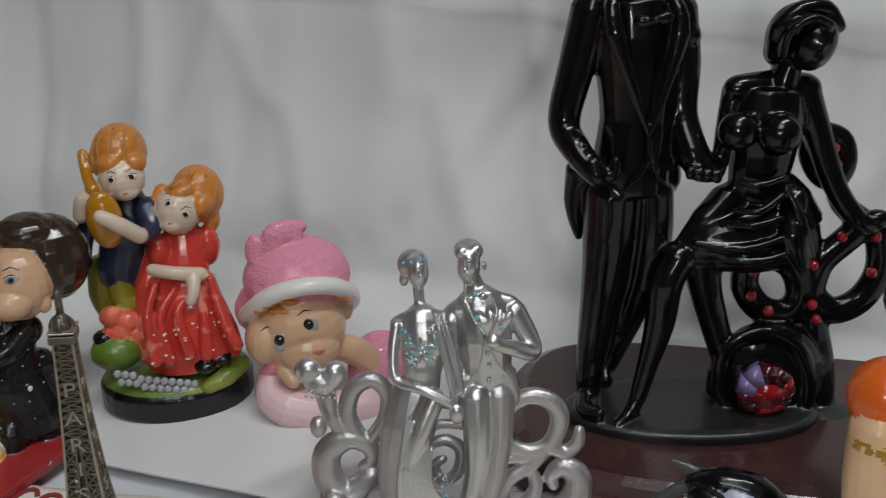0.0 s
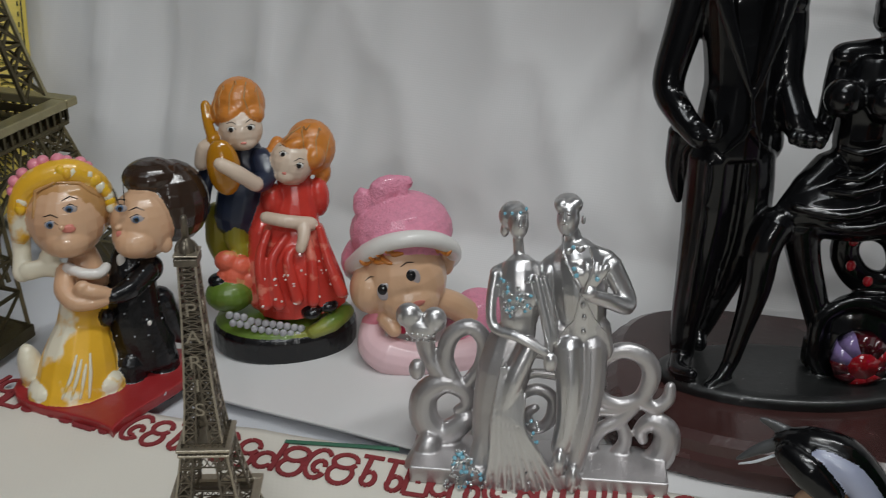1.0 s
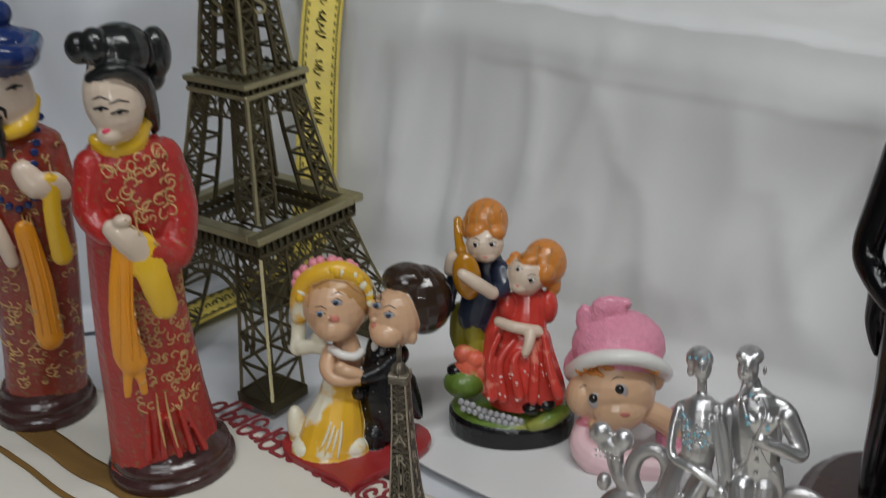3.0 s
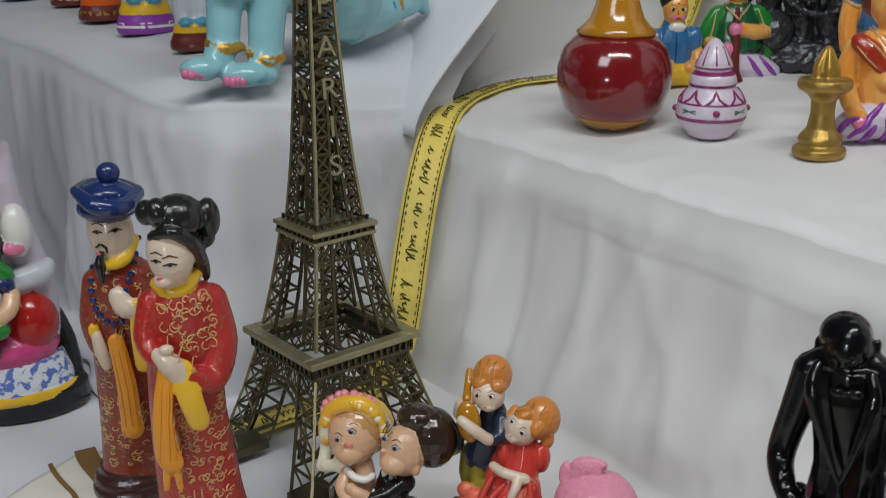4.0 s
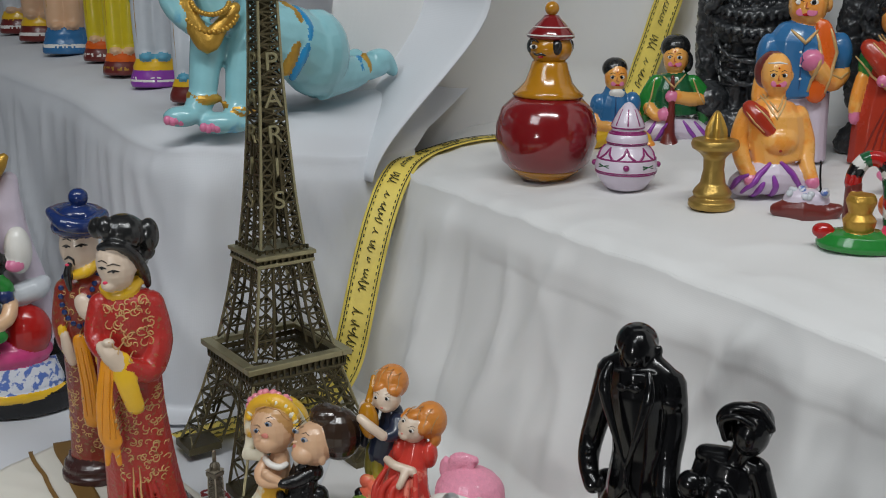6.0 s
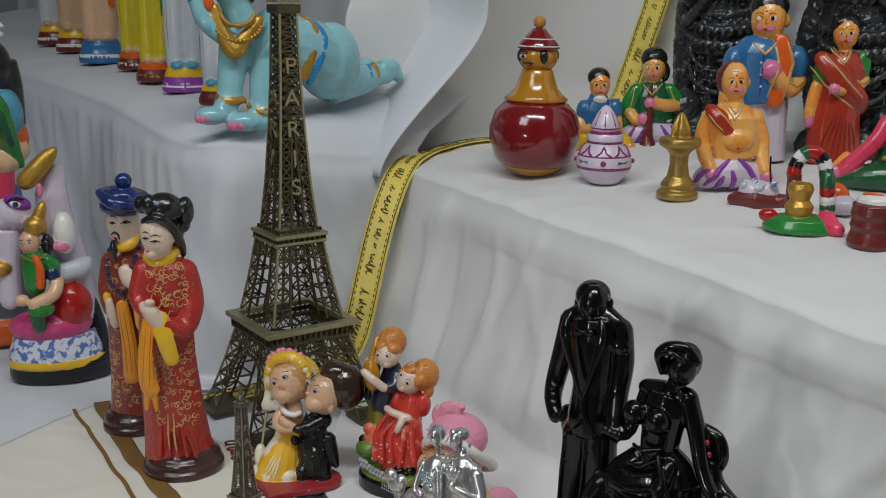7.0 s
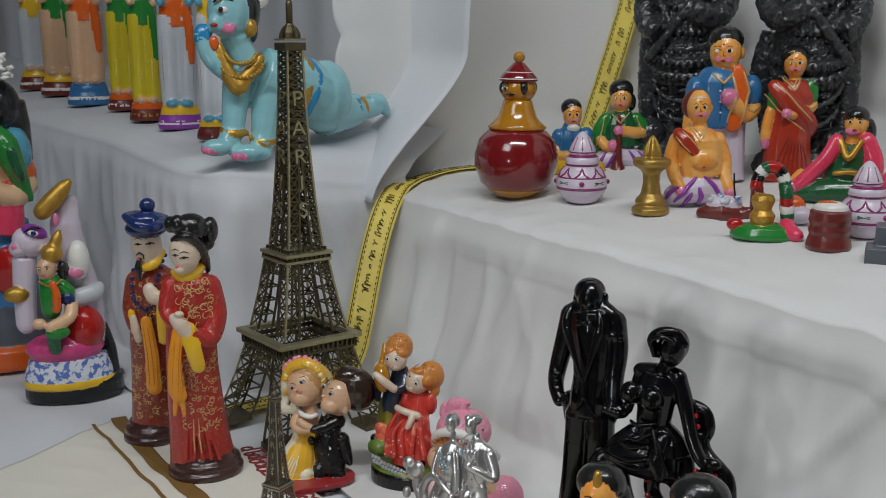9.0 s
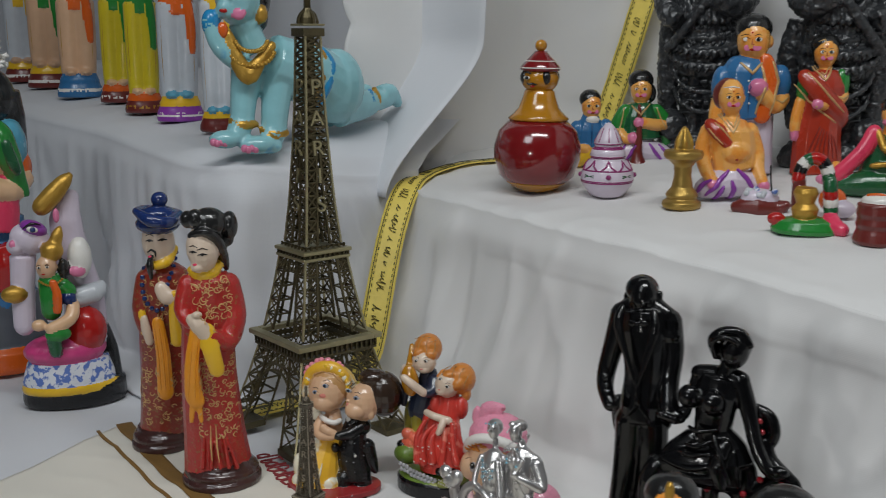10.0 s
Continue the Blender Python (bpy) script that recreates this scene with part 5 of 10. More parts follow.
    f.e(GLITTER, -6.8, 26.6, -9, 0.74, 0.89, 0.74, n=8)
    f.e(CRYSTAL, -4.9, 23.1, -10.4, 0.74, 0.9, 0.74, n=8)
    f.e(GLITTER, -4.5, 16.6, -11.2, 0.75, 0.91, 0.75, n=8)
    f.e(GLITTER, -0.73, 28.4, -7.8, 0.74, 0.89, 0.74, n=8)
    f.e(CRYSTAL, -1.69, 21.9, -10.4, 0.74, 0.9, 0.74, n=8)
    f.e(GLITTER, -6.1, 19.4, -10.7, 0.75, 0.91, 0.75, n=8)
    f.e(GLITTER, -5, 17.7, -9.6, 0.75, 0.91, 0.75, n=8)
    f.e(CRYSTAL, -5.9, 15.8, -10.6, 0.75, 0.91, 0.75, n=8)
    f.e(GLITTER, -4.7, 29.6, -8.8, 0.74, 0.89, 0.74, n=8)
    f.e(GLITTER, 0.04, 28, -9.5, 0.74, 0.89, 0.74, n=8)
    f.e(CRYSTAL, -6.4, 29.1, -8.9, 0.74, 0.89, 0.74, n=8)
    f.e(GLITTER, -0.82, 30.9, -9, 0.74, 0.88, 0.74, n=8)
    f.e(CRYSTAL, -17.2, 112.9, 9.9, 0.7, 0.76, 0.7, n=8)
    f.e(CRYSTAL, -14.5, 113.1, 10, 0.7, 0.76, 0.7, n=8)
    f.e(CRYSTAL, -11.2, 113.5, 10, 0.7, 0.76, 0.7, n=8)
    f.e(CRYSTAL, -9.1, 115.1, 10.3, 0.7, 0.76, 0.7, n=8)
    f.e(SILVER_SHINE, -54.9, 61.2, 3.2, 0.64, 0.73, 0.64, n=8)
    f.e(SILVER_SHINE, -54.7, 58.9, 2.84, 0.64, 0.73, 0.64, n=8)
    f.e(SILVER_SHINE, -52.7, 61.1, 3.2, 0.64, 0.73, 0.64, n=8)
    f.e(SILVER_SHINE, -52.5, 58.8, 2.82, 0.64, 0.73, 0.64, n=8)
    f.e(SILVER_SHINE, -50.5, 61, 3.1, 0.64, 0.73, 0.64, n=8)
    f.e(SILVER_SHINE, -50.3, 58.7, 2.8, 0.64, 0.73, 0.64, n=8)
    f.e(SILVER_SHINE, -48.3, 60.8, 3.1, 0.64, 0.73, 0.64, n=8)
    f.e(SILVER_SHINE, -48.1, 58.5, 2.78, 0.64, 0.73, 0.64, n=8)
    f.e(SILVER_SHINE, -46.1, 60.7, 3.1, 0.64, 0.73, 0.64, n=8)
    f.e(SILVER_SHINE, -45.9, 58.4, 2.76, 0.64, 0.73, 0.64, n=8)
    f.e(SILVER_SHINE, -43.9, 60.6, 3.1, 0.64, 0.73, 0.64, n=8)
    f.e(SILVER_SHINE, -43.7, 58.3, 2.75, 0.64, 0.73, 0.64, n=8)
    f.fine = False
    f.build("silver_couple_figurine", pose(0.004, 0.345, 0.003), 0.0006, "satin silver couple figurine with scrolled seat and blue crystals", "figurine", 2)


def black_couple():
    f = Fig(0.001, up=True)
    m = BLACK_RESIN
    f.t(m, [(75.7, 201.1, 15.1, 16.2), (77.4, 187.1, 14, 18.2), (79.4, 169.1, 12.7, 16.4), (80.1, 152.8, 11.5, 15.1), (79.2, 133.7, 10, 16.2), (79.5, 122.7, 9.2, 15.9)], 0.8)
    f.t(m, [(60.3, 198.4, 14.9, 7.4), (76.3, 204.4, 16.3, 9.3), (92.6, 198.2, 16.9, 7.5)], 0.9)
    f.t(m, [(62.8, 187.3, 14, 3.7), (75.1, 196.8, 15.8, 6.9), (89.2, 191.9, 16.4, 3.6)])
    f.t(m, [(54.8, 179, 13.4, 7), (75.6, 191.1, 15.3, 8.2), (97.9, 186.3, 16, 6.8)])
    f.t(m, [(59.4, 197, 13.8, 8.7), (54.4, 173.7, 12, 7.6), (50.4, 152, 9.4, 6.8), (55, 143, 0.72, 6), (63.2, 134.5, -6.9, 4.8)])
    f.t(m, [(60.7, 139.6, -6.5, 3.4), (69, 135.3, -8.9, 2.51), (69.7, 141.6, -8.4, 2.05)], 0.8)
    f.t(m, [(93.8, 196.3, 18.7, 8.5), (97.9, 175, 17.1, 7.6), (98.4, 155, 12.6, 6.9), (102.5, 141.3, 4.6, 7.1), (105.4, 137.6, 3.3, 6.7)])
    f.e(m, 108.3, 134.5, 2.08, 8.6, 5.6, 5.7)
    f.e(m, 100.7, 135.5, -4.8, 2.34, 3.2, 2.1)
    f.e(m, 104.4, 135.1, -4.9, 2.34, 3.2, 2.11)
    f.e(m, 108, 134.6, -4.9, 2.35, 3.2, 2.11)
    f.e(m, 111.7, 134.2, -4.9, 2.35, 3.3, 2.12)
    f.t(m, [(72.6, 122.7, 9.2, 12.5), (72.5, 98.8, 7.4, 11.5), (70, 71, 3.3, 8.9), (67.3, 45, -0.62, 6.6), (67.1, 31.1, -1.67, 5.6)])
    f.t(m, [(86.5, 122, 11.2, 12.1), (88.1, 100.6, 9.5, 11.6), (84.8, 74, 8.6, 9.5), (78.9, 50.6, 9.8, 7.2), (74.5, 35.4, 10.7, 5.7)])
    f.t(m, [(59.7, 129.7, 13.7, 7.2), (58.1, 113.2, 16.5, 4.9), (60.7, 97.5, 17.3, 1.98)], 0.8)
    f.t(m, [(92.8, 136.3, 10.2, 7.2), (95.7, 125.1, 13.4, 5.9), (94.7, 118.1, 14.9, 2.95)], 0.8)
    f.t(m, [(67.6, 31.1, -1.67, 5.1), (65.1, 27.4, -11.9, 4.8), (69.3, 30.5, -19.7, 3.2)])
    f.t(m, [(74.7, 36.5, 8.7, 4.4), (75.1, 33, 2.47, 3.6)])
    f.t(m, [(75.9, 188.9, 14.2, 6.9), (75.4, 201.1, 15.1, 6.9)])
    f.e(m, 75.2, 210.2, 14.8, 10.1, 14.2, 10.9)
    f.e(m, 71.3, 214.9, 19.1, 11.8, 10.5, 12.2)
    f.e(m, 59.8, 208.2, 17.6, 1.64, 3.8, 2.46)
    f.e(m, 86, 212.7, 18, 1.61, 3.7, 2.42)
    f.e(m, 80.6, 208.4, 2.63, 1.59, 2.48, 1.99)
    f.t(m, [(65.4, 204.9, 2.37, 2.24), (66.5, 191.4, -4.6, 3.8), (81.8, 152.5, -5.6, 1.14)], 0.6)
    f.t(m, [(88.2, 204.9, 3.4, 2.26), (91.8, 190.9, -1.68, 3.8), (83.1, 152.5, -5.6, 1.14)], 0.6)
    f.e(m, 76.8, 196.1, -4.3, 3.8, 2.73, 1.78)
    f.e(m, 84.8, 197.4, -4.2, 3.8, 2.74, 1.78)
    f.e(m, 80.5, 197, -6.2, 1.55, 1.81, 1.77)
    f.t(m, [(82.5, 152.5, -5.6, 0.91), (82, 137.5, -6.7, 0.92), (73.5, 127.2, -5.5, 0.93)])
    f.t(m, [(82.5, 152.5, -5.6, 0.91), (85.8, 137.2, -5.7, 0.92), (93.5, 127.4, -2.44, 0.94)])
    f.t(m, [(68.5, 121.6, -3.9, 0.93), (68.2, 92, -6.1, 1.19), (66.4, 48.4, -6.4, 1)])
    f.t(m, [(83.8, 121, -1.93, 0.94), (83.4, 90.7, -3.2, 1.21), (78.6, 58.8, 0.41, 1)])
    f.t(m, [(53, 150.5, 3.3, 0.92), (56.7, 150.5, -3.7, 0.91)])
    f.t(m, [(55.2, 145.7, 1.93, 0.92), (58.7, 146.2, -4.8, 0.91)])
    f.t(m, [(57.4, 140.9, 0.57, 0.92), (60.6, 141.8, -6, 0.91)])
    f.t(m, [(53.4, 136, -0.8, 0.92), (57.2, 137.4, -7.1, 0.91)])
    f.e(m, 141.7, 186.3, 18, 11.2, 13.4, 11.2, roll=20)
    f.e(m, 146.5, 186, 7.9, 9.1, 11.8, 9.1, roll=12)
    f.t(m, [(132.3, 180.2, 11.5, 3.3), (131.1, 191.8, 5.4, 3.5), (138.1, 199, 4.9, 3.5), (148.9, 199.5, 7, 3.3), (156.3, 191.8, 8.4, 2.4)])
    f.t(m, [(134, 180.9, 4.6, 1.89), (134.1, 192.1, -0.59, 1.86), (141.8, 197.3, -1.2, 1.86), (149.8, 194.2, 0.56, 1.65)])
    f.e(m, 134.9, 179.9, 17.5, 4.9, 6, 5.3)
    f.e(m, 147.3, 186.6, -0, 1.65, 2.65, 1.88)
    f.e(m, 146.6, 181.1, 0.58, 2.83, 1.7, 1.89)
    f.t(m, [(140.2, 176, 13.2, 5.3), (138, 167.3, 12.5, 5.8)])
    f.t(m, [(119.5, 165.3, 12.4, 5.8), (135.5, 166.2, 14.5, 6.8), (149, 165, 14.4, 6.6)], 0.9)
    f.t(m, [(134.5, 163.2, 14.2, 14.1), (133.8, 152.1, 11.4, 15.6), (133.5, 139, 10.4, 13.7), (133.4, 126.9, 9.5, 12.8), (141.2, 113.8, 10.5, 17.1), (146.5, 103.7, 9.8, 18.2)], 0.75)
    f.e(m, 119.1, 151.5, 0.36, 8, 8.4, 7.1)
    f.e(m, 136.1, 150.6, -0.7, 8.6, 8.7, 7.1)
    f.t(m, [(148.1, 164.9, 14.4, 6.6), (156.2, 145.7, 12.9, 6), (164.6, 125.5, 7.4, 5), (173.2, 113.9, 3.5, 4.6), (180.6, 109, 3.2, 3.6)])
    f.e(m, 182.9, 112.5, 3.4, 6.1, 4.4, 4.1)
    f.t(m, [(119.6, 164.2, 14.3, 5.3), (116.5, 149.1, 9.2, 4.1), (114.6, 136.2, 4.2, 3.6)])
    f.t(m, [(149.8, 106.3, 10, 18.7), (131.3, 104, 2.8, 16.3), (114.4, 102.6, -1.3, 12.2), (102.6, 99.5, -2.54, 6.3)], 0.75)
    f.t(m, [(121.2, 117.7, 6.8, 9.8), (111.3, 109.7, 1.23, 8.7), (99.7, 100.9, -2.43, 2.9)], 0.7)
    f.t(m, [(146.4, 123.5, -0.74, 4.9), (144.9, 109.3, -8.8, 5.8), (149.6, 97.5, -10.7, 3.4)], 0.7)
    f.t(m, [(120.3, 119.6, -5, 1.2), (130.9, 120.9, -7.9, 1.91), (142.8, 129.1, -2.32, 1.21)])
    f.t(m, [(104.9, 106.6, -8, 1.19), (125.2, 105.1, -11.1, 1.92), (143.3, 111, -9.7, 1.21)])
    f.t(m, [(139.8, 129.8, -4.3, 1.2), (147.1, 117.1, -9.2, 1.93), (154.5, 100.3, -8.5, 1.23)])
    f.t(m, [(110.5, 99.5, -7.5, 1.2), (128.4, 99.3, -10.6, 1.94), (141.7, 102.8, -11.3, 1.21)])
    f.t(m, [(116.3, 113.9, -5.5, 1.2), (126.8, 114.5, -9.4, 1.91), (138.9, 118.2, -9.1, 1.2)])
    f.t(m, [(120.7, 131.3, -2.16, 1.19), (129.2, 130.6, -5.2, 1.91), (140.5, 133.3, -2, 1.21)])
    f.t(m, [(99.8, 97.6, -3.7, 7.7), (95.1, 87.1, -6.5, 7.5), (94.1, 69, -7.8, 6.6), (90.2, 47.6, -9.4, 4.5), (87, 33.1, -11.5, 3.8)])
    f.t(m, [(87, 33.1, -11.5, 3.5), (82.8, 27.3, -16, 3.5), (77, 26.3, -22, 1.99)])
    f.t(m, [(110, 96.3, -0.77, 8.8), (114.5, 78.7, -0.1, 7), (122.5, 56.4, 0.23, 6.1), (128.5, 37.2, -1.21, 5), (130.1, 21.5, -4.4, 4)])
    f.t(m, [(129.9, 22.9, -4.3, 3.4), (127.5, 22.3, -12.3, 2.87), (126.5, 23.3, -18.2, 1.54)])
    f.t(m, [(134.1, 89.3, 10.7, 6.4), (133.6, 77.9, 9.8, 6.4), (141.5, 67.3, 9, 6.5), (153, 65.5, 8.9, 6.6), (158.1, 74.1, 9.6, 6.5), (154.1, 86, 10.5, 6.5), (144.9, 91.2, 10.8, 6.4), (134.1, 89.3, 10.7, 6.4)], 0.7)
    f.t(m, [(162.3, 74.2, 9.6, 6.6), (172.8, 66.2, 9, 6.6), (185, 71.7, 9.4, 6.7), (191.3, 85.6, 10.4, 6.6), (189, 100.6, 11.5, 6.6), (181.6, 104.7, 11.9, 6.5), (173.4, 97.9, 11.3, 6.5), (164.9, 88, 10.6, 6.5), (162.3, 74.2, 9.6, 6.6)], 0.7)
    f.t(m, [(157.4, 145.7, 18.9, 4.8), (155.5, 136.4, 18.2, 4.8), (161.1, 126.6, 17.5, 4.8), (168.6, 124.7, 17.4, 4.9), (171.7, 132.9, 18, 4.9), (168, 142.7, 18.7, 4.8), (157.4, 145.7, 18.9, 4.8)], 0.7)
    f.e(m, 164.5, 134.6, 20.1, 9.2, 11.3, 4.1)
    f.t(m, [(167.1, 126.7, 17.5, 4.1), (171.7, 114.9, 14.6, 5.2), (184.4, 105.7, 11.9, 5.7)])
    f.t(m, [(156.1, 104.6, 13.8, 7.7), (160.6, 78.5, 11.9, 8.4), (165.2, 56.9, 10.3, 8.5), (170.2, 38.5, 6.9, 8.1), (171.6, 13.9, 3, 8.8)], 0.8)
    f.e(m, 145.9, 34.4, 2.58, 26.1, 30.1, 11.7)
    f.t(m, [(123.5, 34.5, -6.4, 3.6), (124.8, 53.8, -5, 3.6), (138.6, 61.9, -4.4, 3.6), (155.3, 55.4, -4.8, 3.6), (163.3, 34.9, -6.4, 3.7), (156.4, 16.5, -7.8, 3.8), (138.9, 14.9, -7.9, 3.7), (123.5, 34.5, -6.4, 3.6)], 0.7)
    f.l(DUSTY, 112, -6, [(53, 20), (56.5, 21), (57, 25), (54, 26.5), (47, 27)], 0.44)
    f.e(DUSTY, 173.1, 16.6, 1.25, 19.3, 7.1, 16.5)
    f.fine = True
    f.e(GEM_RED, 134.1, 87.8, 2.58, 2.26, 2.49, 2.26, n=8)
    f.e(GEM_RED, 134.6, 76.6, 1.74, 2.28, 2.54, 2.28, n=8)
    f.e(GEM_RED, 142.7, 69.7, 1.23, 2.31, 2.58, 2.31, n=8)
    f.e(GEM_RED, 153.8, 94.4, 3.1, 2.28, 2.49, 2.28, n=8)
    f.e(GEM_RED, 159.5, 91.1, 2.83, 2.29, 2.51, 2.29, n=8)
    f.e(GEM_RED, 161.2, 72.8, 1.46, 2.33, 2.59, 2.33, n=8)
    f.e(GEM_RED, 163.9, 65.7, 0.92, 2.35, 2.62, 2.35, n=8)
    f.e(GEM_RED, 170, 103.9, 3.8, 2.29, 2.48, 2.29, n=8)
    f.e(GEM_RED, 184.3, 104, 3.8, 2.32, 2.5, 2.32, n=8)
    f.e(GEM_RED, 184.8, 87.9, 2.6, 2.34, 2.56, 2.34, n=8)
    f.e(GEM_RED, 163.7, 140.5, 12.5, 2.26, 2.37, 2.26, n=8)
    f.e(GEM_RED, 165.8, 133.3, 12, 2.27, 2.4, 2.27, n=8)
    # big red gem: shaded and reflecting facets are told apart by colour
    g = lambda r, a, d: f.at(141.6 + r * math.cos(a), 38.3 + r * math.sin(a), d)
    for i in range(10):
        a0, a1 = 2 * math.pi * i / 10, 2 * math.pi * (i + 1) / 10
        mt = GEM_GLINT if i in (3, 4) else GEM_RED if i in (0, 7, 8) else GEM_SHADED
        f.rings(mt, [[g(13, a0, -14), g(13, a1, -14), g(6.5, a1, -18), g(6.5, a0, -18)], [g(12.5, a0, -8), g(12.5, a1, -8), g(6, a1, -8), g(6, a0, -8)]])
    f.rings(GEM_RED, [[g(6.5, 2 * math.pi * i / 10, d) for i in range(10)] for d in (-18, -8)])
    f.fine = False
    f.build("black_couple_statue", pose(0, 0.405, 0.0), 0.0009, "glossy black couple statue with a red heart gem and scrolled chair", "statue", 2)
    # varnished plinth under it
    bm = bmesh.new()
    n = 40
    rings = []
    for inset, z in ((0.004, 0.0), (0.0, 0.004), (0.0, 0.012), (0.004, 0.0135), (0.005, 0.018), (0.009, 0.0205)):
        ring = []
        for i in range(n):
            a = 2 * math.pi * i / n
            c, s = math.cos(a), math.sin(a)
            ring.append(bm.verts.new((0.150 + (0.120 - inset) * math.copysign(abs(c) ** 0.45, c), 0.398 + (0.066 - inset) * math.copysign(abs(s) ** 0.6, s), z)))
        rings.append(ring)
    for a, b in zip(rings, rings[1:]):
        for i in range(n):
            bm.faces.new((a[i], a[(i + 1) % n], b[(i + 1) % n], b[i]))
    bm.faces.new(rings[-1])
    bm.faces.new(rings[0][::-1])
    ob = link_bm("wooden_plinth", bm, ROSEWOOD, smooth=False)
    ob.matrix_world = Matrix.Translation((0.15, 0.398, 0.001)) @ Matrix.Rotation(radians(-9), 4, "Z") @ Matrix.Translation((-0.15, -0.398, 0))
    tagged(ob, "dark varnished wooden plinth with a stepped edge", "plinth")


def heart_outline(cx, cd, w, h, n=36):
    out = []
    for i in range(n):
        t = 2 * math.pi * i / n
        out.append((cx + w * math.sin(t) ** 3, cd + h * (13 * math.cos(t) - 5 * math.cos(2 * t) - 2 * math.cos(3 * t) - math.cos(4 * t)) / 15))
    return out[::-1]


def wedding_couple():
    f = Fig(0.001, up=True)
    f.plate(HEART_RED, heart_outline(0, -6, 42, 35), 0, 5)
    f.t(YELLOW_WHITE, [(-5.3, 46.3, 6.3, 9.8), (-7.4, 33.4, 3.7, 11.6), (-10.9, 17.9, -0.42, 17), (-14, -0.15, -5, 20.7)], 0.8)
    f.e(VEIL, -32.6, 11.2, 6.2, 6, 14.3, 6.6, roll=-6)
    f.e(VEIL, -26.4, 7.3, -6.5, 8.8, 6.1, 8.8)
    f.e(VEIL, -0.95, 6.8, -8.6, 8.2, 7.4, 7.6)
    f.e(SKIN, -7.9, 82.5, 12.5, 17, 18.4, 15.9)
    f.e(SKIN, -8.4, 75.9, 5.2, 11.3, 8.6, 10.7)
    f.e(SKIN, 10.7, 79.1, 17.8, 3.4, 5, 3.4)
    f.t(SKIN, [(-2.88, 63, 12.6, 6.9), (-3.1, 53, 8.6, 9.8)], 0.8)
    f.e(HAIR_BLOND, -6.7, 86.3, 16.3, 18.3, 17.8, 16.5)
    f.e(YELLOW, -7.5, 82.3, 26.5, 21, 20, 18)
    f.t(YELLOW_WHITE, [(-28, 76, 15.2, 4.6), (-27.2, 87.5, 14.5, 4.8), (-22.2, 97.9, 13.6, 5.4), (-13, 103.8, 11.8, 5.6), (-2.12, 104.3, 11.9, 5.6), (7, 96.9, 14.4, 5.1), (12.2, 83.3, 20.7, 4)])
    f.t(VEIL, [(-28.5, 77.3, 17.5, 4.3), (-29, 66, 15.2, 4.1), (-30.1, 58.3, 11.7, 4.3)], 0.7)
    f.t(VEIL, [(-27.2, 59.8, 10, 4.6), (-20.7, 60.9, 9.2, 4.3), (-13.8, 59.7, 7.9, 4)], 0.6)
    f.e(VEIL, -17.6, 64, 10.8, 4.6, 5.7, 4)
    f.t(WHITE_PAINT, [(-10.2, 63.1, 2.63, 2.27), (-4.1, 61, -1.79, 2.54), (2.75, 59.6, -1.09, 2.54), (6.3, 60.5, 3.1, 2.27)])
    f.t(SKIN, [(-11, 59.5, 5.9, 4.3), (-12.6, 53.7, -1.26, 4.8), (-7.7, 49.6, -7.1, 4.2), (3.3, 49.8, -8, 3.4)])
    f.t(SKIN, [(-5.9, 55.9, -6.8, 3.4), (-0.49, 55, -9, 3.4), (4.9, 52.3, -7.5, 3.1)])
    f.e(SKIN, -4.7, 57.5, -8.5, 3.6, 3.1, 2.79)
    f.t(BLACK, [(18, 60, 14, 9.3), (16.5, 47.8, 9.6, 11), (15.9, 30.2, 6, 12.9), (19.1, 14, 4.8, 13.6), (19.8, 6.3, 3.3, 13.1)], 0.85)
    f.t(BLACK, [(11.1, 11.1, -0.77, 7.9), (9.7, -0.93, -4.2, 6.8)])
    f.t(BLACK, [(25.8, 8.9, 3.8, 8), (25, -2.77, 0.45, 7.2)])
    f.e(BLACK, 8.5, -1.78, -9.4, 6.5, 4.5, 6.5)
    f.e(BLACK, 24, -2.93, -6.6, 6.5, 4.5, 6.5)
    f.t(BLACK, [(27.6, 36.4, 11.3, 7.1), (31.6, 23.2, 10.6, 5.9), (34.9, 14.3, 10.9, 2.99)])
    f.t(BLACK, [(23.9, 54.8, 7, 5.7), (14.6, 51.2, -3.8, 5.1), (8.1, 50.6, -7.9, 3.7)])
    f.e(BLACK, 3.5, 37.6, -2.49, 3.4, 4.5, 3.4)
    f.e(BLACK, 24, 53.7, 10.7, 7.5, 7, 7.5)
    f.e(SKIN, 24.7, 75.8, 12.2, 14.3, 16.7, 13.1)
    f.e(SKIN, 20.3, 70.4, 4.1, 9.6, 7.4, 8.5)
    f.e(SKIN, 13.5, 79, 2.8, 1.68, 1.52, 1.68)
    f.e(SKIN, 17.7, 78.8, 9.8, 7.4, 10.4, 7.9)
    f.e(SKIN, 16.3, 72.4, 6.5, 6.2, 6.8, 6.2)
    f.e(HAIR_BROWN, 39.6, 80.6, 23.1, 16.8, 20, 16.8)
    f.t(HAIR_BROWN, [(22.3, 92.5, 20.5, 4), (28.1, 96.2, 19.2, 5.1), (35.2, 94.5, 17.9, 5.7), (38.8, 86.9, 16.4, 6.3), (37.1, 74.7, 12.9, 4), (34.8, 70.3, 11.1, 2)])
    f.e(HAIR_BROWN, 30.9, 94.8, 21, 13.2, 8.6, 11.4)
    f.e(SKIN, 33.1, 67.3, 5.5, 3.4, 4.7, 2.56)
    f.fine = True
    f.e(PINK, -28, 96.7, 15.1, 2.83, 2.72, 2.83, n=10)
    f.e(PINK, -26.6, 100.8, 15.7, 3.1, 2.98, 3.1, n=10)
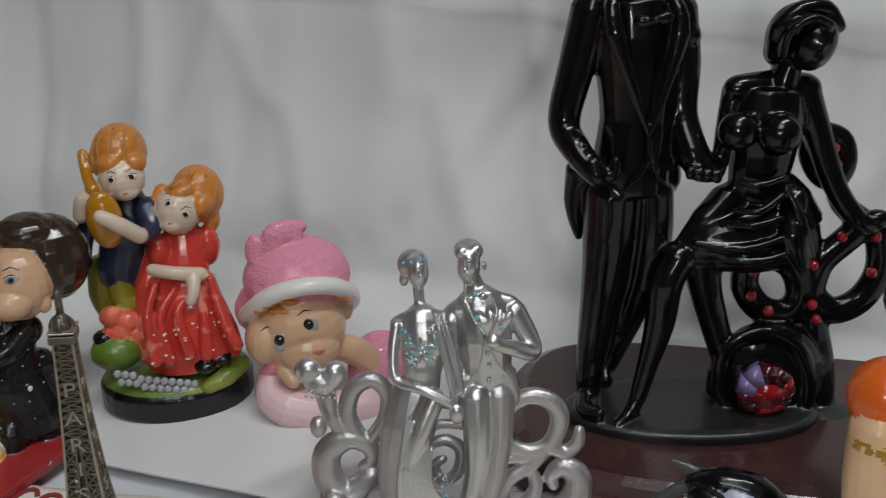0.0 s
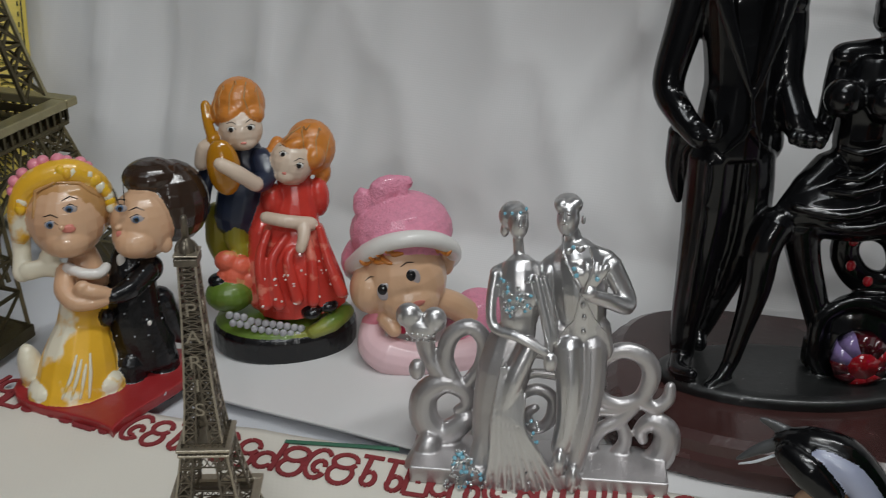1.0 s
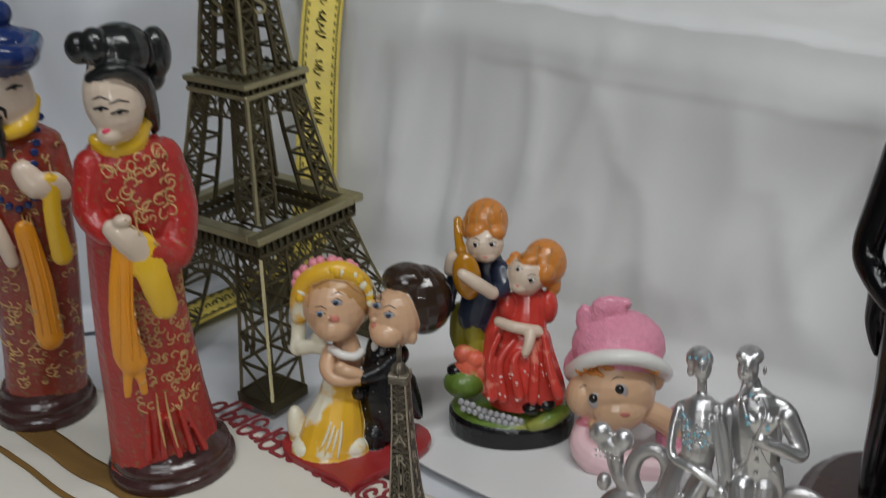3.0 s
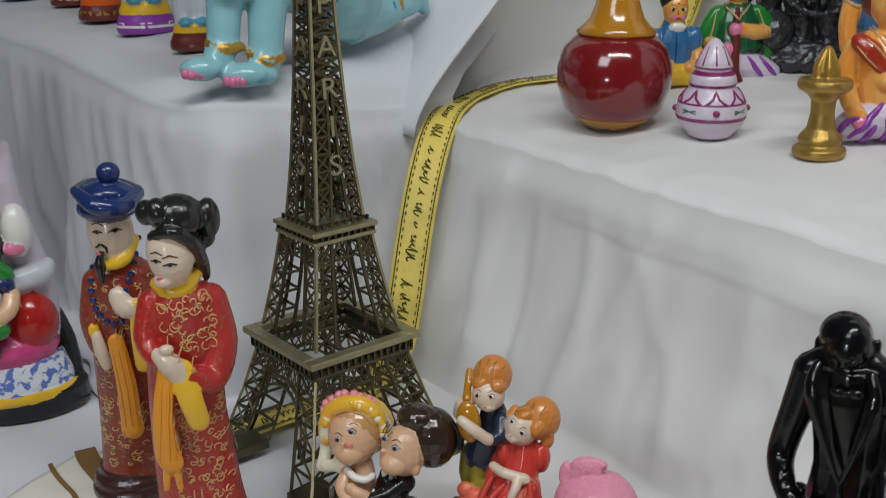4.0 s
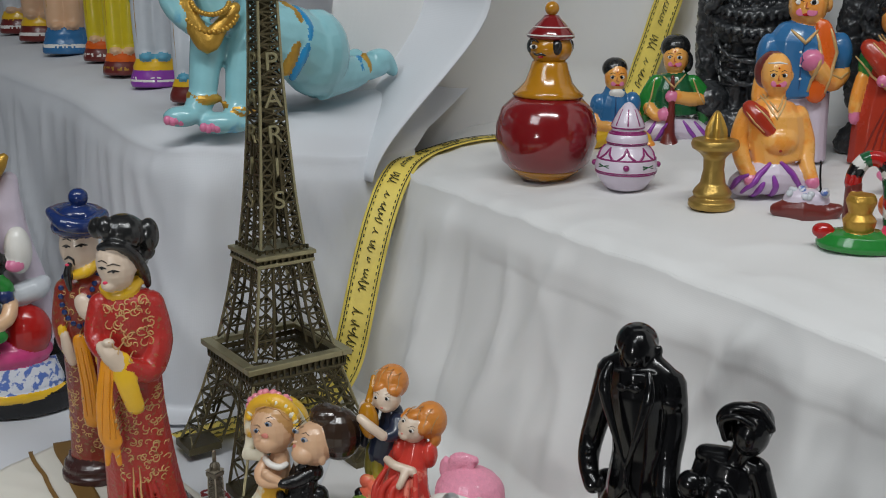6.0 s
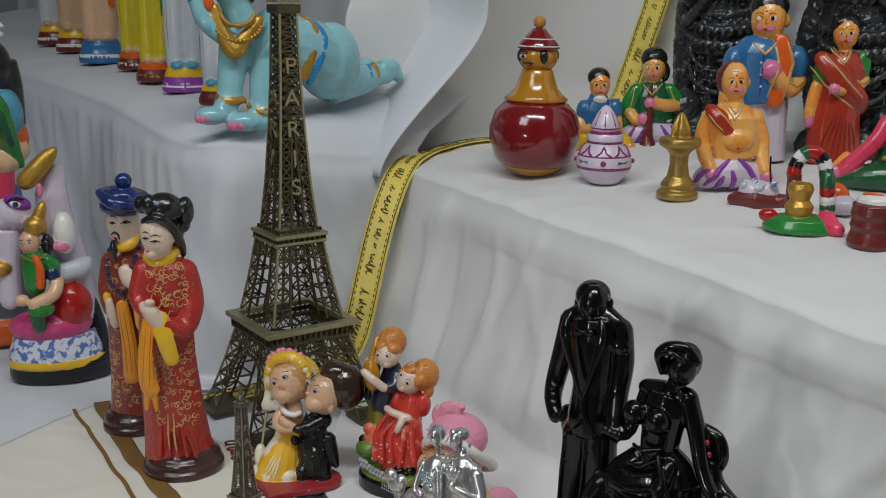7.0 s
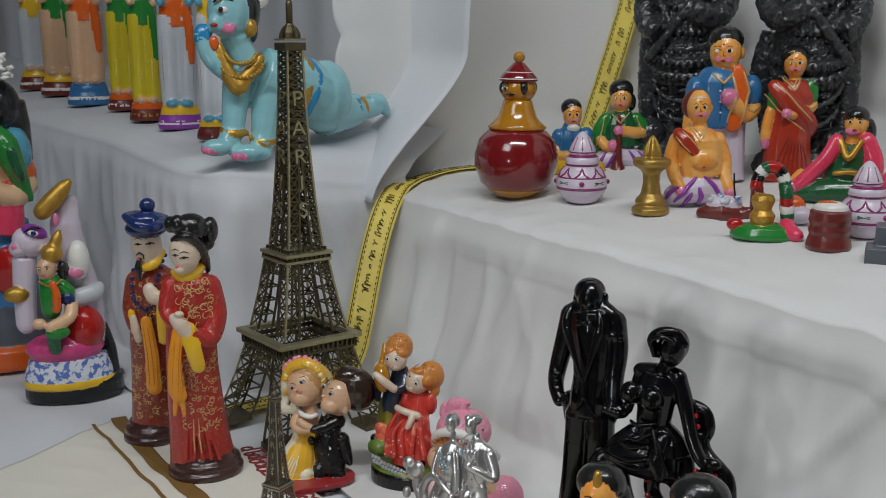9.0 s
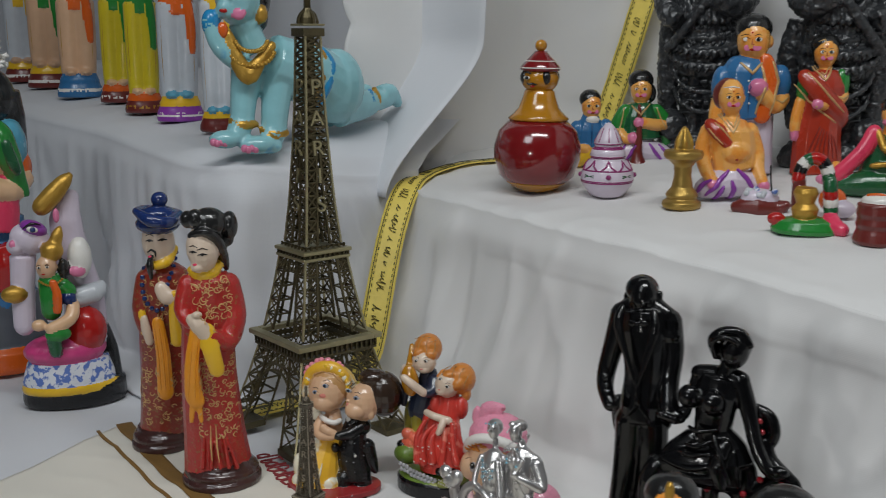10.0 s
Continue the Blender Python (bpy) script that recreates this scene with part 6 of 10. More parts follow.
    f.e(PINK, -23, 104.2, 15.7, 2.82, 2.7, 2.82, n=10)
    f.e(PINK, -17.6, 107.8, 15.2, 3.1, 2.95, 3.1, n=10)
    f.e(PINK, -13.9, 109.4, 14.8, 2.8, 2.67, 2.8, n=10)
    f.e(PINK, -7.7, 109.5, 14.4, 3.1, 2.94, 3.1, n=10)
    f.e(PINK, -4, 108.5, 15, 2.52, 2.41, 2.52, n=10)
    f.e(PINK, 1.38, 106.7, 15.9, 2.81, 2.69, 2.81, n=10)
    f.e(PINK, 4, 104.5, 16, 2.53, 2.42, 2.53, n=10)
    f.e(YELLOW, -26, 90, 10, 2.54, 3, 1.97, roll=2.65375, n=8)
    f.e(YELLOW_WHITE, -25.6, 91.8, 10.3, 2.53, 3, 1.97, roll=6.2352, n=8)
    f.e(VEIL, -24.9, 93.2, 10.4, 2.53, 3, 1.97, roll=-26.0683, n=8)
    f.e(YELLOW, -23.8, 96.5, 10.8, 2.53, 3, 1.97, roll=20.2481, n=8)
    f.e(YELLOW_WHITE, -22.6, 97.8, 10.7, 2.53, 3, 1.96, roll=-15.9401, n=8)
    f.e(VEIL, -21.3, 97.9, 10.3, 2.52, 3, 1.96, roll=-1.78419, n=8)
    f.e(YELLOW, -19.6, 99.9, 10.2, 2.52, 2.99, 1.96, roll=-1.41881, n=8)
    f.e(YELLOW_WHITE, -17.8, 101.7, 10, 2.51, 2.98, 1.96, roll=-20.963, n=8)
    f.e(VEIL, -15.8, 103, 9.7, 2.51, 2.97, 1.95, roll=22.0827, n=8)
    f.e(YELLOW, -13.7, 104.3, 9.3, 2.51, 2.96, 1.95, roll=14.4751, n=8)
    f.e(YELLOW_WHITE, -11.5, 104.8, 8.7, 2.5, 2.96, 1.95, roll=-26.1581, n=8)
    f.e(VEIL, -9.3, 105.2, 8.1, 2.5, 2.95, 1.94, roll=5.46597, n=8)
    f.e(YELLOW, -6.9, 106.5, 7.7, 2.49, 2.95, 1.94, roll=-28.1393, n=8)
    f.e(YELLOW_WHITE, -4.7, 105.2, 7.4, 2.5, 2.95, 1.94, roll=-1.63505, n=8)
    f.e(VEIL, -2.49, 104.9, 8.1, 2.5, 2.95, 1.94, roll=22.7288, n=8)
    f.e(YELLOW, -0.33, 104.1, 8.6, 2.5, 2.96, 1.95, roll=25.2659, n=8)
    f.e(YELLOW_WHITE, 1.79, 103.7, 9.2, 2.51, 2.96, 1.95, roll=18.0545, n=8)
    f.e(VEIL, 3.7, 102.3, 9.6, 2.51, 2.97, 1.95, roll=26.1352, n=8)
    f.e(YELLOW, 5.5, 99.9, 9.7, 2.51, 2.98, 1.96, roll=-24.1527, n=8)
    f.e(YELLOW_WHITE, 7.2, 99.9, 10.2, 2.52, 2.98, 1.96, roll=-16.9808, n=8)
    f.e(VEIL, 8.5, 96.3, 10, 2.52, 3, 1.96, roll=-3.83029, n=8)
    f.e(YELLOW, 9.8, 95.1, 10.2, 2.52, 3, 1.96, roll=-11.9384, n=8)
    f.e(YELLOW_WHITE, 10.7, 93.4, 10.1, 2.53, 3, 1.97, roll=-6.84802, n=8)
    f.e(VEIL, 11.4, 91.7, 10.1, 2.53, 3, 1.97, roll=5.10445, n=8)
    f.e(YELLOW, 11.8, 89, 9.7, 2.53, 3, 1.97, roll=24.2521, n=8)
    f.e(YELLOW_WHITE, 12, 86.7, 9.3, 2.53, 3, 1.97, roll=25.7367, n=8)
    f.dot(EYE_SHADE, -5.1, 91.7, 2.97, 1.98)
    f.dot(EYE_BLUE, -5.5, 91.8, 1.66, 1.79, up=0.4)
    f.dot(BLACK, -5.5, 91.8, 1.05, 1.13, up=0.7)
    f.line(BLACK, [(-8.1, 92.4), (-4.9, 93.7), (-2.01, 91.9)], 0.28)
    f.line(BLACK, [(-8.1, 95.2), (-4.7, 96.3), (-1.61, 94.9)], 0.3)
    f.dot(EYE_SHADE, -13.8, 85.9, 2.81, 1.88)
    f.dot(EYE_BLUE, -14.2, 85.9, 1.57, 1.7, up=0.4)
    f.dot(BLACK, -14.2, 85.9, 0.99, 1.07, up=0.7)
    f.line(BLACK, [(-16.6, 86.5), (-13.6, 87.7), (-10.9, 86)], 0.26)
    f.line(BLACK, [(-16.6, 89.1), (-13.4, 90.2), (-10.5, 88.9)], 0.28)
    f.dot(LIP_PINK, -6.8, 83.5, 3, 1.78, up=0.3)
    f.dot(LIP_PINK, -6.4, 84.8, 1.91, 0.89)
    f.e(SKIN, -9.5, 85.7, -5.9, 1.24, 1.19, 1.1, n=8)
    f.dot(EYE_SHADE, 22.2, 82.8, 3, 2.01, roll=10)
    f.dot(EYE_BLUE, 21.7, 82.8, 1.68, 1.82, up=0.4)
    f.dot(BLACK, 21.7, 82.8, 1.06, 1.15, up=0.7)
    f.line(BLACK, [(19.1, 83.5), (22.3, 84.8), (25.3, 83)], 0.28)
    f.line(BLACK, [(19.1, 86.3), (22.5, 87.5), (25.7, 86.1)], 0.3)
    f.dot(EYE_SHADE, 15.8, 89.2, 2.81, 1.87, roll=10)
    f.dot(EYE_BLUE, 15.4, 89.3, 1.57, 1.69, up=0.4)
    f.dot(BLACK, 15.4, 89.3, 0.99, 1.07, up=0.7)
    f.line(BLACK, [(12.9, 89.9), (15.9, 91.1), (18.7, 89.4)], 0.26)
    f.line(BLACK, [(12.9, 92.5), (16.1, 93.6), (19.1, 92.3)], 0.28)
    f.dot(LIP_PINK, 13.6, 76, 1.39, 1.82)
    f.dot(WHITE_PAINT, 12.9, 61.5, 1.98, 3.4, up=1)
    f.dot(WHITE_PAINT, 21.6, 32.1, 1.15, 1.62, roll=30)
    f.dot(PALE_GREY, 24.1, 3.7, 0.47, 0.32)
    f.dot(PALE_GREY, 24.3, 5.3, 0.55, 0.42)
    f.dot(PALE_GREY, 23.5, 48.4, 0.51, 0.4)
    f.dot(PALE_GREY, 14.5, 57.2, 0.52, 0.5)
    f.dot(PALE_GREY, 7.3, 16.2, 0.37, 0.31)
    f.dot(PALE_GREY, 12.1, 17.6, 0.53, 0.28)
    f.dot(PALE_GREY, 21.9, 57.7, 0.47, 0.33)
    f.dot(PALE_GREY, 24.7, 4.3, 0.41, 0.54)
    f.dot(PALE_GREY, 15, 56.4, 0.43, 0.26)
    f.dot(PALE_GREY, 11.3, 38.2, 0.44, 0.3)
    f.dot(PALE_GREY, 6, 12.4, 0.34, 0.52)
    f.dot(PALE_GREY, 27.1, 38.7, 0.39, 0.39)
    f.dot(PALE_GREY, 20.6, 26.8, 0.42, 0.42)
    f.dot(PALE_GREY, 27.6, 31.3, 0.38, 0.45)
    f.dot(PALE_GREY, 12.5, 44.1, 0.56, 0.39)
    f.dot(PALE_GREY, 20.5, 59.7, 0.37, 0.39)
    f.dot(PALE_GREY, 6.5, 26.8, 0.45, 0.28)
    f.dot(PALE_GREY, 20.7, 34.2, 0.46, 0.35)
    f.dot(PALE_GREY, 21.5, 18.6, 0.24, 0.28)
    f.dot(PALE_GREY, 20, 5.7, 0.32, 0.39)
    f.dot(PALE_GREY, 20.4, 42.5, 0.35, 0.33)
    f.dot(PALE_GREY, 14.4, 27.3, 0.33, 0.36)
    f.line(VEIL, [(-11.5, 25.5), (-14.9, 17.2), (-20, 8.3)], 0.92)
    f.line(VEIL, [(-9.7, 23.4), (-12.2, 16.9), (-16.2, 8)], 0.92)
    f.line(VEIL, [(-8, 21.2), (-9.4, 16.7), (-12.3, 7.6)], 0.92)
    f.line(VEIL, [(-5.7, 25.1), (-6.7, 16.5), (-8.5, 7.3)], 0.92)
    f.line(HAIR_BLOND, [(-20.9, 87.8), (-18.2, 98.5), (-10.4, 102)], 1.11)
    f.line(HAIR_BLOND, [(-9.1, 101.7), (0.18, 100.1), (7.2, 92.9)], 1.11)
    f.fine = False
    f.build("wedding_couple_figurine", pose(-0.198, 0.387, 0.004, 0, 0, 24), 0.0006, "painted doll bride and groom on a red heart base", "figurine", 2)


def children():
    f = Fig(0.001, up=True)
    f.l(BLACK, -3.9, 0, [(34.5, 0), (36, 1.5), (36, 12), (34.5, 14)], 0.74)
    f.l(GRASS, -3.9, 0, [(34.5, 13), (34, 15.5), (29, 18), (16, 20)], 0.72)
    f.e(GRASS, -30, 30.5, -5, 12, 8.8, 10.2)
    f.t(GRASS, [(9.9, 16.4, -22.4, 3.5), (18.8, 19.2, -20.1, 4.7), (27, 20.9, -11.9, 3.9)])
    f.t(OLIVE, [(-33.8, 66.9, 12.7, 6), (-34, 52.8, 11.3, 6.7), (-32.3, 44.1, 8.4, 4.6)])
    f.t(OLIVE, [(-23.9, 66.3, 6.6, 6.3), (-24.7, 55.4, 5.5, 6.3), (-22.8, 49.4, 2.94, 4.8)])
    f.t(NAVY, [(-17.9, 98.3, 13.8, 8.3), (-17.9, 89.6, 12, 10.1), (-21.5, 77.8, 9.8, 11.3), (-24, 65.5, 8.5, 11.4)], 0.8)
    f.e(SKIN_PALE, -18.9, 111.3, 7.1, 10.4, 10.4, 9.9)
    f.e(SKIN_PALE, -17.4, 106.8, 2.68, 5.8, 4.3, 5.2)
    f.e(HAIR_ORANGE, -19.1, 121.3, 15.1, 12.3, 12.9, 12.3)
    f.e(HAIR_ORANGE, -23.2, 119.4, 7.9, 6.9, 4.9, 7.5, roll=-25)
    f.e(HAIR_ORANGE, -12.9, 118.8, 7.9, 5.8, 4.9, 6.9, roll=30)
    f.e(HAIR_ORANGE, -28.4, 118.1, 13.8, 4.1, 8, 5.3)
    f.t(MUSTARD, [(-35.1, 121, 16.1, 2.35), (-34.4, 114.3, 11.4, 2.33), (-31.7, 108.2, 2.82, 2.88)], 0.6)
    f.e(MUSTARD, -27.5, 96.6, -4.3, 8, 14.1, 5.7, roll=-6)
    f.t(NAVY, [(-10.1, 96, 7.6, 5.9), (-8.8, 89.2, 0.92, 5.5), (-12.2, 87.9, -5.2, 4.3)])
    f.t(SKIN_PALE, [(-13.2, 89, -8.1, 3.7), (-20.9, 97, -13.3, 3.7), (-28.6, 102.2, -13.8, 3.1)])
    f.t(SKIN_PALE, [(-29.6, 105.5, 4.6, 3.5), (-35.9, 103.7, 4.4, 3.8), (-38.5, 95.1, 5.5, 3.5)])
    f.t(NAVY, [(-33.1, 97.4, 11.7, 4.7), (-38.6, 82.3, 10.2, 4.2), (-40.1, 70.1, 9, 2.99)], 0.8)
    f.e(RED_FLOWER, -30.3, 47.9, -3.2, 5.9, 5.3, 4.8)
    f.e(RED_FLOWER, -23.8, 44.8, -3.5, 6, 5.3, 4.8)
    f.e(RED_FLOWER, -26.9, 40, -4, 6.6, 5.8, 5.3)
    f.e(RED_FLOWER, -20, 37.5, -4.2, 5.4, 4.8, 4.3)
    f.e(RED_FLOWER, -31, 40, -4, 4.8, 4.3, 3.8)
    f.e(BLACK, -34.7, 37.8, -4.2, 5.4, 4, 4.8)
    f.t(RED_DRESS, [(4.5, 82.7, 8.3, 8.9), (4.6, 71.9, 5.2, 10.4), (3.8, 62.8, 2.28, 12.4)], 0.8)
    f.t(RED_DRESS, [(2.87, 63.7, 0.37, 14.2), (2.94, 50.5, -4.9, 18.3), (4.8, 34.8, -6.5, 21.5), (6.1, 24.1, -6.6, 22.6)], 0.72)
    f.e(RED_DRESS, 15.8, 74.8, 7.5, 5.6, 10.2, 6.5)
    f.e(RED_DRESS, -6, 75.1, 3.5, 5.9, 9.5, 6.5)
    f.t(RED_DRESS, [(-9.6, 71.8, 5.2, 4.1), (-13.1, 60.3, 2.03, 5.3), (-14.9, 43.3, -3.7, 4.8), (-15.6, 25.7, -5.4, 4.8)])
    f.t(RED_DRESS, [(-9.2, 66, -12.4, 1.73), (-13.8, 53.6, -18.6, 2.6), (-12.1, 33.5, -23.7, 3.2)])
    f.t(RED_DRESS, [(-0.58, 63.6, -12.6, 1.73), (-8.6, 52.1, -18.8, 2.6), (-5.7, 32.9, -23.7, 3.2)])
    f.t(RED_DRESS, [(9.5, 62.2, -12.8, 1.74), (11, 50.7, -18.9, 2.6), (10.6, 33.6, -23.6, 3.2)])
    f.t(RED_DRESS, [(15.3, 66.7, -12.3, 1.73), (19.1, 50.7, -18.9, 2.6), (24.2, 37.4, -23.3, 3.2)])
    f.t(RED_DRESS, [(5.2, 59.1, -13.1, 1.74), (-0.52, 53.7, -18.6, 2.59), (3, 35.1, -23.5, 3.2)])
    f.e(SKIN_PALE, 3.9, 94.7, 4.5, 10.5, 11.2, 9.9, roll=10)
    f.e(SKIN_PALE, 0.99, 90.6, -0.94, 5.2, 4.3, 4.6)
    f.e(HAIR_ORANGE, 13.2, 98.8, 12.9, 12.4, 13.8, 12.4)
    f.e(HAIR_ORANGE, 5.5, 104.1, 5.4, 7, 4.3, 7, roll=-15)
    f.e(HAIR_ORANGE, 14.2, 97.1, 4.7, 5.8, 6.8, 7.6, roll=35)
    f.e(HAIR_ORANGE, 18.6, 86.8, 10.7, 4.1, 6.3, 4.7)
    f.t(HAIR_ORANGE, [(-2.3, 102.7, 10.3, 3.5), (-5.5, 97.5, 7.7, 2.92), (-4.9, 90.6, 7.1, 1.76)])
    f.t(SKIN_PALE, [(-9.9, 72.3, -8.8, 2.89), (-0.6, 72, -13.8, 3.2), (11.5, 68.3, -10.2, 3.5)])
    f.t(SKIN_PALE, [(8, 68.3, -13.2, 3.5), (7.5, 64.3, -17.6, 2.86), (5.8, 59.6, -19, 2.58)])
    f.e(BLACK, 9.5, 27.1, -21.3, 5, 3.6, 5.9)
    f.e(BLACK, 17.8, 27.7, -17.2, 4.7, 3.3, 5.3)
    f.fine = True
    f.e(GREY_BRICK, -29.9, 26.3, -18.9, 1.92, 2.17, 1.18, roll=15, n=8)
    f.e(GREY_BRICK, -28.5, 22.1, -19.3, 1.92, 2.18, 1.18, roll=15, n=8)
    f.e(GREY_BRICK, -26.5, 25.7, -19.4, 1.92, 2.17, 1.18, roll=15, n=8)
    f.e(GREY_BRICK, -25.1, 21.6, -19.8, 1.92, 2.18, 1.18, roll=15, n=8)
    f.e(GREY_BRICK, -23.1, 25.2, -20, 1.92, 2.17, 1.18, roll=15, n=8)
    f.e(GREY_BRICK, -21.7, 21, -20.4, 1.92, 2.18, 1.18, roll=15, n=8)
    f.e(GREY_BRICK, -19.7, 23.3, -20.7, 1.92, 2.17, 1.18, roll=15, n=8)
    f.e(GREY_BRICK, -18.3, 19.2, -21.1, 1.92, 2.19, 1.18, roll=15, n=8)
    f.e(GREY_BRICK, -16.3, 22.8, -21.2, 1.91, 2.17, 1.18, roll=15, n=8)
    f.e(GREY_BRICK, -14.9, 18.7, -21.6, 1.92, 2.19, 1.18, roll=15, n=8)
    f.e(GREY_BRICK, -12.9, 22.2, -21.8, 1.91, 2.17, 1.18, roll=15, n=8)
    f.e(GREY_BRICK, -11.5, 18.1, -22.2, 1.92, 2.19, 1.18, roll=15, n=8)
    f.e(GREY_BRICK, -9.5, 21.7, -22.3, 1.91, 2.17, 1.18, roll=15, n=8)
    f.e(GREY_BRICK, -8.1, 17.6, -22.7, 1.92, 2.19, 1.18, roll=15, n=8)
    f.e(GREY_BRICK, -6.1, 21.2, -22.9, 1.91, 2.17, 1.18, roll=15, n=8)
    f.e(GREY_BRICK, -4.7, 17, -23.3, 1.92, 2.19, 1.18, roll=15, n=8)
    f.e(GREY_BRICK, -2.76, 20.1, -22.5, 1.91, 2.18, 1.18, roll=15, n=8)
    f.e(GREY_BRICK, -1.28, 16, -22.9, 1.92, 2.19, 1.18, roll=15, n=8)
    f.e(GREY_BRICK, 0.63, 19, -22.1, 1.92, 2.18, 1.18, roll=15, n=8)
    f.e(GREY_BRICK, 2.12, 14.9, -22.5, 1.92, 2.2, 1.18, roll=15, n=8)
    f.e(GREY_BRICK, 4, 18, -21.7, 1.92, 2.19, 1.18, roll=15, n=8)
    f.e(GREY_BRICK, 5.5, 13.8, -22.1, 1.93, 2.2, 1.19, roll=15, n=8)
    f.dot(WHITE_PAINT, -22.7, 114, 2.02, 1.32)
    f.dot(BLACK, -23, 114, 1.13, 1.19, up=0.4)
    f.line(BLACK, [(-24.8, 114.4), (-22.7, 115.4), (-20.6, 114.3)], 0.19)
    f.line(BLACK, [(-24.9, 116.3), (-22.7, 117.3), (-20.4, 116.4)], 0.2)
    f.dot(WHITE_PAINT, -14, 114.6, 2.02, 1.32)
    f.dot(BLACK, -14.3, 114.6, 1.13, 1.19, up=0.4)
    f.line(BLACK, [(-16.1, 115), (-14, 116), (-11.8, 114.9)], 0.19)
    f.line(BLACK, [(-16.2, 116.9), (-14, 117.9), (-11.7, 117)], 0.2)
    f.dot(LIP_PINK, -17.6, 107.5, 1.42, 0.6)
    f.dot(WHITE_PAINT, 0.41, 101.3, 2.03, 1.33, roll=15)
    f.dot(BLACK, 0.11, 101.3, 1.13, 1.21, up=0.4)
    f.line(BLACK, [(-1.73, 101.6), (0.4, 102.7), (2.55, 101.5)], 0.19)
    f.line(BLACK, [(-1.85, 103.6), (0.4, 104.6), (2.65, 103.7)], 0.2)
    f.dot(WHITE_PAINT, 7.5, 96.1, 2.03, 1.34, roll=15)
    f.dot(BLACK, 7.2, 96.1, 1.14, 1.21, up=0.4)
    f.line(BLACK, [(5.4, 96.4), (7.5, 97.5), (9.7, 96.3)], 0.19)
    f.line(BLACK, [(5.2, 98.4), (7.5, 99.4), (9.8, 98.5)], 0.2)
    f.dot(LIP_PINK, 0.17, 92.6, 1.14, 0.73, roll=15)
    f.line(HAIR_BLOND, [(-24.8, 132.8), (-27.7, 127.2), (-28, 120.1)], 0.43)
    f.line(HAIR_BLOND, [(-19.1, 135.1), (-22.8, 128.6), (-23.5, 120.9)], 0.43)
    f.line(HAIR_BLOND, [(-14.9, 134.5), (-16.4, 127.2), (-14.4, 120.1)], 0.43)
    f.line(HAIR_BLOND, [(-10.7, 131.5), (-9.9, 125.8), (-9.3, 120.1)], 0.43)
    f.line(HAIR_BLOND, [(-29.1, 127.2), (-30.9, 121.5), (-29.8, 116.3)], 0.43)
    f.line(HAIR_BLOND, [(9.1, 113.6), (4.3, 110.7), (0.92, 106.6)], 0.43)
    f.line(HAIR_BLOND, [(13.4, 114.5), (9.5, 109.6), (10.1, 102.6)], 0.43)
    f.line(HAIR_BLOND, [(18.5, 111.6), (15.8, 105.8), (15.9, 99.1)], 0.43)
    f.line(HAIR_BLOND, [(22.6, 105.8), (20.5, 99.1), (18.8, 92.6)], 0.43)
    f.dot(PEARL, 14.3, 51.1, 0.62, 0.65)
    f.dot(PEARL, -2.29, 47.5, 0.75, 0.43)
    f.dot(PEARL, -6.7, 43.5, 0.69, 0.37)
    f.dot(PEARL, -1.85, 45.4, 0.77, 0.52)
    f.dot(PEARL, 17.4, 48.5, 0.48, 0.61)
    f.dot(PEARL, 18.5, 43.4, 0.42, 0.38)
    f.dot(PEARL, 5.6, 48.1, 0.75, 0.7)
    f.dot(PEARL, -6.8, 46.4, 0.75, 0.61)
    f.dot(PEARL, 15.6, 45.3, 0.36, 0.45)
    f.dot(PEARL, 15.2, 46.7, 0.49, 0.51)
    f.dot(PEARL, 1.69, 44, 0.82, 0.39)
    f.dot(PEARL, -13.4, 34, 0.8, 0.78)
    f.dot(PEARL, 2.26, 34, 0.83, 0.43)
    f.dot(PEARL, 13.5, 36.2, 0.68, 0.56)
    f.dot(PEARL, -3, 45.3, 0.42, 0.35)
    f.dot(PEARL, 7.8, 46.3, 0.76, 0.34)
    f.dot(PEARL, 19.2, 38.9, 0.83, 0.73)
    f.dot(PEARL, 19.1, 41, 0.3, 0.66)
    f.dot(PEARL, -7.3, 46, 0.67, 0.56)
    f.dot(PEARL, 1.51, 34.2, 0.65, 0.48)
    f.dot(PEARL, -4.4, 35.6, 0.57, 0.68)
    f.dot(PEARL, -0.78, 47.9, 0.6, 0.69)
    f.dot(PEARL, -7.3, 36.9, 0.83, 0.69)
    f.dot(PEARL, 16.2, 51.5, 0.65, 0.7)
    f.dot(PEARL, -11.7, 46.5, 0.44, 0.56)
    f.dot(PEARL, 1.81, 42.9, 0.74, 0.32)
    f.fine = False
    f.build("children_figurine", pose(-0.122, 0.442, 0.003, 0, 0, 14), 0.0006, "painted boy and girl figurine on a black oval base", "figurine", 2)


KNIT = paint("pink_knit", (0.80, 0.30, 0.42), 0.75, 0.18, scale=420, bump=0.9, fine=900)


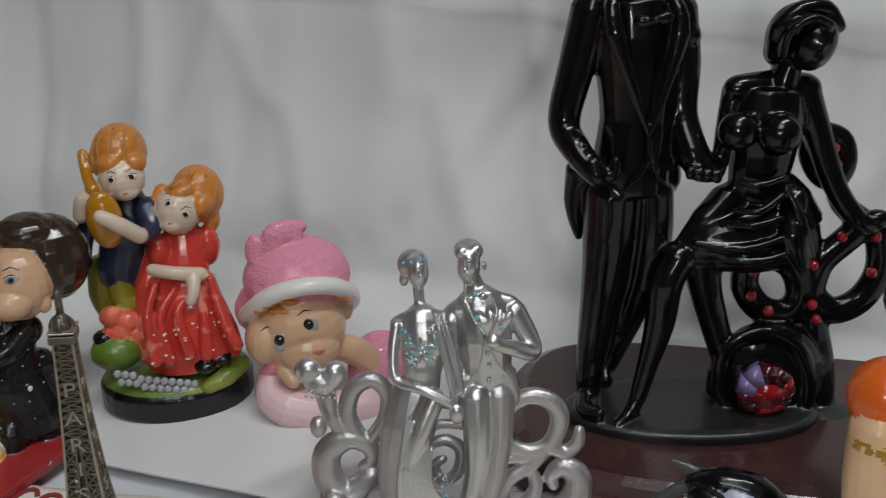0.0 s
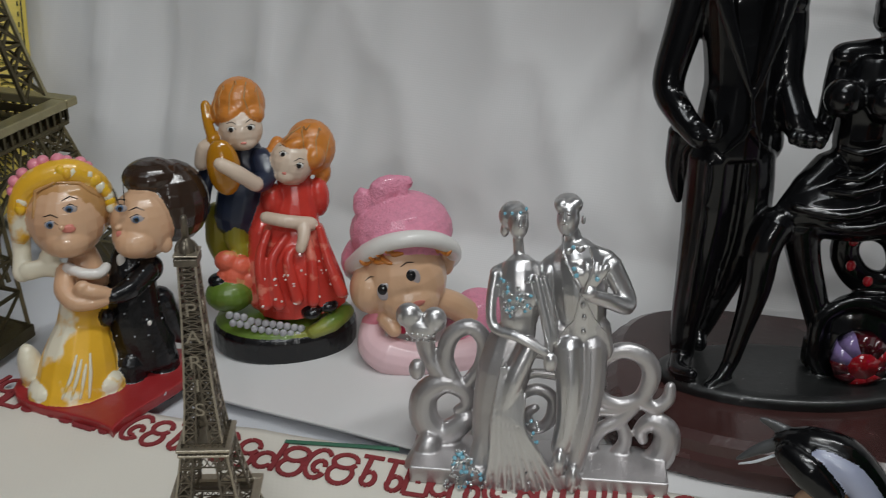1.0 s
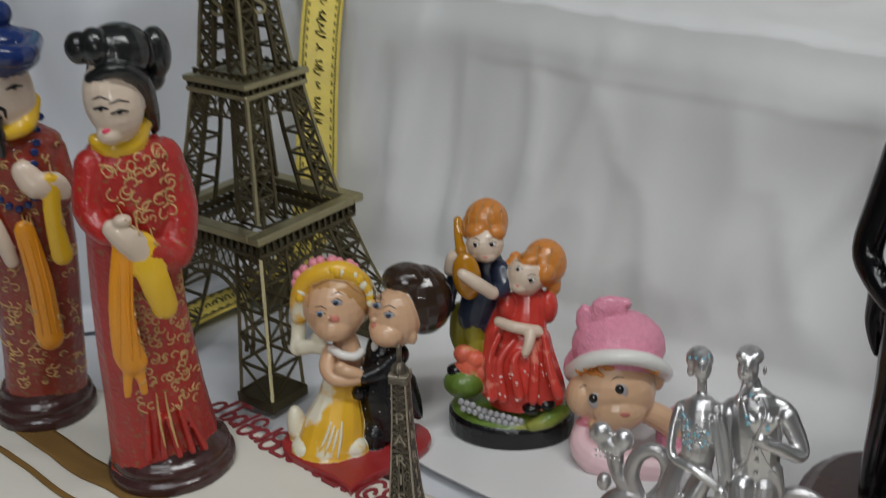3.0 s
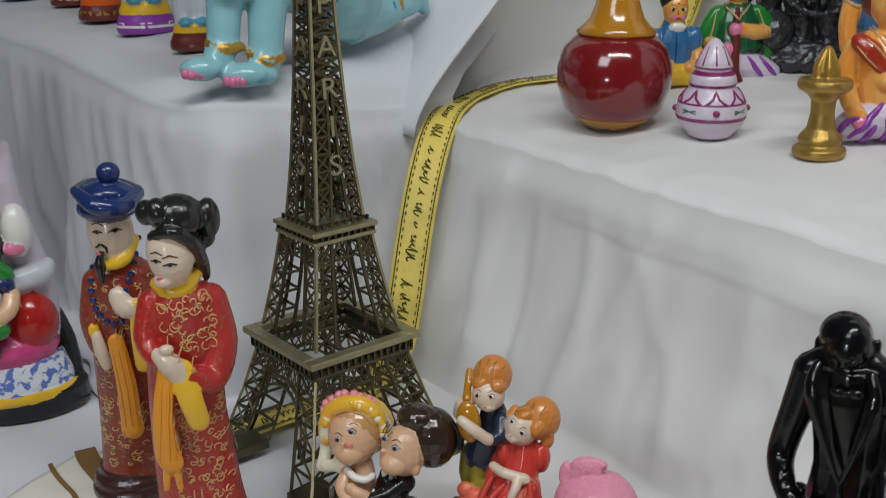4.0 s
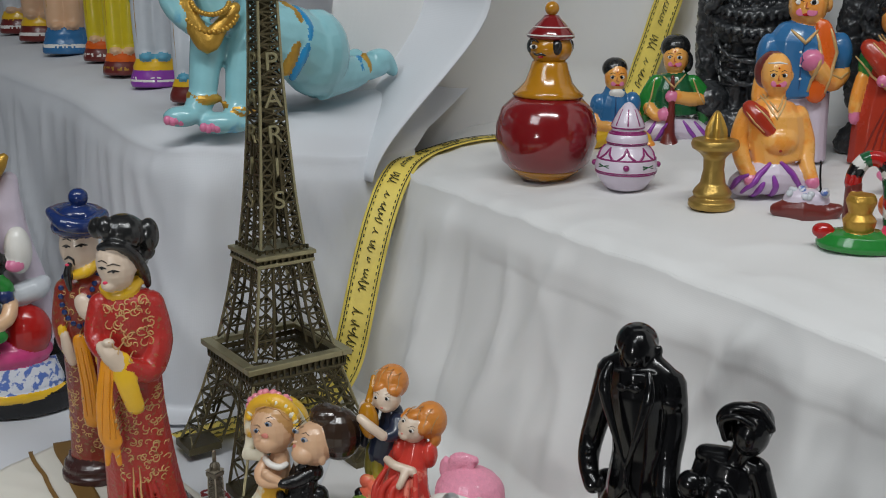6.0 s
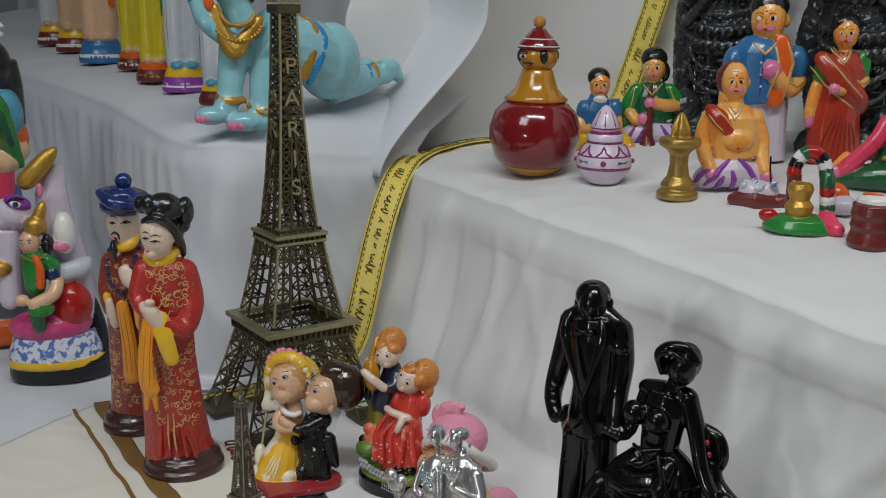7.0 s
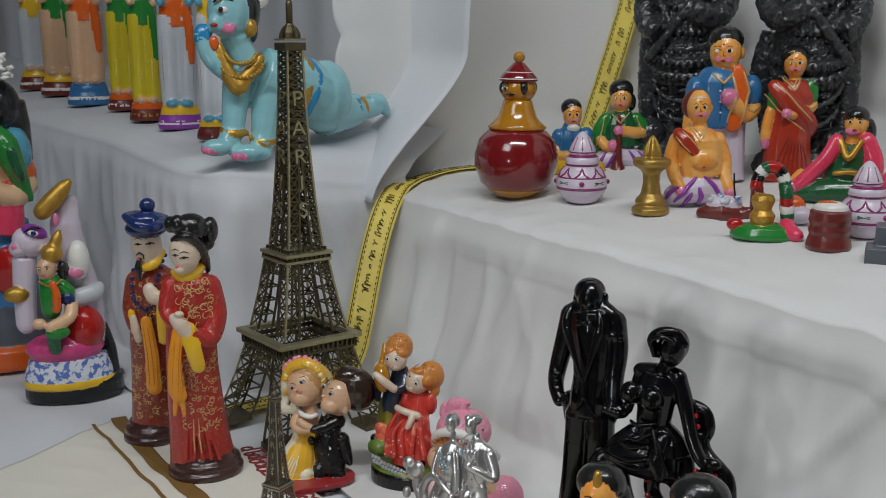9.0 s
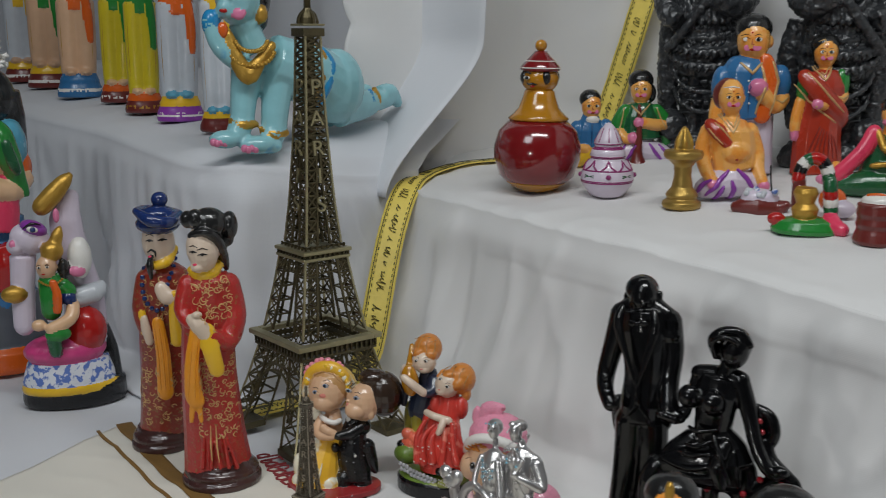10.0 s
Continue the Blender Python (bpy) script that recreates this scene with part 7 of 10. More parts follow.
def baby():
    f = Fig(0.001, up=True)
    f.e(SKIN, 1.75, 43, 9.5, 22, 22.6, 19.3, roll=-10)
    f.e(SKIN, -13.9, 40, 2.8, 9.6, 12.2, 10.7)
    f.e(SKIN, 5.5, 36.1, -0.05, 14.9, 11, 13.3)
    f.e(SKIN, 23.7, 48.7, 16.7, 3.8, 7.9, 4.3)
    f.t(SKIN, [(17.2, 30.8, 10.8, 6.5), (27.8, 25, 13.5, 7.1), (36, 17.5, 15.8, 6.7)])
    f.e(KNIT, 1.2, 63.1, 19.9, 25.5, 19.7, 22.5, roll=-6)
    f.e(KNIT, -6.3, 48.9, 24.8, 24.1, 15.4, 19.2, roll=-20)
    f.t(WHITE_PAINT, [(-22.6, 48.6, 10.7, 4), (-14.5, 60.5, 0.31, 4.2), (-4.4, 67.7, -4.1, 4.1), (8.3, 70.2, -4.6, 4.1), (19.6, 66.1, 1.54, 4.1), (26.5, 56.2, 12.4, 4), (23.3, 37.4, 38.2, 4.5), (0.31, 26.9, 47.9, 4.6), (-19.6, 33.2, 29.3, 4.5), (-22.6, 48.6, 10.7, 4)], 1.1)
    f.t(KNIT, [(-4.7, 74.3, 18.3, 5.8), (-7.5, 79.1, 17.4, 6.9), (-12.2, 78, 17.2, 5.8), (-15.9, 82, 18, 5.3), (-17, 75.6, 16.6, 4.8)], 0.7)
    f.t(KNIT, [(-10.1, 76.9, 14.9, 3.7), (-7.9, 85.2, 16.7, 6.3), (-2.81, 86.2, 19, 6.8), (3.7, 87.8, 21.3, 3.7)], 0.6)
    f.t(KNIT, [(-0.57, 78.9, 17.4, 4.7), (1.58, 86.6, 19.1, 4.2), (4.8, 88.6, 19.5, 2.1)], 0.6)
    f.e(KNIT, 40.4, 9.1, 24, 17, 19.2, 17)
    f.t(PINK_PALE, [(-13, 20.6, 4.5, 5.4), (-12.1, 12.9, -3.2, 8.1), (-4.8, 9.3, -7.9, 9.7), (8.2, 6.5, -8.6, 8.6)])
    f.t(PINK_PALE, [(8.2, 7.3, -8.4, 8.6), (29.5, 4.1, -3.1, 9.3), (43.6, 2.27, 8.5, 9.5)])
    f.t(SKIN, [(-5.3, 26.9, -4.1, 4.8), (-1.44, 23.5, -8.8, 3.7)])
    f.t(PINK, [(-15, 21.8, 2.79, 3.3), (-10.9, 26.4, -0.18, 3.2)])
    f.fine = True
    f.line(HAIR_ORANGE, [(-4.9, 64.3), (-1.6, 60.8), (2.42, 61.2)], 1.53)
    f.line(HAIR_ORANGE, [(-9, 61.9), (-6.7, 58), (-2.76, 57.3)], 1.53)
    f.line(HAIR_ORANGE, [(-12.6, 60.3), (-10.8, 56.6), (-6.8, 57)], 1.54)
    f.line(HAIR_ORANGE, [(-17.2, 57.2), (-15.3, 55.3), (-11.3, 56.6)], 1.54)
    f.line(HAIR_ORANGE, [(20.5, 60.7), (23.5, 58.8), (25, 60.5)], 1.53)
    f.line(HAIR_ORANGE, [(18.5, 62), (19.4, 58.9), (20.5, 59.9)], 1.53)
    # eyes: the tiny white spot on each pupil is a painted glint
    f.dot(EYE_SHADE, 7.5, 51.2, 3.6, 4.7)
    f.dot(BLACK, 6.6, 52.5, 2.3, 2.92, up=0.8)
    f.dot(WHITE_PAINT, 6.9, 53.5, 0.41, 0.47, up=1.3)
    f.dot(EYE_SHADE, -5.9, 44, 3.6, 4.8)
    f.dot(BLACK, -6.8, 45.4, 2.32, 2.96, up=0.8)
    f.dot(WHITE_PAINT, -6.5, 46.4, 0.41, 0.47, up=1.3)
    f.line(HAIR_BROWN, [(1.7, 56.1), (4.5, 57.8), (8, 57.6)], 0.33)
    f.line(HAIR_BROWN, [(-15, 48.3), (-13.1, 49.5), (-11.1, 50.2)], 0.33)
    f.dot(LIP_PINK, 9.6, 39.7, 4.1, 1.49, roll=-20)
    f.dot(HOT_PINK, 3.1, 19.4, 3.7, 2.49, roll=-10, up=0.6)
    f.fine = False
    f.build("baby_doll_figurine", pose(-0.066, 0.428, 0.001, 0, 0, 6), 0.0007, "baby doll figurine in a pink knitted cap with white brim", "doll", 2)


def robed_pair():
    # woman
    f = Fig(0.001, up=True)
    f.l(ROSEWOOD, 0, 0, [(31, 0), (34.5, 2), (34.5, 7), (31.5, 9.5), (32.5, 12), (31.5, 15), (28, 18), (26, 22)])
    f.t(ROBE, [(-2.36, 9.9, -1.29, 30.5), (-4.8, 50.1, -6.5, 26.2), (-7.1, 106.6, -13.9, 23), (-5.9, 154.5, -20.1, 21.5), (-5.3, 183, -23.8, 20.3), (-4.3, 193.6, -25.2, 14.8)], 0.8)
    skirt = [(-2.36, 9.9, -1.29, 30.5), (-4.8, 50.1, -6.5, 26.2), (-7.1, 106.6, -13.9, 23), (-5.9, 154.5, -20.1, 21.5), (-5.3, 183, -23.8, 20.3), (-4.3, 193.6, -25.2, 14.8)]
    f.e(ROBE, -4.6, 187, -24.3, 21.7, 9.1, 14.8)
    f.t(ROBE, [(12.3, 184.8, -24, 8.9), (15.9, 157.3, -24.4, 9.9), (9.3, 137.6, -33.9, 8.9), (-3.4, 145.5, -44.9, 6.3)])
    f.t(ROBE, [(-21.2, 187.2, -28.3, 7.4), (-25.7, 166, -31.6, 7.4), (-20.7, 156.4, -42.3, 5.4)])
    f.t(SKIN_PALE, [(-5.5, 191.2, -22.9, 6.9), (-6.7, 202.9, -24.4, 7.4)])
    f.e(SKIN_PALE, -7.7, 216.3, -34.1, 13.1, 18.8, 13.1, roll=-6)
    f.e(SKIN_PALE, -11.8, 202.3, -38.3, 6.3, 5, 5.8)
    f.e(SKIN_PALE, -16.7, 212.9, -39.7, 2.41, 3.9, 2.9)
    f.t(YELLOW, [(-17.7, 198.1, -29.8, 3.4), (-11.1, 193.6, -34.2, 3.9), (-0.86, 195.4, -33.4, 4.4), (5.9, 201.9, -24.3, 3.9)])
    f.e(HAIR_BLACK, -1.36, 221.6, -20.8, 14.7, 19, 14.7, roll=-8)
    f.t(HAIR_BLACK, [(-16.5, 227.8, -37.6, 2.89), (-6.7, 231.9, -45.1, 3.3), (4.1, 224.8, -40.2, 4.3), (8.7, 207.8, -27, 4.4), (10.8, 196.7, -21.6, 2.47)])
    f.e(HAIR_BLACK, -1.89, 236.6, -30.8, 15, 12.8, 13.6)
    f.e(HAIR_BLACK, -11.5, 240.6, -35.3, 6.8, 8.8, 7.7, roll=-20)
    f.e(HAIR_BLACK, -18.3, 240.1, -31.2, 6.3, 7.4, 6.8)
    f.e(HAIR_BLACK, 14.6, 233.7, -28.4, 6.8, 11.9, 8.7)
    f.e(HAIR_BLACK, 11.1, 222.2, -25.9, 6.8, 7, 6.8)
    f.t(SKIN_PALE, [(-19.1, 161.5, -47, 4.4), (-13.3, 155.8, -48.2, 6.8), (-7, 145.2, -46.9, 5.9)], 0.7)
    f.e(SKIN_PALE, -14.2, 164.9, -49.4, 4.4, 3, 3.4)
    f.t(YELLOW, [(-7.7, 150.1, -46.5, 7.8), (-3.8, 132.7, -48.2, 7.3), (-0.1, 115.5, -45, 6.4)], 0.5)
    f.t(SASH, [(-16, 150.3, -47.5, 4.9), (-20.2, 122.8, -46, 5.9), (-19.9, 96.6, -42.6, 7.5), (-17.6, 89, -41.6, 7)], 0.45)
    f.t(SASH, [(-20.9, 88.7, -41.5, 3), (-22.9, 71.1, -39.2, 2.02)], 0.6)
    f.t(SASH, [(-16.2, 88.4, -41.5, 3), (-14.8, 70.6, -39.2, 2.02)], 0.6)
    f.t(ROBE, [(-13.7, 52.2, -26.8, 1.28), (-16.1, 23.6, -26.1, 2.08)])
    f.t(ROBE, [(-7.4, 49.7, -28, 1.28), (-8.6, 24.2, -28.6, 2.07)])
    f.t(ROBE, [(-4.1, 47.3, -29.2, 1.28), (-1.12, 24.8, -31.2, 2.07)])
    f.t(ROBE, [(2.36, 51.8, -28.2, 1.28), (6, 23.2, -28.5, 2.07)])
    f.t(ROBE, [(5.5, 48.2, -26.3, 1.29), (13.2, 21.5, -25.8, 2.08)])
    f.fine = True
    f.line(SASH, [(-18.6, 144.6), (-22, 119.1), (-24.5, 93)], 0.8)
    f.line(SASH, [(-14.5, 144.4), (-17.8, 118.9), (-18.9, 92.7)], 0.8)
    f.line(SASH, [(-12.6, 144.3), (-16, 118.8), (-15.2, 92.5)], 0.8)
    f.line(GOLD_RUB, [(-7.8, 61.7), (-8.3, 43.7), (-7.6, 30.8)], 0.77)
    f.line(GOLD_RUB, [(-3.5, 61.5), (-3.1, 43.3), (-1.8, 30.4)], 0.77)
    f.curls(GOLD_RUB, skirt, 70, 0.66, 0.98, 0.2, 1.0, 5, 3.8)
    f.curls(GOLD_RUB, skirt, 120, 0.22, 0.62, 0.2, 1.0, 6, 3.0)
    f.line(BLACK, [(-11.5, 213.2), (-7.7, 214.3), (-4.1, 213.4)], 0.72)
    f.dot(BLACK, -7.8, 213.3, 1.06, 0.79, up=0.2)
    f.line(HAIR_BROWN, [(-11.6, 217.6), (-7.5, 219), (-3.2, 217.3)], 0.48)
    f.line(BLACK, [(-17.8, 215.2), (-15, 216.3), (-12.3, 215.5)], 0.72)
    f.dot(BLACK, -15.1, 215.3, 1.06, 0.79, up=0.2)
    f.line(HAIR_BROWN, [(-17.8, 219.6), (-14.7, 221), (-11.5, 219.4)], 0.48)
    f.dot(HOT_PINK, -13.6, 204.8, 2.41, 1.28)
    f.fine = False
    f.build("robed_woman_figurine", pose(-0.287, 0.339, 0.003, 0, 0, 50), 0.0009, "robed woman figurine in red and gold with a black topknot", "figurine", 2, "robed pair")
    # man
    f = Fig(0.001, up=True)
    f.l(ROSEWOOD, 0, 0, [(27, 0), (29.5, 2), (29.5, 7), (27, 9.5), (28, 12), (27, 15), (24, 18), (23, 22)])
    f.t(ROBE2, [(1.59, 8.8, -1.76, 23.3), (5.3, 60.2, -12, 22.7), (7.7, 108.5, -21.7, 23.3), (8.7, 143.6, -28.7, 22.4), (9.9, 174.9, -35, 20.5), (10.6, 184.4, -36.9, 14)], 0.8)
    skirt = [(1.59, 8.8, -1.76, 23.3), (5.3, 60.2, -12, 22.7), (7.7, 108.5, -21.7, 23.3), (8.7, 143.6, -28.7, 22.4), (9.9, 174.9, -35, 20.5), (10.6, 184.4, -36.9, 14)]
    f.e(ROBE2, 10.1, 176.6, -35.3, 21.6, 8.9, 15.1)
    f.t(ROBE2, [(-6, 173.7, -38.7, 8.1), (-10.7, 146.7, -37.3, 8.2), (-8.4, 128.2, -39.6, 6.5)])
    f.t(ROBE2, [(25, 171.5, -34.3, 8.1), (26.5, 151.3, -40.3, 7.5), (20.9, 145.8, -49.2, 5.9)])
    f.e(SKIN_PALE, 7.5, 207.1, -43.4, 14.4, 20.6, 14.9, roll=-4)
    f.e(SKIN_PALE, 17.6, 208.8, -37.8, 3.2, 5.4, 3.7)
    f.e(SKIN_PALE, -1.15, 204, -52.8, 2.64, 4.8, 3.2)
    f.t(SKIN_PALE, [(8.8, 182.9, -34.6, 7.5), (7.9, 191.3, -36.3, 8.1)])
    f.t(YELLOW, [(4.2, 186.8, -51.4, 3.7), (14.4, 190.8, -52.2, 4.8), (20.8, 199.6, -39.9, 3.7)])
    f.e(BLUE_DARK, 8, 223.5, -44.7, 19.6, 9.7, 18)
    f.e(BLUE_DARK, 8.4, 231.2, -44.2, 15.9, 8.6, 13.8)
    f.t(BLUE_DARK, [(25.4, 229.4, -39.9, 5.3), (17.7, 227.6, -65.5, 5.7), (2.54, 230.6, -68.1, 5.7), (-9.8, 236, -51.2, 3.2)])
    f.t(BLUE_DARK, [(25.4, 229.4, -39.9, 5.3), (13.7, 230.3, -22.1, 4.9), (-3.5, 232.6, -26.5, 4.9), (-9.8, 236, -51.2, 3.2)])
    f.e(BLUE_DARK, 10.4, 245.1, -47, 7.4, 6.9, 6.8)
    f.t(HAIR_BLACK, [(1.23, 195.8, -56.2, 2.11), (-0.14, 188.2, -56.6, 3.4), (0.53, 176.3, -55.3, 1.59)])
    f.t(SKIN_PALE, [(8.5, 167.6, -55.5, 6.4), (13.3, 159.6, -57.9, 7.4), (22.4, 160.3, -58.1, 5.3), (25.9, 152.9, -56.6, 4.2)], 0.7)
    f.t(SKIN_PALE, [(-8.2, 138, -45.6, 3.2), (-6.8, 127.1, -45.4, 4.3), (-4.7, 115.4, -43.1, 3.8)], 0.7)
    f.t(YELLOW, [(19.7, 162.1, -60.4, 4.2), (18.3, 140.3, -58.1, 4.8), (19.8, 117.4, -53.5, 5.9)], 0.5)
    f.t(YELLOW, [(-10.1, 143.2, -44.6, 3.2), (-9.4, 123.7, -42.7, 2.72)], 0.6)
    f.t(SASH, [(3.6, 136.4, -53.3, 5.4), (6.6, 105.9, -49.2, 6.5), (6.7, 65.7, -41.1, 7.7)], 0.45)
    f.fine = True
    f.dot(BLUE_DARK, -3.7, 189, 2.1, 2.16, up=1.2)
    f.dot(BLUE_DARK, -6.2, 182.6, 2.11, 2.16, up=1.2)
    f.dot(BLUE_DARK, -7.7, 176, 2.12, 2.17, up=1.2)
    f.dot(BLUE_DARK, -8.2, 169.4, 2.12, 2.18, up=1.2)
    f.dot(BLUE_DARK, -7.8, 162.7, 2.13, 2.19, up=1.2)
    f.dot(BLUE_DARK, -6.8, 156.6, 2.13, 2.2, up=1.2)
    f.dot(BLUE_DARK, -4.7, 151.4, 2.14, 2.21, up=1.2)
    f.dot(BLUE_DARK, -1.01, 147.3, 2.14, 2.21, up=1.2)
    f.dot(BLUE_DARK, 3.4, 145.4, 2.14, 2.22, up=1.2)
    f.dot(BLUE_DARK, 8, 146.9, 2.14, 2.21, up=1.2)
    f.dot(BLUE_DARK, 11.8, 150.7, 2.14, 2.21, up=1.2)
    f.dot(BLUE_DARK, 21.3, 192.4, 2.1, 2.14, up=1.2)
    f.dot(BLUE_DARK, 20.5, 188.1, 2.1, 2.15, up=1.2)
    f.dot(BLUE_DARK, 19.2, 183.8, 2.1, 2.16, up=1.2)
    f.dot(BLUE_DARK, 17.4, 179.4, 2.11, 2.16, up=1.2)
    f.dot(BLUE_DARK, 15.6, 175.1, 2.11, 2.17, up=1.2)
    f.dot(BLUE_DARK, 13.8, 170.7, 2.12, 2.18, up=1.2)
    f.line(HAIR_BLACK, [(-1.3, 200), (1.86, 202.5), (5.1, 200.3), (5.3, 195.9)], 1.05)
    f.line(SASH, [(0.75, 130.4), (2.6, 101.6), (2.86, 71)], 0.88)
    f.line(SASH, [(4.7, 130.2), (6.6, 101.4), (7, 70.7)], 0.88)
    f.line(SASH, [(8.2, 130), (10.2, 101.2), (10.5, 70.5)], 0.88)
    f.curls(GOLD_RUB, skirt, 90, 0.12, 0.62, 0.0, 1.0, 9, 3.0)
    f.curls(GOLD_RUB, skirt, 40, 0.7, 0.95, 0.0, 1.0, 10, 3.0)
    f.line(BLACK, [(7.6, 210.3), (11.6, 211.6), (15.5, 210.6)], 0.79)
    f.dot(BLACK, 11.5, 210.5, 1.15, 0.86, up=0.2)
    f.line(HAIR_BROWN, [(7.5, 215.2), (12, 216.7), (16.6, 214.9)], 0.52)
    f.line(BLACK, [(-2.22, 209.8), (0.83, 211.1), (3.7, 210.1)], 0.79)
    f.dot(BLACK, 0.74, 210, 1.15, 0.86, up=0.2)
    f.line(HAIR_BROWN, [(-2.13, 214.6), (1.23, 216.1), (4.6, 214.4)], 0.52)
    f.dot(HOT_PINK, 0.41, 196.6, 1.58, 1.08)
    f.fine = False
    f.build("robed_man_figurine", pose(-0.394, 0.358, 0.003, 0, 0, 50), 0.001, "bearded robed man figurine in brick red with a dark blue hat", "figurine", 2, "robed pair")


silver_couple()
black_couple()
wedding_couple()
children()
baby()
robed_pair()


def goddess():
    f = Fig(0.0002245, 300, 1165, 0.000228)
    f.l(BLACK, 310, 40, [(235, 1165), (240, 1140), (236, 1080), (200, 1060)], 0.62)
    f.l(YELLOW, 290, 20, [(218, 1095), (222, 1080), (218, 1062)], 0.62)
    f.l(WATER_BLUE, 285, 20, [(208, 1068), (212, 1040), (190, 975), (185, 955)], 0.62)
    f.e(LOTUS_PINK, 275, 905, 10, 190, 80, 125)
    f.t(LILAC_WHITE, [(370, 900, 90, 110), (380, 700, 90, 95), (340, 480, 90, 80), (320, 300, 80, 75), (350, 200, 80, 40)], 0.8)
    f.e(RED, 375, 810, -30, 95, 110, 80)
    f.e(LILAC_WHITE, 155, 370, 10, 90, 72, 70, roll=20)
    f.e(LILAC_WHITE, 95, 400, 0, 44, 40, 42)
    f.e(ROUGE, 80, 385, -28, 16, 16, 16)
    f.e(PURPLE, 175, 320, -10, 62, 34, 58, roll=24)
    f.t(GOLD_PAINT, [(215, 230, 10, 44), (270, 175, 10, 46), (320, 120, 10, 36), (345, 95, 10, 20)])
    f.e(ROUGE, 275, 265, -40, 16, 36, 14)
    f.t(LILAC_WHITE, [(120, 450, 20, 60), (110, 600, 20, 55), (105, 780, 20, 50)], 0.8)
    f.e(GOLD_PAINT, 70, 620, -10, 60, 40, 40)
    f.t(GREEN, [(225, 560, -70, 52), (225, 640, -75, 50), (225, 700, -70, 48)], 0.8)
    f.t(ORANGE, [(240, 555, -118, 16), (255, 620, -126, 20), (250, 690, -118, 18)], 0.6)
    f.e(SKIN, 215, 490, -80, 46, 54, 46)
    f.e(GOLD_PAINT, 245, 420, -70, 52, 48, 50)
    f.t(GOLD_PAINT, [(255, 400, -66, 34), (275, 345, -62, 26), (285, 318, -60, 12)])
    f.e(HAIR_BLACK, 290, 510, -60, 26, 50, 26)
    f.t(GREEN, [(280, 580, -70, 34), (310, 610, -70, 34)])
    f.e(BLUE_DARK, 302, 640, -84, 36, 32, 32)
    f.t(SKIN_LIGHT, [(320, 680, -80, 32), (300, 730, -120, 32), (215, 765, -135, 28)])
    f.e(GREEN, 245, 795, -130, 60, 34, 36)
    f.t(GREEN_DARK, [(225, 820, -120, 36), (230, 880, -115, 30)])
    f.e(SKIN_LIGHT, 165, 750, -110, 34, 28, 30)
    f.t(PALE_GREY, [(330, 660, -20, 46), (420, 640, -10, 50), (450, 620, 10, 34)])
    f.e(WHITE_PAINT, 365, 470, -20, 56, 100, 60)
    f.e(ROUGE, 350, 525, -66, 36, 26, 20)
    f.t(BLACK, [(470, 1120, 90, 70), (460, 950, 100, 62), (440, 820, 100, 40)])
    f.eyes(200, 482, -124, 18, 5, WHITE_PAINT, True, RED)
    f.fine = True
    f.e(WHITE_PAINT, 168, 318, -66, 26, 14, 8, roll=15, n=10)
    f.e(BLUE_DARK, 170, 318, -72, 13, 13, 6, n=10)
    f.t(BLACK, [(130, 312, -62, 3), (165, 290, -68, 6), (205, 300, -62, 3)], n=6)
    for i in range(12):
        f.e(GOLD_PAINT, 180 + i * 9, 545 + 26 * math.sin(math.pi * i / 11), -112, 6, 6, n=6)
    f.fine = False
    f.build("goddess_and_cow_figurine", pose(-0.575, 0.380, 0.0, 0, 0, 60), 0.0014, "painted seated goddess with a white cow on a blue wave base", "doll", 2)


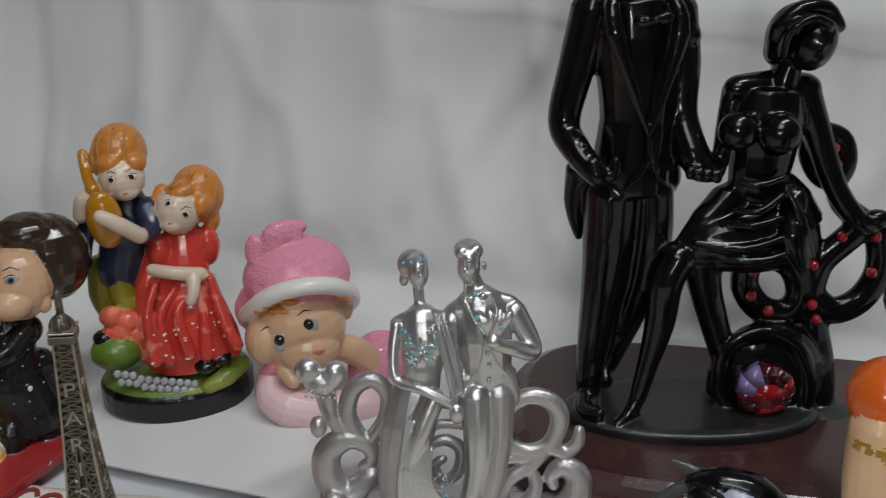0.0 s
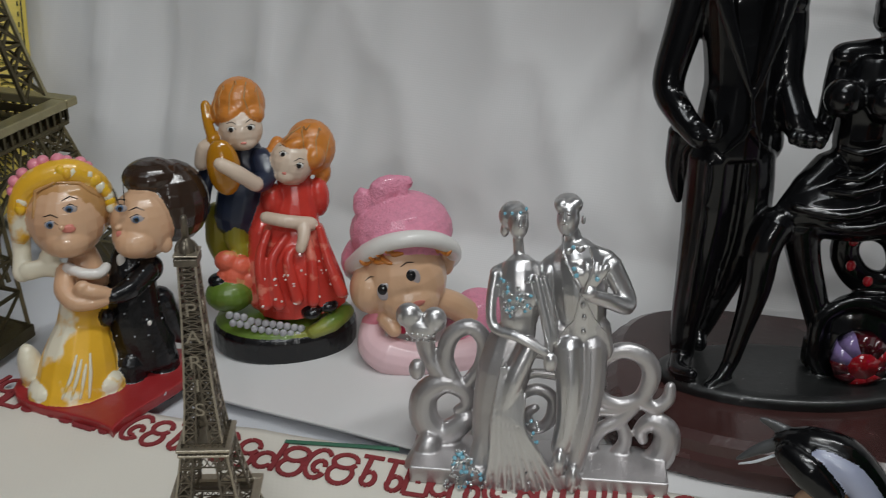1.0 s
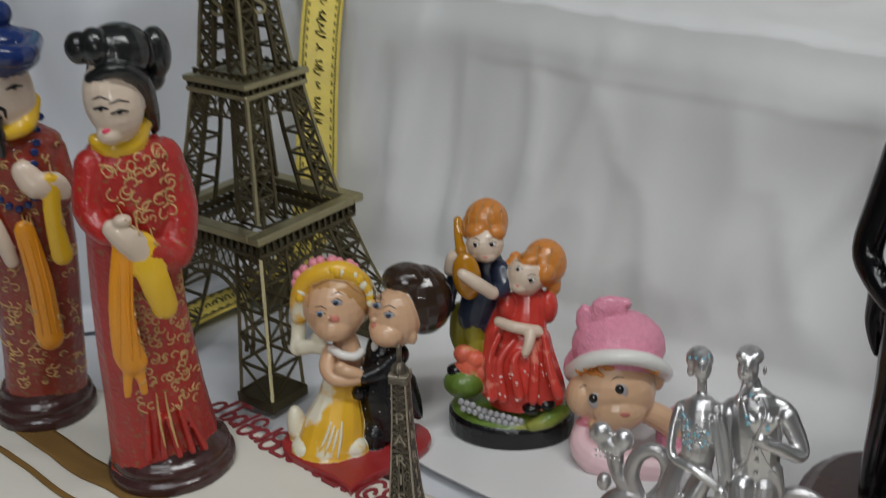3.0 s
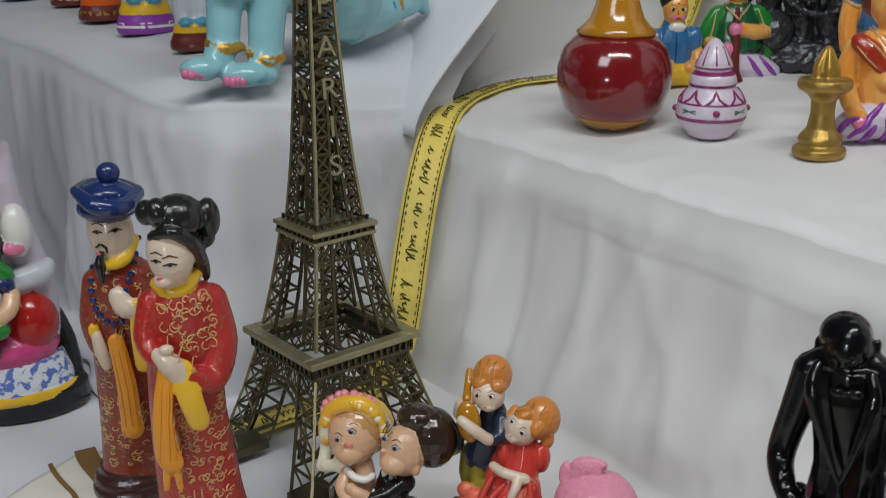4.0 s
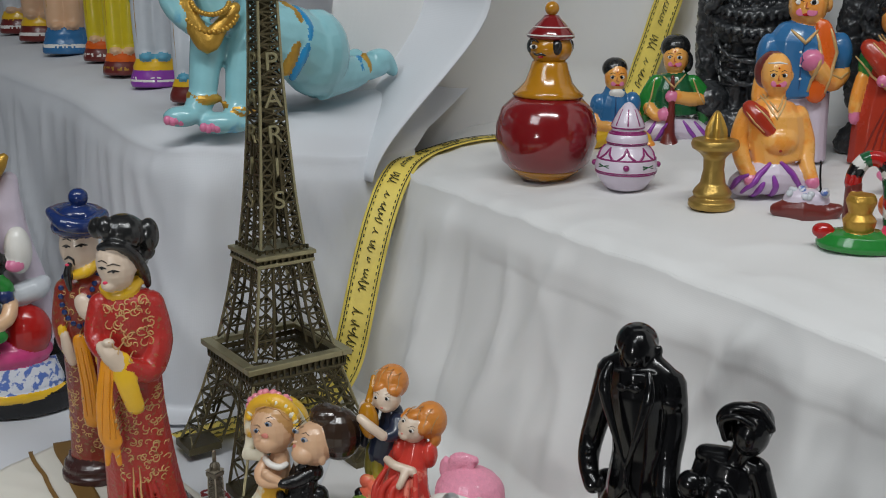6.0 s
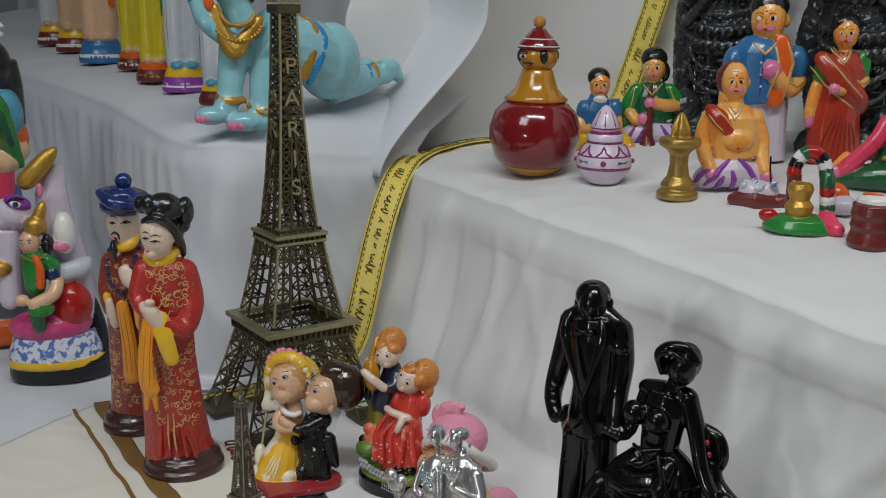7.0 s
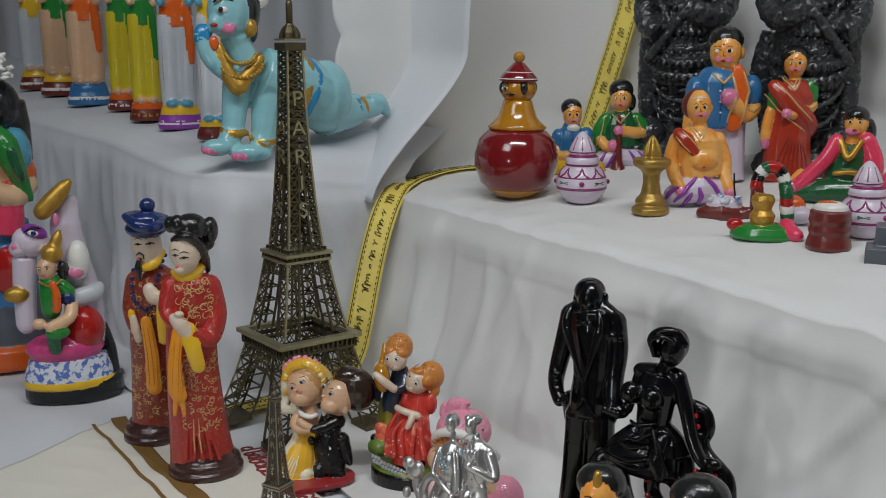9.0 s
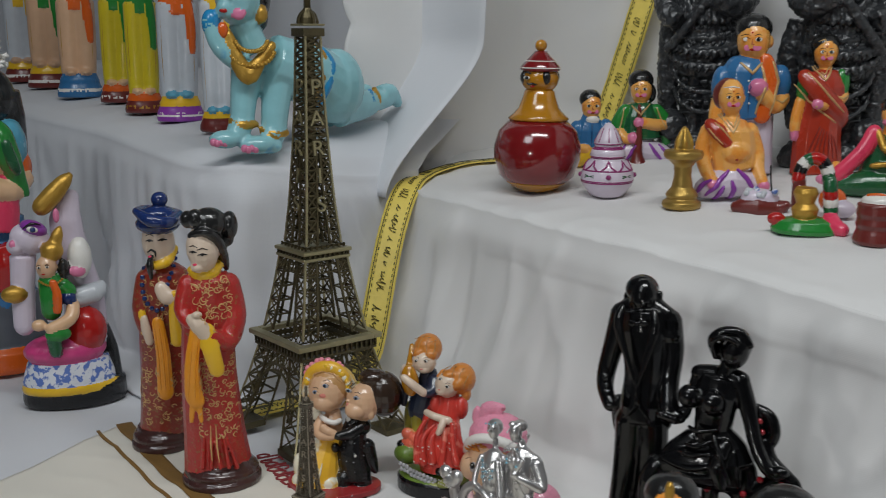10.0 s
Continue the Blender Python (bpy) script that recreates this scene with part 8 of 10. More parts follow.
def parrot_goddess():
    f = Fig(0.001, up=True)
    f.l(ORANGE, 0, 0, [(62, 0), (66, 6), (64, 24), (56, 30)], 0.7)
    f.l(GREY_PAINT, 0, 0, [(54, 28), (50, 60), (44, 90)], 0.7)
    f.t(SHIRT_BLUE, [(0, 60, 0, 44), (-4, 120, 0, 44), (-6, 180, 0, 40)], 0.75)
    f.t(RED, [(10, 100, -26, 20), (12, 130, -30, 22), (8, 150, -28, 18)], 0.8)
    f.t(HOT_PINK, [(6, 170, -24, 22), (10, 200, -26, 20), (4, 226, -24, 18)], 0.8)
    f.t(SKIN_LIGHT, [(-6, 230, 0, 34), (-8, 270, 0, 32), (-10, 285, 0, 16)], 0.8)
    f.e(SKY, 26, 262, 0, 18, 30, 24)
    f.e(ORANGE, 34, 236, 4, 14, 22, 18)
    f.t(SKIN_LIGHT, [(36, 225, 0, 14), (18, 212, -30, 14), (-14, 232, -40, 12), (-20, 250, -40, 10)])
    f.t(GREEN, [(8, 290, -30, 9), (14, 276, -34, 15), (22, 250, -32, 14), (32, 222, -28, 8), (38, 208, -26, 4)])
    f.t(GREEN_DARK, [(20, 268, -48, 5), (26, 246, -46, 6), (30, 236, -42, 4)], 0.6)
    f.e(SKIN_LIGHT, -12, 306, -4, 20, 26, 22)
    f.e(HAIR_BLACK, 10, 318, 10, 26, 32, 26)
    f.t(HAIR_BLACK, [(22, 320, 16, 20), (28, 290, 20, 18), (34, 262, 20, 12), (38, 240, 20, 6)])
    f.t(GOLD_PAINT, [(-14, 330, 0, 18), (-8, 346, 4, 14), (-4, 360, 6, 8)])
    f.e(YELLOW, -22, 262, -26, 12, 10, 10)
    f.fine = True
    rg = random.Random(5)
    for cx, cv in ((10, 372), (-14, 366), (18, 356), (-2, 384), (-30, 360)):
        for i in range(14):
            a, b = rg.uniform(0, 6.28), rg.uniform(-0.6, 1.0)
            f.e(WHITE_PAINT, cx + 9 * math.cos(a), cv + 8 * b, -20 + 9 * math.sin(a), 5.5, 2.6, 3.0, roll=rg.uniform(-60, 60), n=8)
    for i in range(16):
        f.e(PALE_GREY, -24 + 2.4 * i, 268 - 14 * math.sin(math.pi * i / 15), -32, 2, 2, n=6)
    f.fine = False
    f.eyes(-16, 310, -26, 8, 2.2, None, True, RED)
    f.build("goddess_doll_with_parrot", pose(-0.751, 0.401, 0.0, 0, 0, 62), 0.002, "tall painted goddess doll with a green parrot and white flowers", "doll", 2)


BIRD_BLUE = paint("bird_blue_grey", (0.36, 0.39, 0.52), 0.35)
BIRD_GREY = paint("bird_dark_grey", (0.05, 0.052, 0.055), 0.4)


def front_dolls():
    f = Fig(0.001, up=True)
    f.l(GREEN, 0, 0, [(26, 0), (28, 6), (24, 40), (20, 62), (21, 84)], 0.7)
    f.t(GREEN, [(0, 60, 0, 20), (0, 84, 0, 20), (0, 100, 0, 15)], 0.75)
    f.e(ORANGE, -17, 98, 0, 13, 13, 12)
    f.e(ORANGE, 17, 98, 0, 13, 13, 12)
    f.t(SKIN_LIGHT, [(-22, 90, -4, 9), (-24, 66, -8, 8.5), (-20, 50, -14, 8)])
    f.t(GOLD_PAINT, [(-28, 86, -6, 4), (-18, 84, -14, 5), (-12, 82, -12, 4)])
    f.t(ORANGE, [(-22, 50, -12, 9), (-18, 34, -14, 9)])
    f.t(GOLD_PAINT, [(-14, 96, -12, 4), (0, 78, -18, 5), (14, 96, -12, 4)])
    f.t(GOLD_PAINT, [(-16, 58, -14, 5), (0, 54, -18, 5), (16, 58, -14, 5)])
    f.t(SKIN_ORANGE, [(0, 100, 0, 8), (0, 112, 0, 8)])
    f.e(SKIN_ORANGE, 0, 120, -2, 12, 15, 13)
    f.e(HAIR_BLACK, 0, 127, 5, 16, 13, 15)
    f.e(HAIR_BLACK, 10, 112, 8, 10, 18, 10)
    f.fine = True
    f.e(GOLD_PAINT, 0, 133, -9, 3, 8, 3, n=8)
    f.e(SHIRT_BLUE, -14, 76, -14, 4, 10, 4, n=8)
    f.fine = False
    f.eyes(0, 122, -14, 4.5, 1.3, WHITE_PAINT, True, RED)
    f.build("orange_shouldered_doll", pose(0.160, 0.296, 0.003, 0, 0, 20), 0.0012, "painted doll with black hair, orange sleeves and green dress", "doll", 2)
    f = Fig(0.001, up=True)
    f.l(PURPLE, 0, 0, [(26, 0), (28, 6), (24, 44), (20, 80), (21, 96)], 0.7)
    f.t(SKIN_ORANGE, [(0, 90, 0, 18), (0, 112, 0, 8), (0, 120, 0, 8)], 0.8)
    f.e(SKIN_ORANGE, 0, 130, -2, 12, 15, 13)
    f.e(HAIR_BLACK, 0, 138, 5, 18, 14, 16)
    f.e(HAIR_BLACK, 8, 122, 8, 12, 18, 10)
    f.eyes(0, 131, -14, 4.5, 1.3, WHITE_PAINT, True, RED)
    f.build("purple_dressed_doll", pose(0.228, 0.292, 0.003, 0, 0, 20), 0.0013, "painted doll with black hair and a purple dress", "doll", 2)
    # bird on a peach-coloured ball
    f = Fig(0.00066, up=True)
    f.e(SKIN_LIGHT, 4, 18, 0, 22, 19, 20)
    f.t(BLACK_RESIN, [(-28, 60, 8, 5), (-14, 62, 6, 10), (6, 58, 4, 12), (22, 44, 0, 11), (32, 26, -4, 8)])
    f.t(BIRD_BLUE, [(-8, 60, -4, 6), (8, 54, -8, 8), (20, 42, -10, 8), (28, 30, -11, 6)], 0.7)
    f.t(BLACK_RESIN, [(-24, 58, -2, 8), (-12, 52, -9, 10), (0, 42, -13, 8), (6, 32, -14, 4)], 0.7)
    f.t(BLACK_RESIN, [(28, 30, -6, 8), (33, 20, -9, 7), (35, 13, -12, 3)])
    f.t(BIRD_GREY, [(-24, 60, 8, 5), (-38, 54, 6, 4), (-50, 46, 4, 1.5)], 0.6)
    f.t(BIRD_GREY, [(-24, 64, 10, 5), (-34, 68, 12, 3), (-40, 70, 12, 1.5)], 0.6)
    f.fine = True
    f.e(WHITE_PAINT, 33, 24, -16, 2, 2, 1.2, n=8)
    f.t(PALE_GREY, [(-28, 55, 2, 1), (-40, 49, 0, 1), (-49, 45, 1, 0.6)], n=6)
    for x in (-6, 4):
        for a in (-4, 0, 4):
            f.t(HAIR_BROWN, [(x, 36, -12, 1.6), (x + a, 31, -17, 1.5), (x + a * 1.6, 25, -19, 0.8)], n=6, sub=2)
    f.fine = False
    f.build("bird_figurine", pose(0.112, 0.314, 0.003, 0, 0, -8), 0.0007, "black and lilac bird figurine perched on a peach ball", "figurine", 2)


# ---- on the left step ----
def crawling_baby():
    f = Fig(0.000280, 450, 635, 0.000290)
    D = lambda x: 0.74 * (x - 450)
    T = TURQ
    f.t(T, [(480, 300, 40, 110), (560, 330, D(560), 118), (660, 360, D(660), 125), (760, 430, D(760), 120)], 0.95)
    f.e(T, 740, 400, D(740), 130, 150, 120)
    f.t(T, [(760, 480, D(760), 90), (860, 480, D(860), 66), (930, 470, D(930), 46), (990, 460, D(990), 40)])
    f.t(T, [(960, 450, D(960), 46), (1000, 440, D(1000), 40), (1040, 485, D(1040), 22)])
    f.t(T, [(720, 500, D(720) + 150, 80), (850, 470, D(850) + 130, 56), (900, 440, D(900) + 120, 40)])
    f.t(T, [(400, 330, 20, 66), (380, 430, 0, 52), (370, 510, -20, 46), (350, 560, -40, 44)])
    f.e(T, 305, 575, -70, 62, 34, 40)
    f.t(T, [(520, 330, 40, 66), (500, 450, 10, 56), (490, 540, -10, 50), (480, 580, -30, 46)])
    f.e(T, 425, 598, -60, 72, 36, 44)
    f.e(T, 470, 605, -40, 50, 30, 40)
    f.t(T, [(430, 260, 20, 60), (400, 190, 10, 54), (390, 160, 5, 60)])
    f.e(T, 370, 70, -10, 84, 104, 88)
    f.e(T, 330, 110, -60, 40, 40, 36)
    f.e(HAIR_BLACK, 430, 60, 30, 66, 110, 70)
    f.e(HAIR_BLACK, 450, 140, 30, 34, 50, 34)
    f.t(T, [(410, 330, -30, 40), (300, 250, -60, 32), (265, 150, -50, 30)])
    f.e(TURQ_BLUE, 270, 160, -50, 36, 50, 34)
    f.t(GOLD_PAINT, [(340, -10, -40, 40), (400, -40, 0, 46), (470, -10, 40, 40), (480, 10, 60, 34)])
    f.e(WHITE_PAINT, 495, 0, 40, 40, 60, 34)
    f.e(RED, 480, -30, 10, 14, 14, 14)
    for x, v, d in ((375, 520, -20), (490, 555, -12)):
        f.t(GOLD_PAINT, [(x - 46, v - 8, d - 14, 14), (x, v + 6, d - 44, 16), (x + 46, v + 4, d - 10, 14)])
    f.t(GOLD_PAINT, [(640, 235, D(640) - 40, 14), (690, 290, D(690) - 105, 18), (670, 380, D(670) - 125, 20), (640, 450, D(640) - 100, 16)])
    f.t(TURQ_BLUE, [(680, 250, D(680) - 70, 14), (722, 310, D(722) - 118, 18), (700, 400, D(700) - 128, 18), (664, 470, D(664) - 95, 14)])
    f.t(GOLD_PAINT, [(925, 420, D(925) - 20, 12), (938, 460, D(938) - 48, 14), (932, 505, D(932) - 30, 12)])
    f.t(TURQ_BLUE, [(902, 425, D(902) - 20, 10), (908, 465, D(908) - 56, 14), (902, 510, D(902) - 30, 10)])
    f.e(GOLD_PAINT, 455, 130, -20, 26, 34, 26)
    f.t(GOLD_PAINT, [(330, 200, -60, 20), (360, 290, -70, 30), (400, 350, -75, 34), (440, 300, -65, 26), (490, 240, -40, 20)], 0.7)
    f.e(ROUGE, 372, 130, -84, 26, 22, 14)
    f.fine = True
    for k, (r, v0) in enumerate(((60, 215), (84, 250))):
        for i in range(16):
            a = math.pi * (0.08 + 0.84 * i / 15)
            f.e(GOLD_PAINT, 415 - r * math.cos(a), v0 + (r * 0.75) * math.sin(a), -74 - 14 * math.sin(a), 9, 9, 9, n=8)
    f.e(WHITE_PAINT, 352, 62, -94, 22, 13, 8, n=10)
    f.e(BLACK, 345, 62, -100, 10, 12, 7, n=10)
    f.t(BLACK, [(318, 34, -84, 3), (350, 18, -92, 6), (392, 30, -86, 3)], n=6)
    f.e(RED, 318, 118, -92, 16, 8, 8, n=8)
    f.t(YELLOW, [(330, 0, -80, 8), (336, 24, -92, 9)], n=6, sub=2)
    f.e(ORANGE, 312, 185, -70, 20, 30, 16, n=10)
    for x0, v0, d0 in ((262, 580, -86), (375, 605, -84)):
        for i in range(4):
            f.e(ROUGE, x0 + i * 14, v0 + 2 + (i % 2) * 4, d0 - 14 + i * 2, 14, 16, 14, n=8)
    f.fine = False
    f.build("crawling_baby_god_figure", pose(-0.452, 0.552, 0.262, 0, 0, 49), 0.0019, "turquoise crawling baby deity figure with gold ornaments", "doll", 2)


def standing_god(x, y, z, w, legs, wrap, top, base, rim, stripe, label, skin, h=0.30):
    """A tall clay doll on a stepped base; legs in a wrapped cloth, arms bent, crowned head."""
    f = Fig(0.01 * w, up=True)
    H = h / w / 0.01
    f.l(base, 0, 0, [(58, 0), (60, 4), (56, 26), (50, 40)], 0.7)
    f.l(stripe, 0, 0, [(57.6, 14), (59.5, 18), (57.4, 22)], 0.7)
    f.l(rim, 0, 0, [(50, 38), (52, 44), (44, 60), (30, 64)], 0.7)
    for s in (-1, 1):
        f.e(skin, s * 18, 66, -18, 16, 9, 26)
        f.t(legs, [(s * 20, 66, 0, 25), (s * 21, 0.28 * H, 0, 28), (s * 19, 0.5 * H, 0, 31)], 0.9)
    f.t(wrap, [(0, 0.46 * H, 0, 42), (0, 0.56 * H, 0, 42), (0, 0.60 * H, 0, 34)], 0.7)
    f.t(wrap, [(26, 0.54 * H, -26, 10), (34, 0.42 * H, -26, 12), (36, 0.30 * H, -22, 8)], 0.7)
    f.t(skin, [(0, 0.58 * H, 0, 32), (0, 0.68 * H, 0, 38), (0, 0.76 * H, 0, 36), (0, 0.80 * H, 0, 14)], 0.7)
    f.t(top, [(-28, 0.76 * H, -18, 10), (0, 0.66 * H, -30, 11), (28, 0.58 * H, -20, 10)])
    for s in (-1, 1):
        f.t(skin, [(s * 40, 0.75 * H, 0, 14), (s * 50, 0.64 * H, -4, 12), (s * 36, 0.56 * H, -32, 11)])
    f.e(skin, 0, 0.86 * H, -4, 22, 28, 24)
    f.e(HAIR_BLACK, 0, 0.885 * H, 8, 25, 26, 24)
    f.t(GOLD_PAINT, [(0, 0.92 * H, 0, 24), (0, 0.97 * H, 0, 16), (0, 1.0 * H, 0, 6)])
    f.fine = True
    for s in (-1, 1):
        f.t(GOLD_PAINT, [(s * 34, 72, -16, 1.6), (s * 38, 0.28 * H, -18, 1.6), (s * 36, 0.5 * H, -20, 1.6)], n=6)
    f.fine = False
    f.eyes(0, 0.865 * H, -26, 8, 2.2, WHITE_PAINT, True, RED)
    f.build("standing_god_doll", pose(x, y, z, 0, 0, 52), 0.0026, label, "doll", 2, "standing dolls on the step")


# ---- on the right step ----
def S(y):
    return on_step(y) + 0.0015


def lacquer_doll():
    f = Fig(0.00164, up=True)
    f.l(MAROON, 0, 0, [(12, 0), (15, 1.5), (25, 10), (29, 22), (29, 30), (26, 40), (18, 48)], n=48)
    f.l(MUSTARD, 0, 0, [(14, 0.4), (18.8, 4.4), (20.6, 6.2), (18, 6.6)], n=48)
    f.l(MUSTARD, 0, 0, [(19.5, 47), (20.4, 48.2), (17, 51), (13.5, 55), (11, 62), (10, 66), (9, 67)], n=48)
    f.e(MUSTARD, 0, 74, 0, 12.5, 10, 12.5, n=28)
    f.l(MAROON, 0, 0, [(11, 78.5), (13.4, 80), (13.2, 81.6), (9.5, 86), (5.5, 90), (4, 92)], n=40)
    f.e(MUSTARD, 0, 95.6, 0, 4, 4, 4)
    f.fine = True
    for r, z in ((13.3, 81.2), (9.9, 85.6)):
        for i in range(30):
            a, b = 2 * math.pi * i / 30, 2 * math.pi * (i + 1) / 30
            f.t(WHITE_PAINT, [(r * math.cos(a), z, r * math.sin(a), 0.4), (r * math.cos(b), z, r * math.sin(b), 0.4)], n=6, sub=1)
    for a in (20, 110, 200, 290):
        c, s = math.cos(radians(a)), math.sin(radians(a))
        f.e(HAIR_BLACK, 10.6 * c, 75, 10.6 * s, 3.2, 4.6, 3.2, n=10)
    for s in (-1, 1):
        f.e(WHITE_PAINT, s * 4 - 5, 75, -10.6, 2.2, 1.3, 0.9, n=10)
        f.e(BLACK, s * 4 - 5, 75, -11.2, 1.2, 1.2, 0.7, n=10)
        f.t(BLACK, [(s * 4 - 7.4, 77.6, -10, 0.4), (s * 4 - 5, 78.6, -10.4, 0.6), (s * 4 - 2.6, 77.6, -10.8, 0.4)], n=6)
        f.t(BLACK, [(-5, 71.4, -11.4, 0.7), (-5 + s * 2.4, 70.8, -11.2, 0.6), (-5 + s * 4, 71.8, -10.6, 0.3)], n=6)
    f.e(RED, -5, 69.6, -10.8, 1.6, 0.8, 0.6, n=8)
    f.fine = False
    f.build("lacquered_wooden_doll", pose(-0.228, 0.747, S(0.747), 0, 1, 35), None, "round maroon and mustard lacquered wooden doll with a knobbed hat", "doll", 0)


def painted_pot(x, y, h, yaw):
    f = Fig(h / 100, up=True)
    prof = [(16, 0), (22, 2), (33, 16), (36, 27), (34, 36), (27, 48), (22, 53), (24, 57), (22, 64), (17, 68), (19, 73), (16, 80), (11, 90), (5, 98), (1, 100)]
    f.l(LILAC_WHITE, 0, 0, prof, n=40)

    def rad(z):
        for (r0, z0), (r1, z1) in zip(prof, prof[1:]):
            if z <= z1:
                return r0 + (r1 - r0) * (z - z0) / max(1e-6, z1 - z0)
        return 1
    f.fine = True
    for z in (21, 23, 37, 53, 55, 65, 67, 72):
        f.l(MAGENTA, 0, 0, [(rad(z) - 1.2, z - 1.5), (rad(z) + 0.6, z - 0.5), (rad(z) + 0.6, z + 0.5), (rad(z) - 1.2, z + 1.5)], n=40)
    for i in range(8):
        a = 2 * math.pi * i / 8
        q = [(rad(z) * math.cos(a + da), z, rad(z) * math.sin(a + da), 1.4) for z, da in ((38, -0.3), (43, -0.1), (50, 0.0), (43, 0.1), (38, 0.3))]
        f.t(MAGENTA, q, n=6, sub=2)
        r = rad(30) + 0.2
        if i % 2 == 0:
            f.e(MAGENTA, r * math.cos(a), 30, r * math.sin(a), 3.6, 3.6, 3.6, n=10)
        else:
            for dz in (-1.5, 1.5):
                f.t(GREEN_DARK, [(r * math.cos(a - 0.22), 30 + dz, r * math.sin(a - 0.22), 0.9), (r * math.cos(a + 0.2), 30 - dz, r * math.sin(a + 0.2), 0.6)], n=6, sub=2)
        f.t(MAGENTA, [(rad(75) * math.cos(a), 75, rad(75) * math.sin(a), 0.9), (rad(92) * math.cos(a), 92, rad(92) * math.sin(a), 0.8)], n=6, sub=2)
    f.fine = False
    f.build("painted_clay_pot", pose(x, y, S(y), 0, 0, yaw), None, "white clay pot with magenta and green painted bands and pointed lid", "pot", 0, "painted clay pots")


def brass_lamp():
    f = Fig(0.00081, up=True)
    f.l(BRASS, 0, 0, [(22, 0), (24, 3), (23.5, 8), (18, 12), (20, 16), (18, 20), (13, 26), (10.5, 40), (11, 52), (15, 57), (23, 62), (24.5, 66), (23, 71), (17, 72)], n=36)
    f.l(BRASS, 0, 0, [(10, 70), (11, 76), (8, 86), (4, 96), (1, 101)], n=16)
    for i in range(6):
        a = 2 * math.pi * i / 6
        f.t(GOLD_PAINT, [(9 * math.cos(a), 72, 9 * math.sin(a), 3.5), (9 * math.cos(a), 82, 9 * math.sin(a), 3), (3 * math.cos(a), 98, 3 * math.sin(a), 1)], n=8)
    f.build("brass_oil_lamp", pose(-0.050, 0.739, S(0.739), 0, 0, 0), 0.0009, "small gold-painted clay oil lamp with a flame tip", "lamp", 1)


def hair_and_face(f, x, z, d, r, skin, hair=True):
    f.e(skin, x, z, d, r * 0.86, r * 1.1, r * 0.9)
    f.e(ROUGE, x - r * 0.2, z - r * 0.6, d - r * 0.45, r * 0.6, r * 0.35, r * 0.4)
    if hair:
        f.e(HAIR_BLACK, x, z + r * 0.52, d + r * 0.14, r * 0.96, r * 0.78, r * 0.98)
    f.eyes(x - r * 0.1, z + r * 0.15, d - r * 0.84, r * 0.34, r * 0.10, WHITE_PAINT, True, RED)


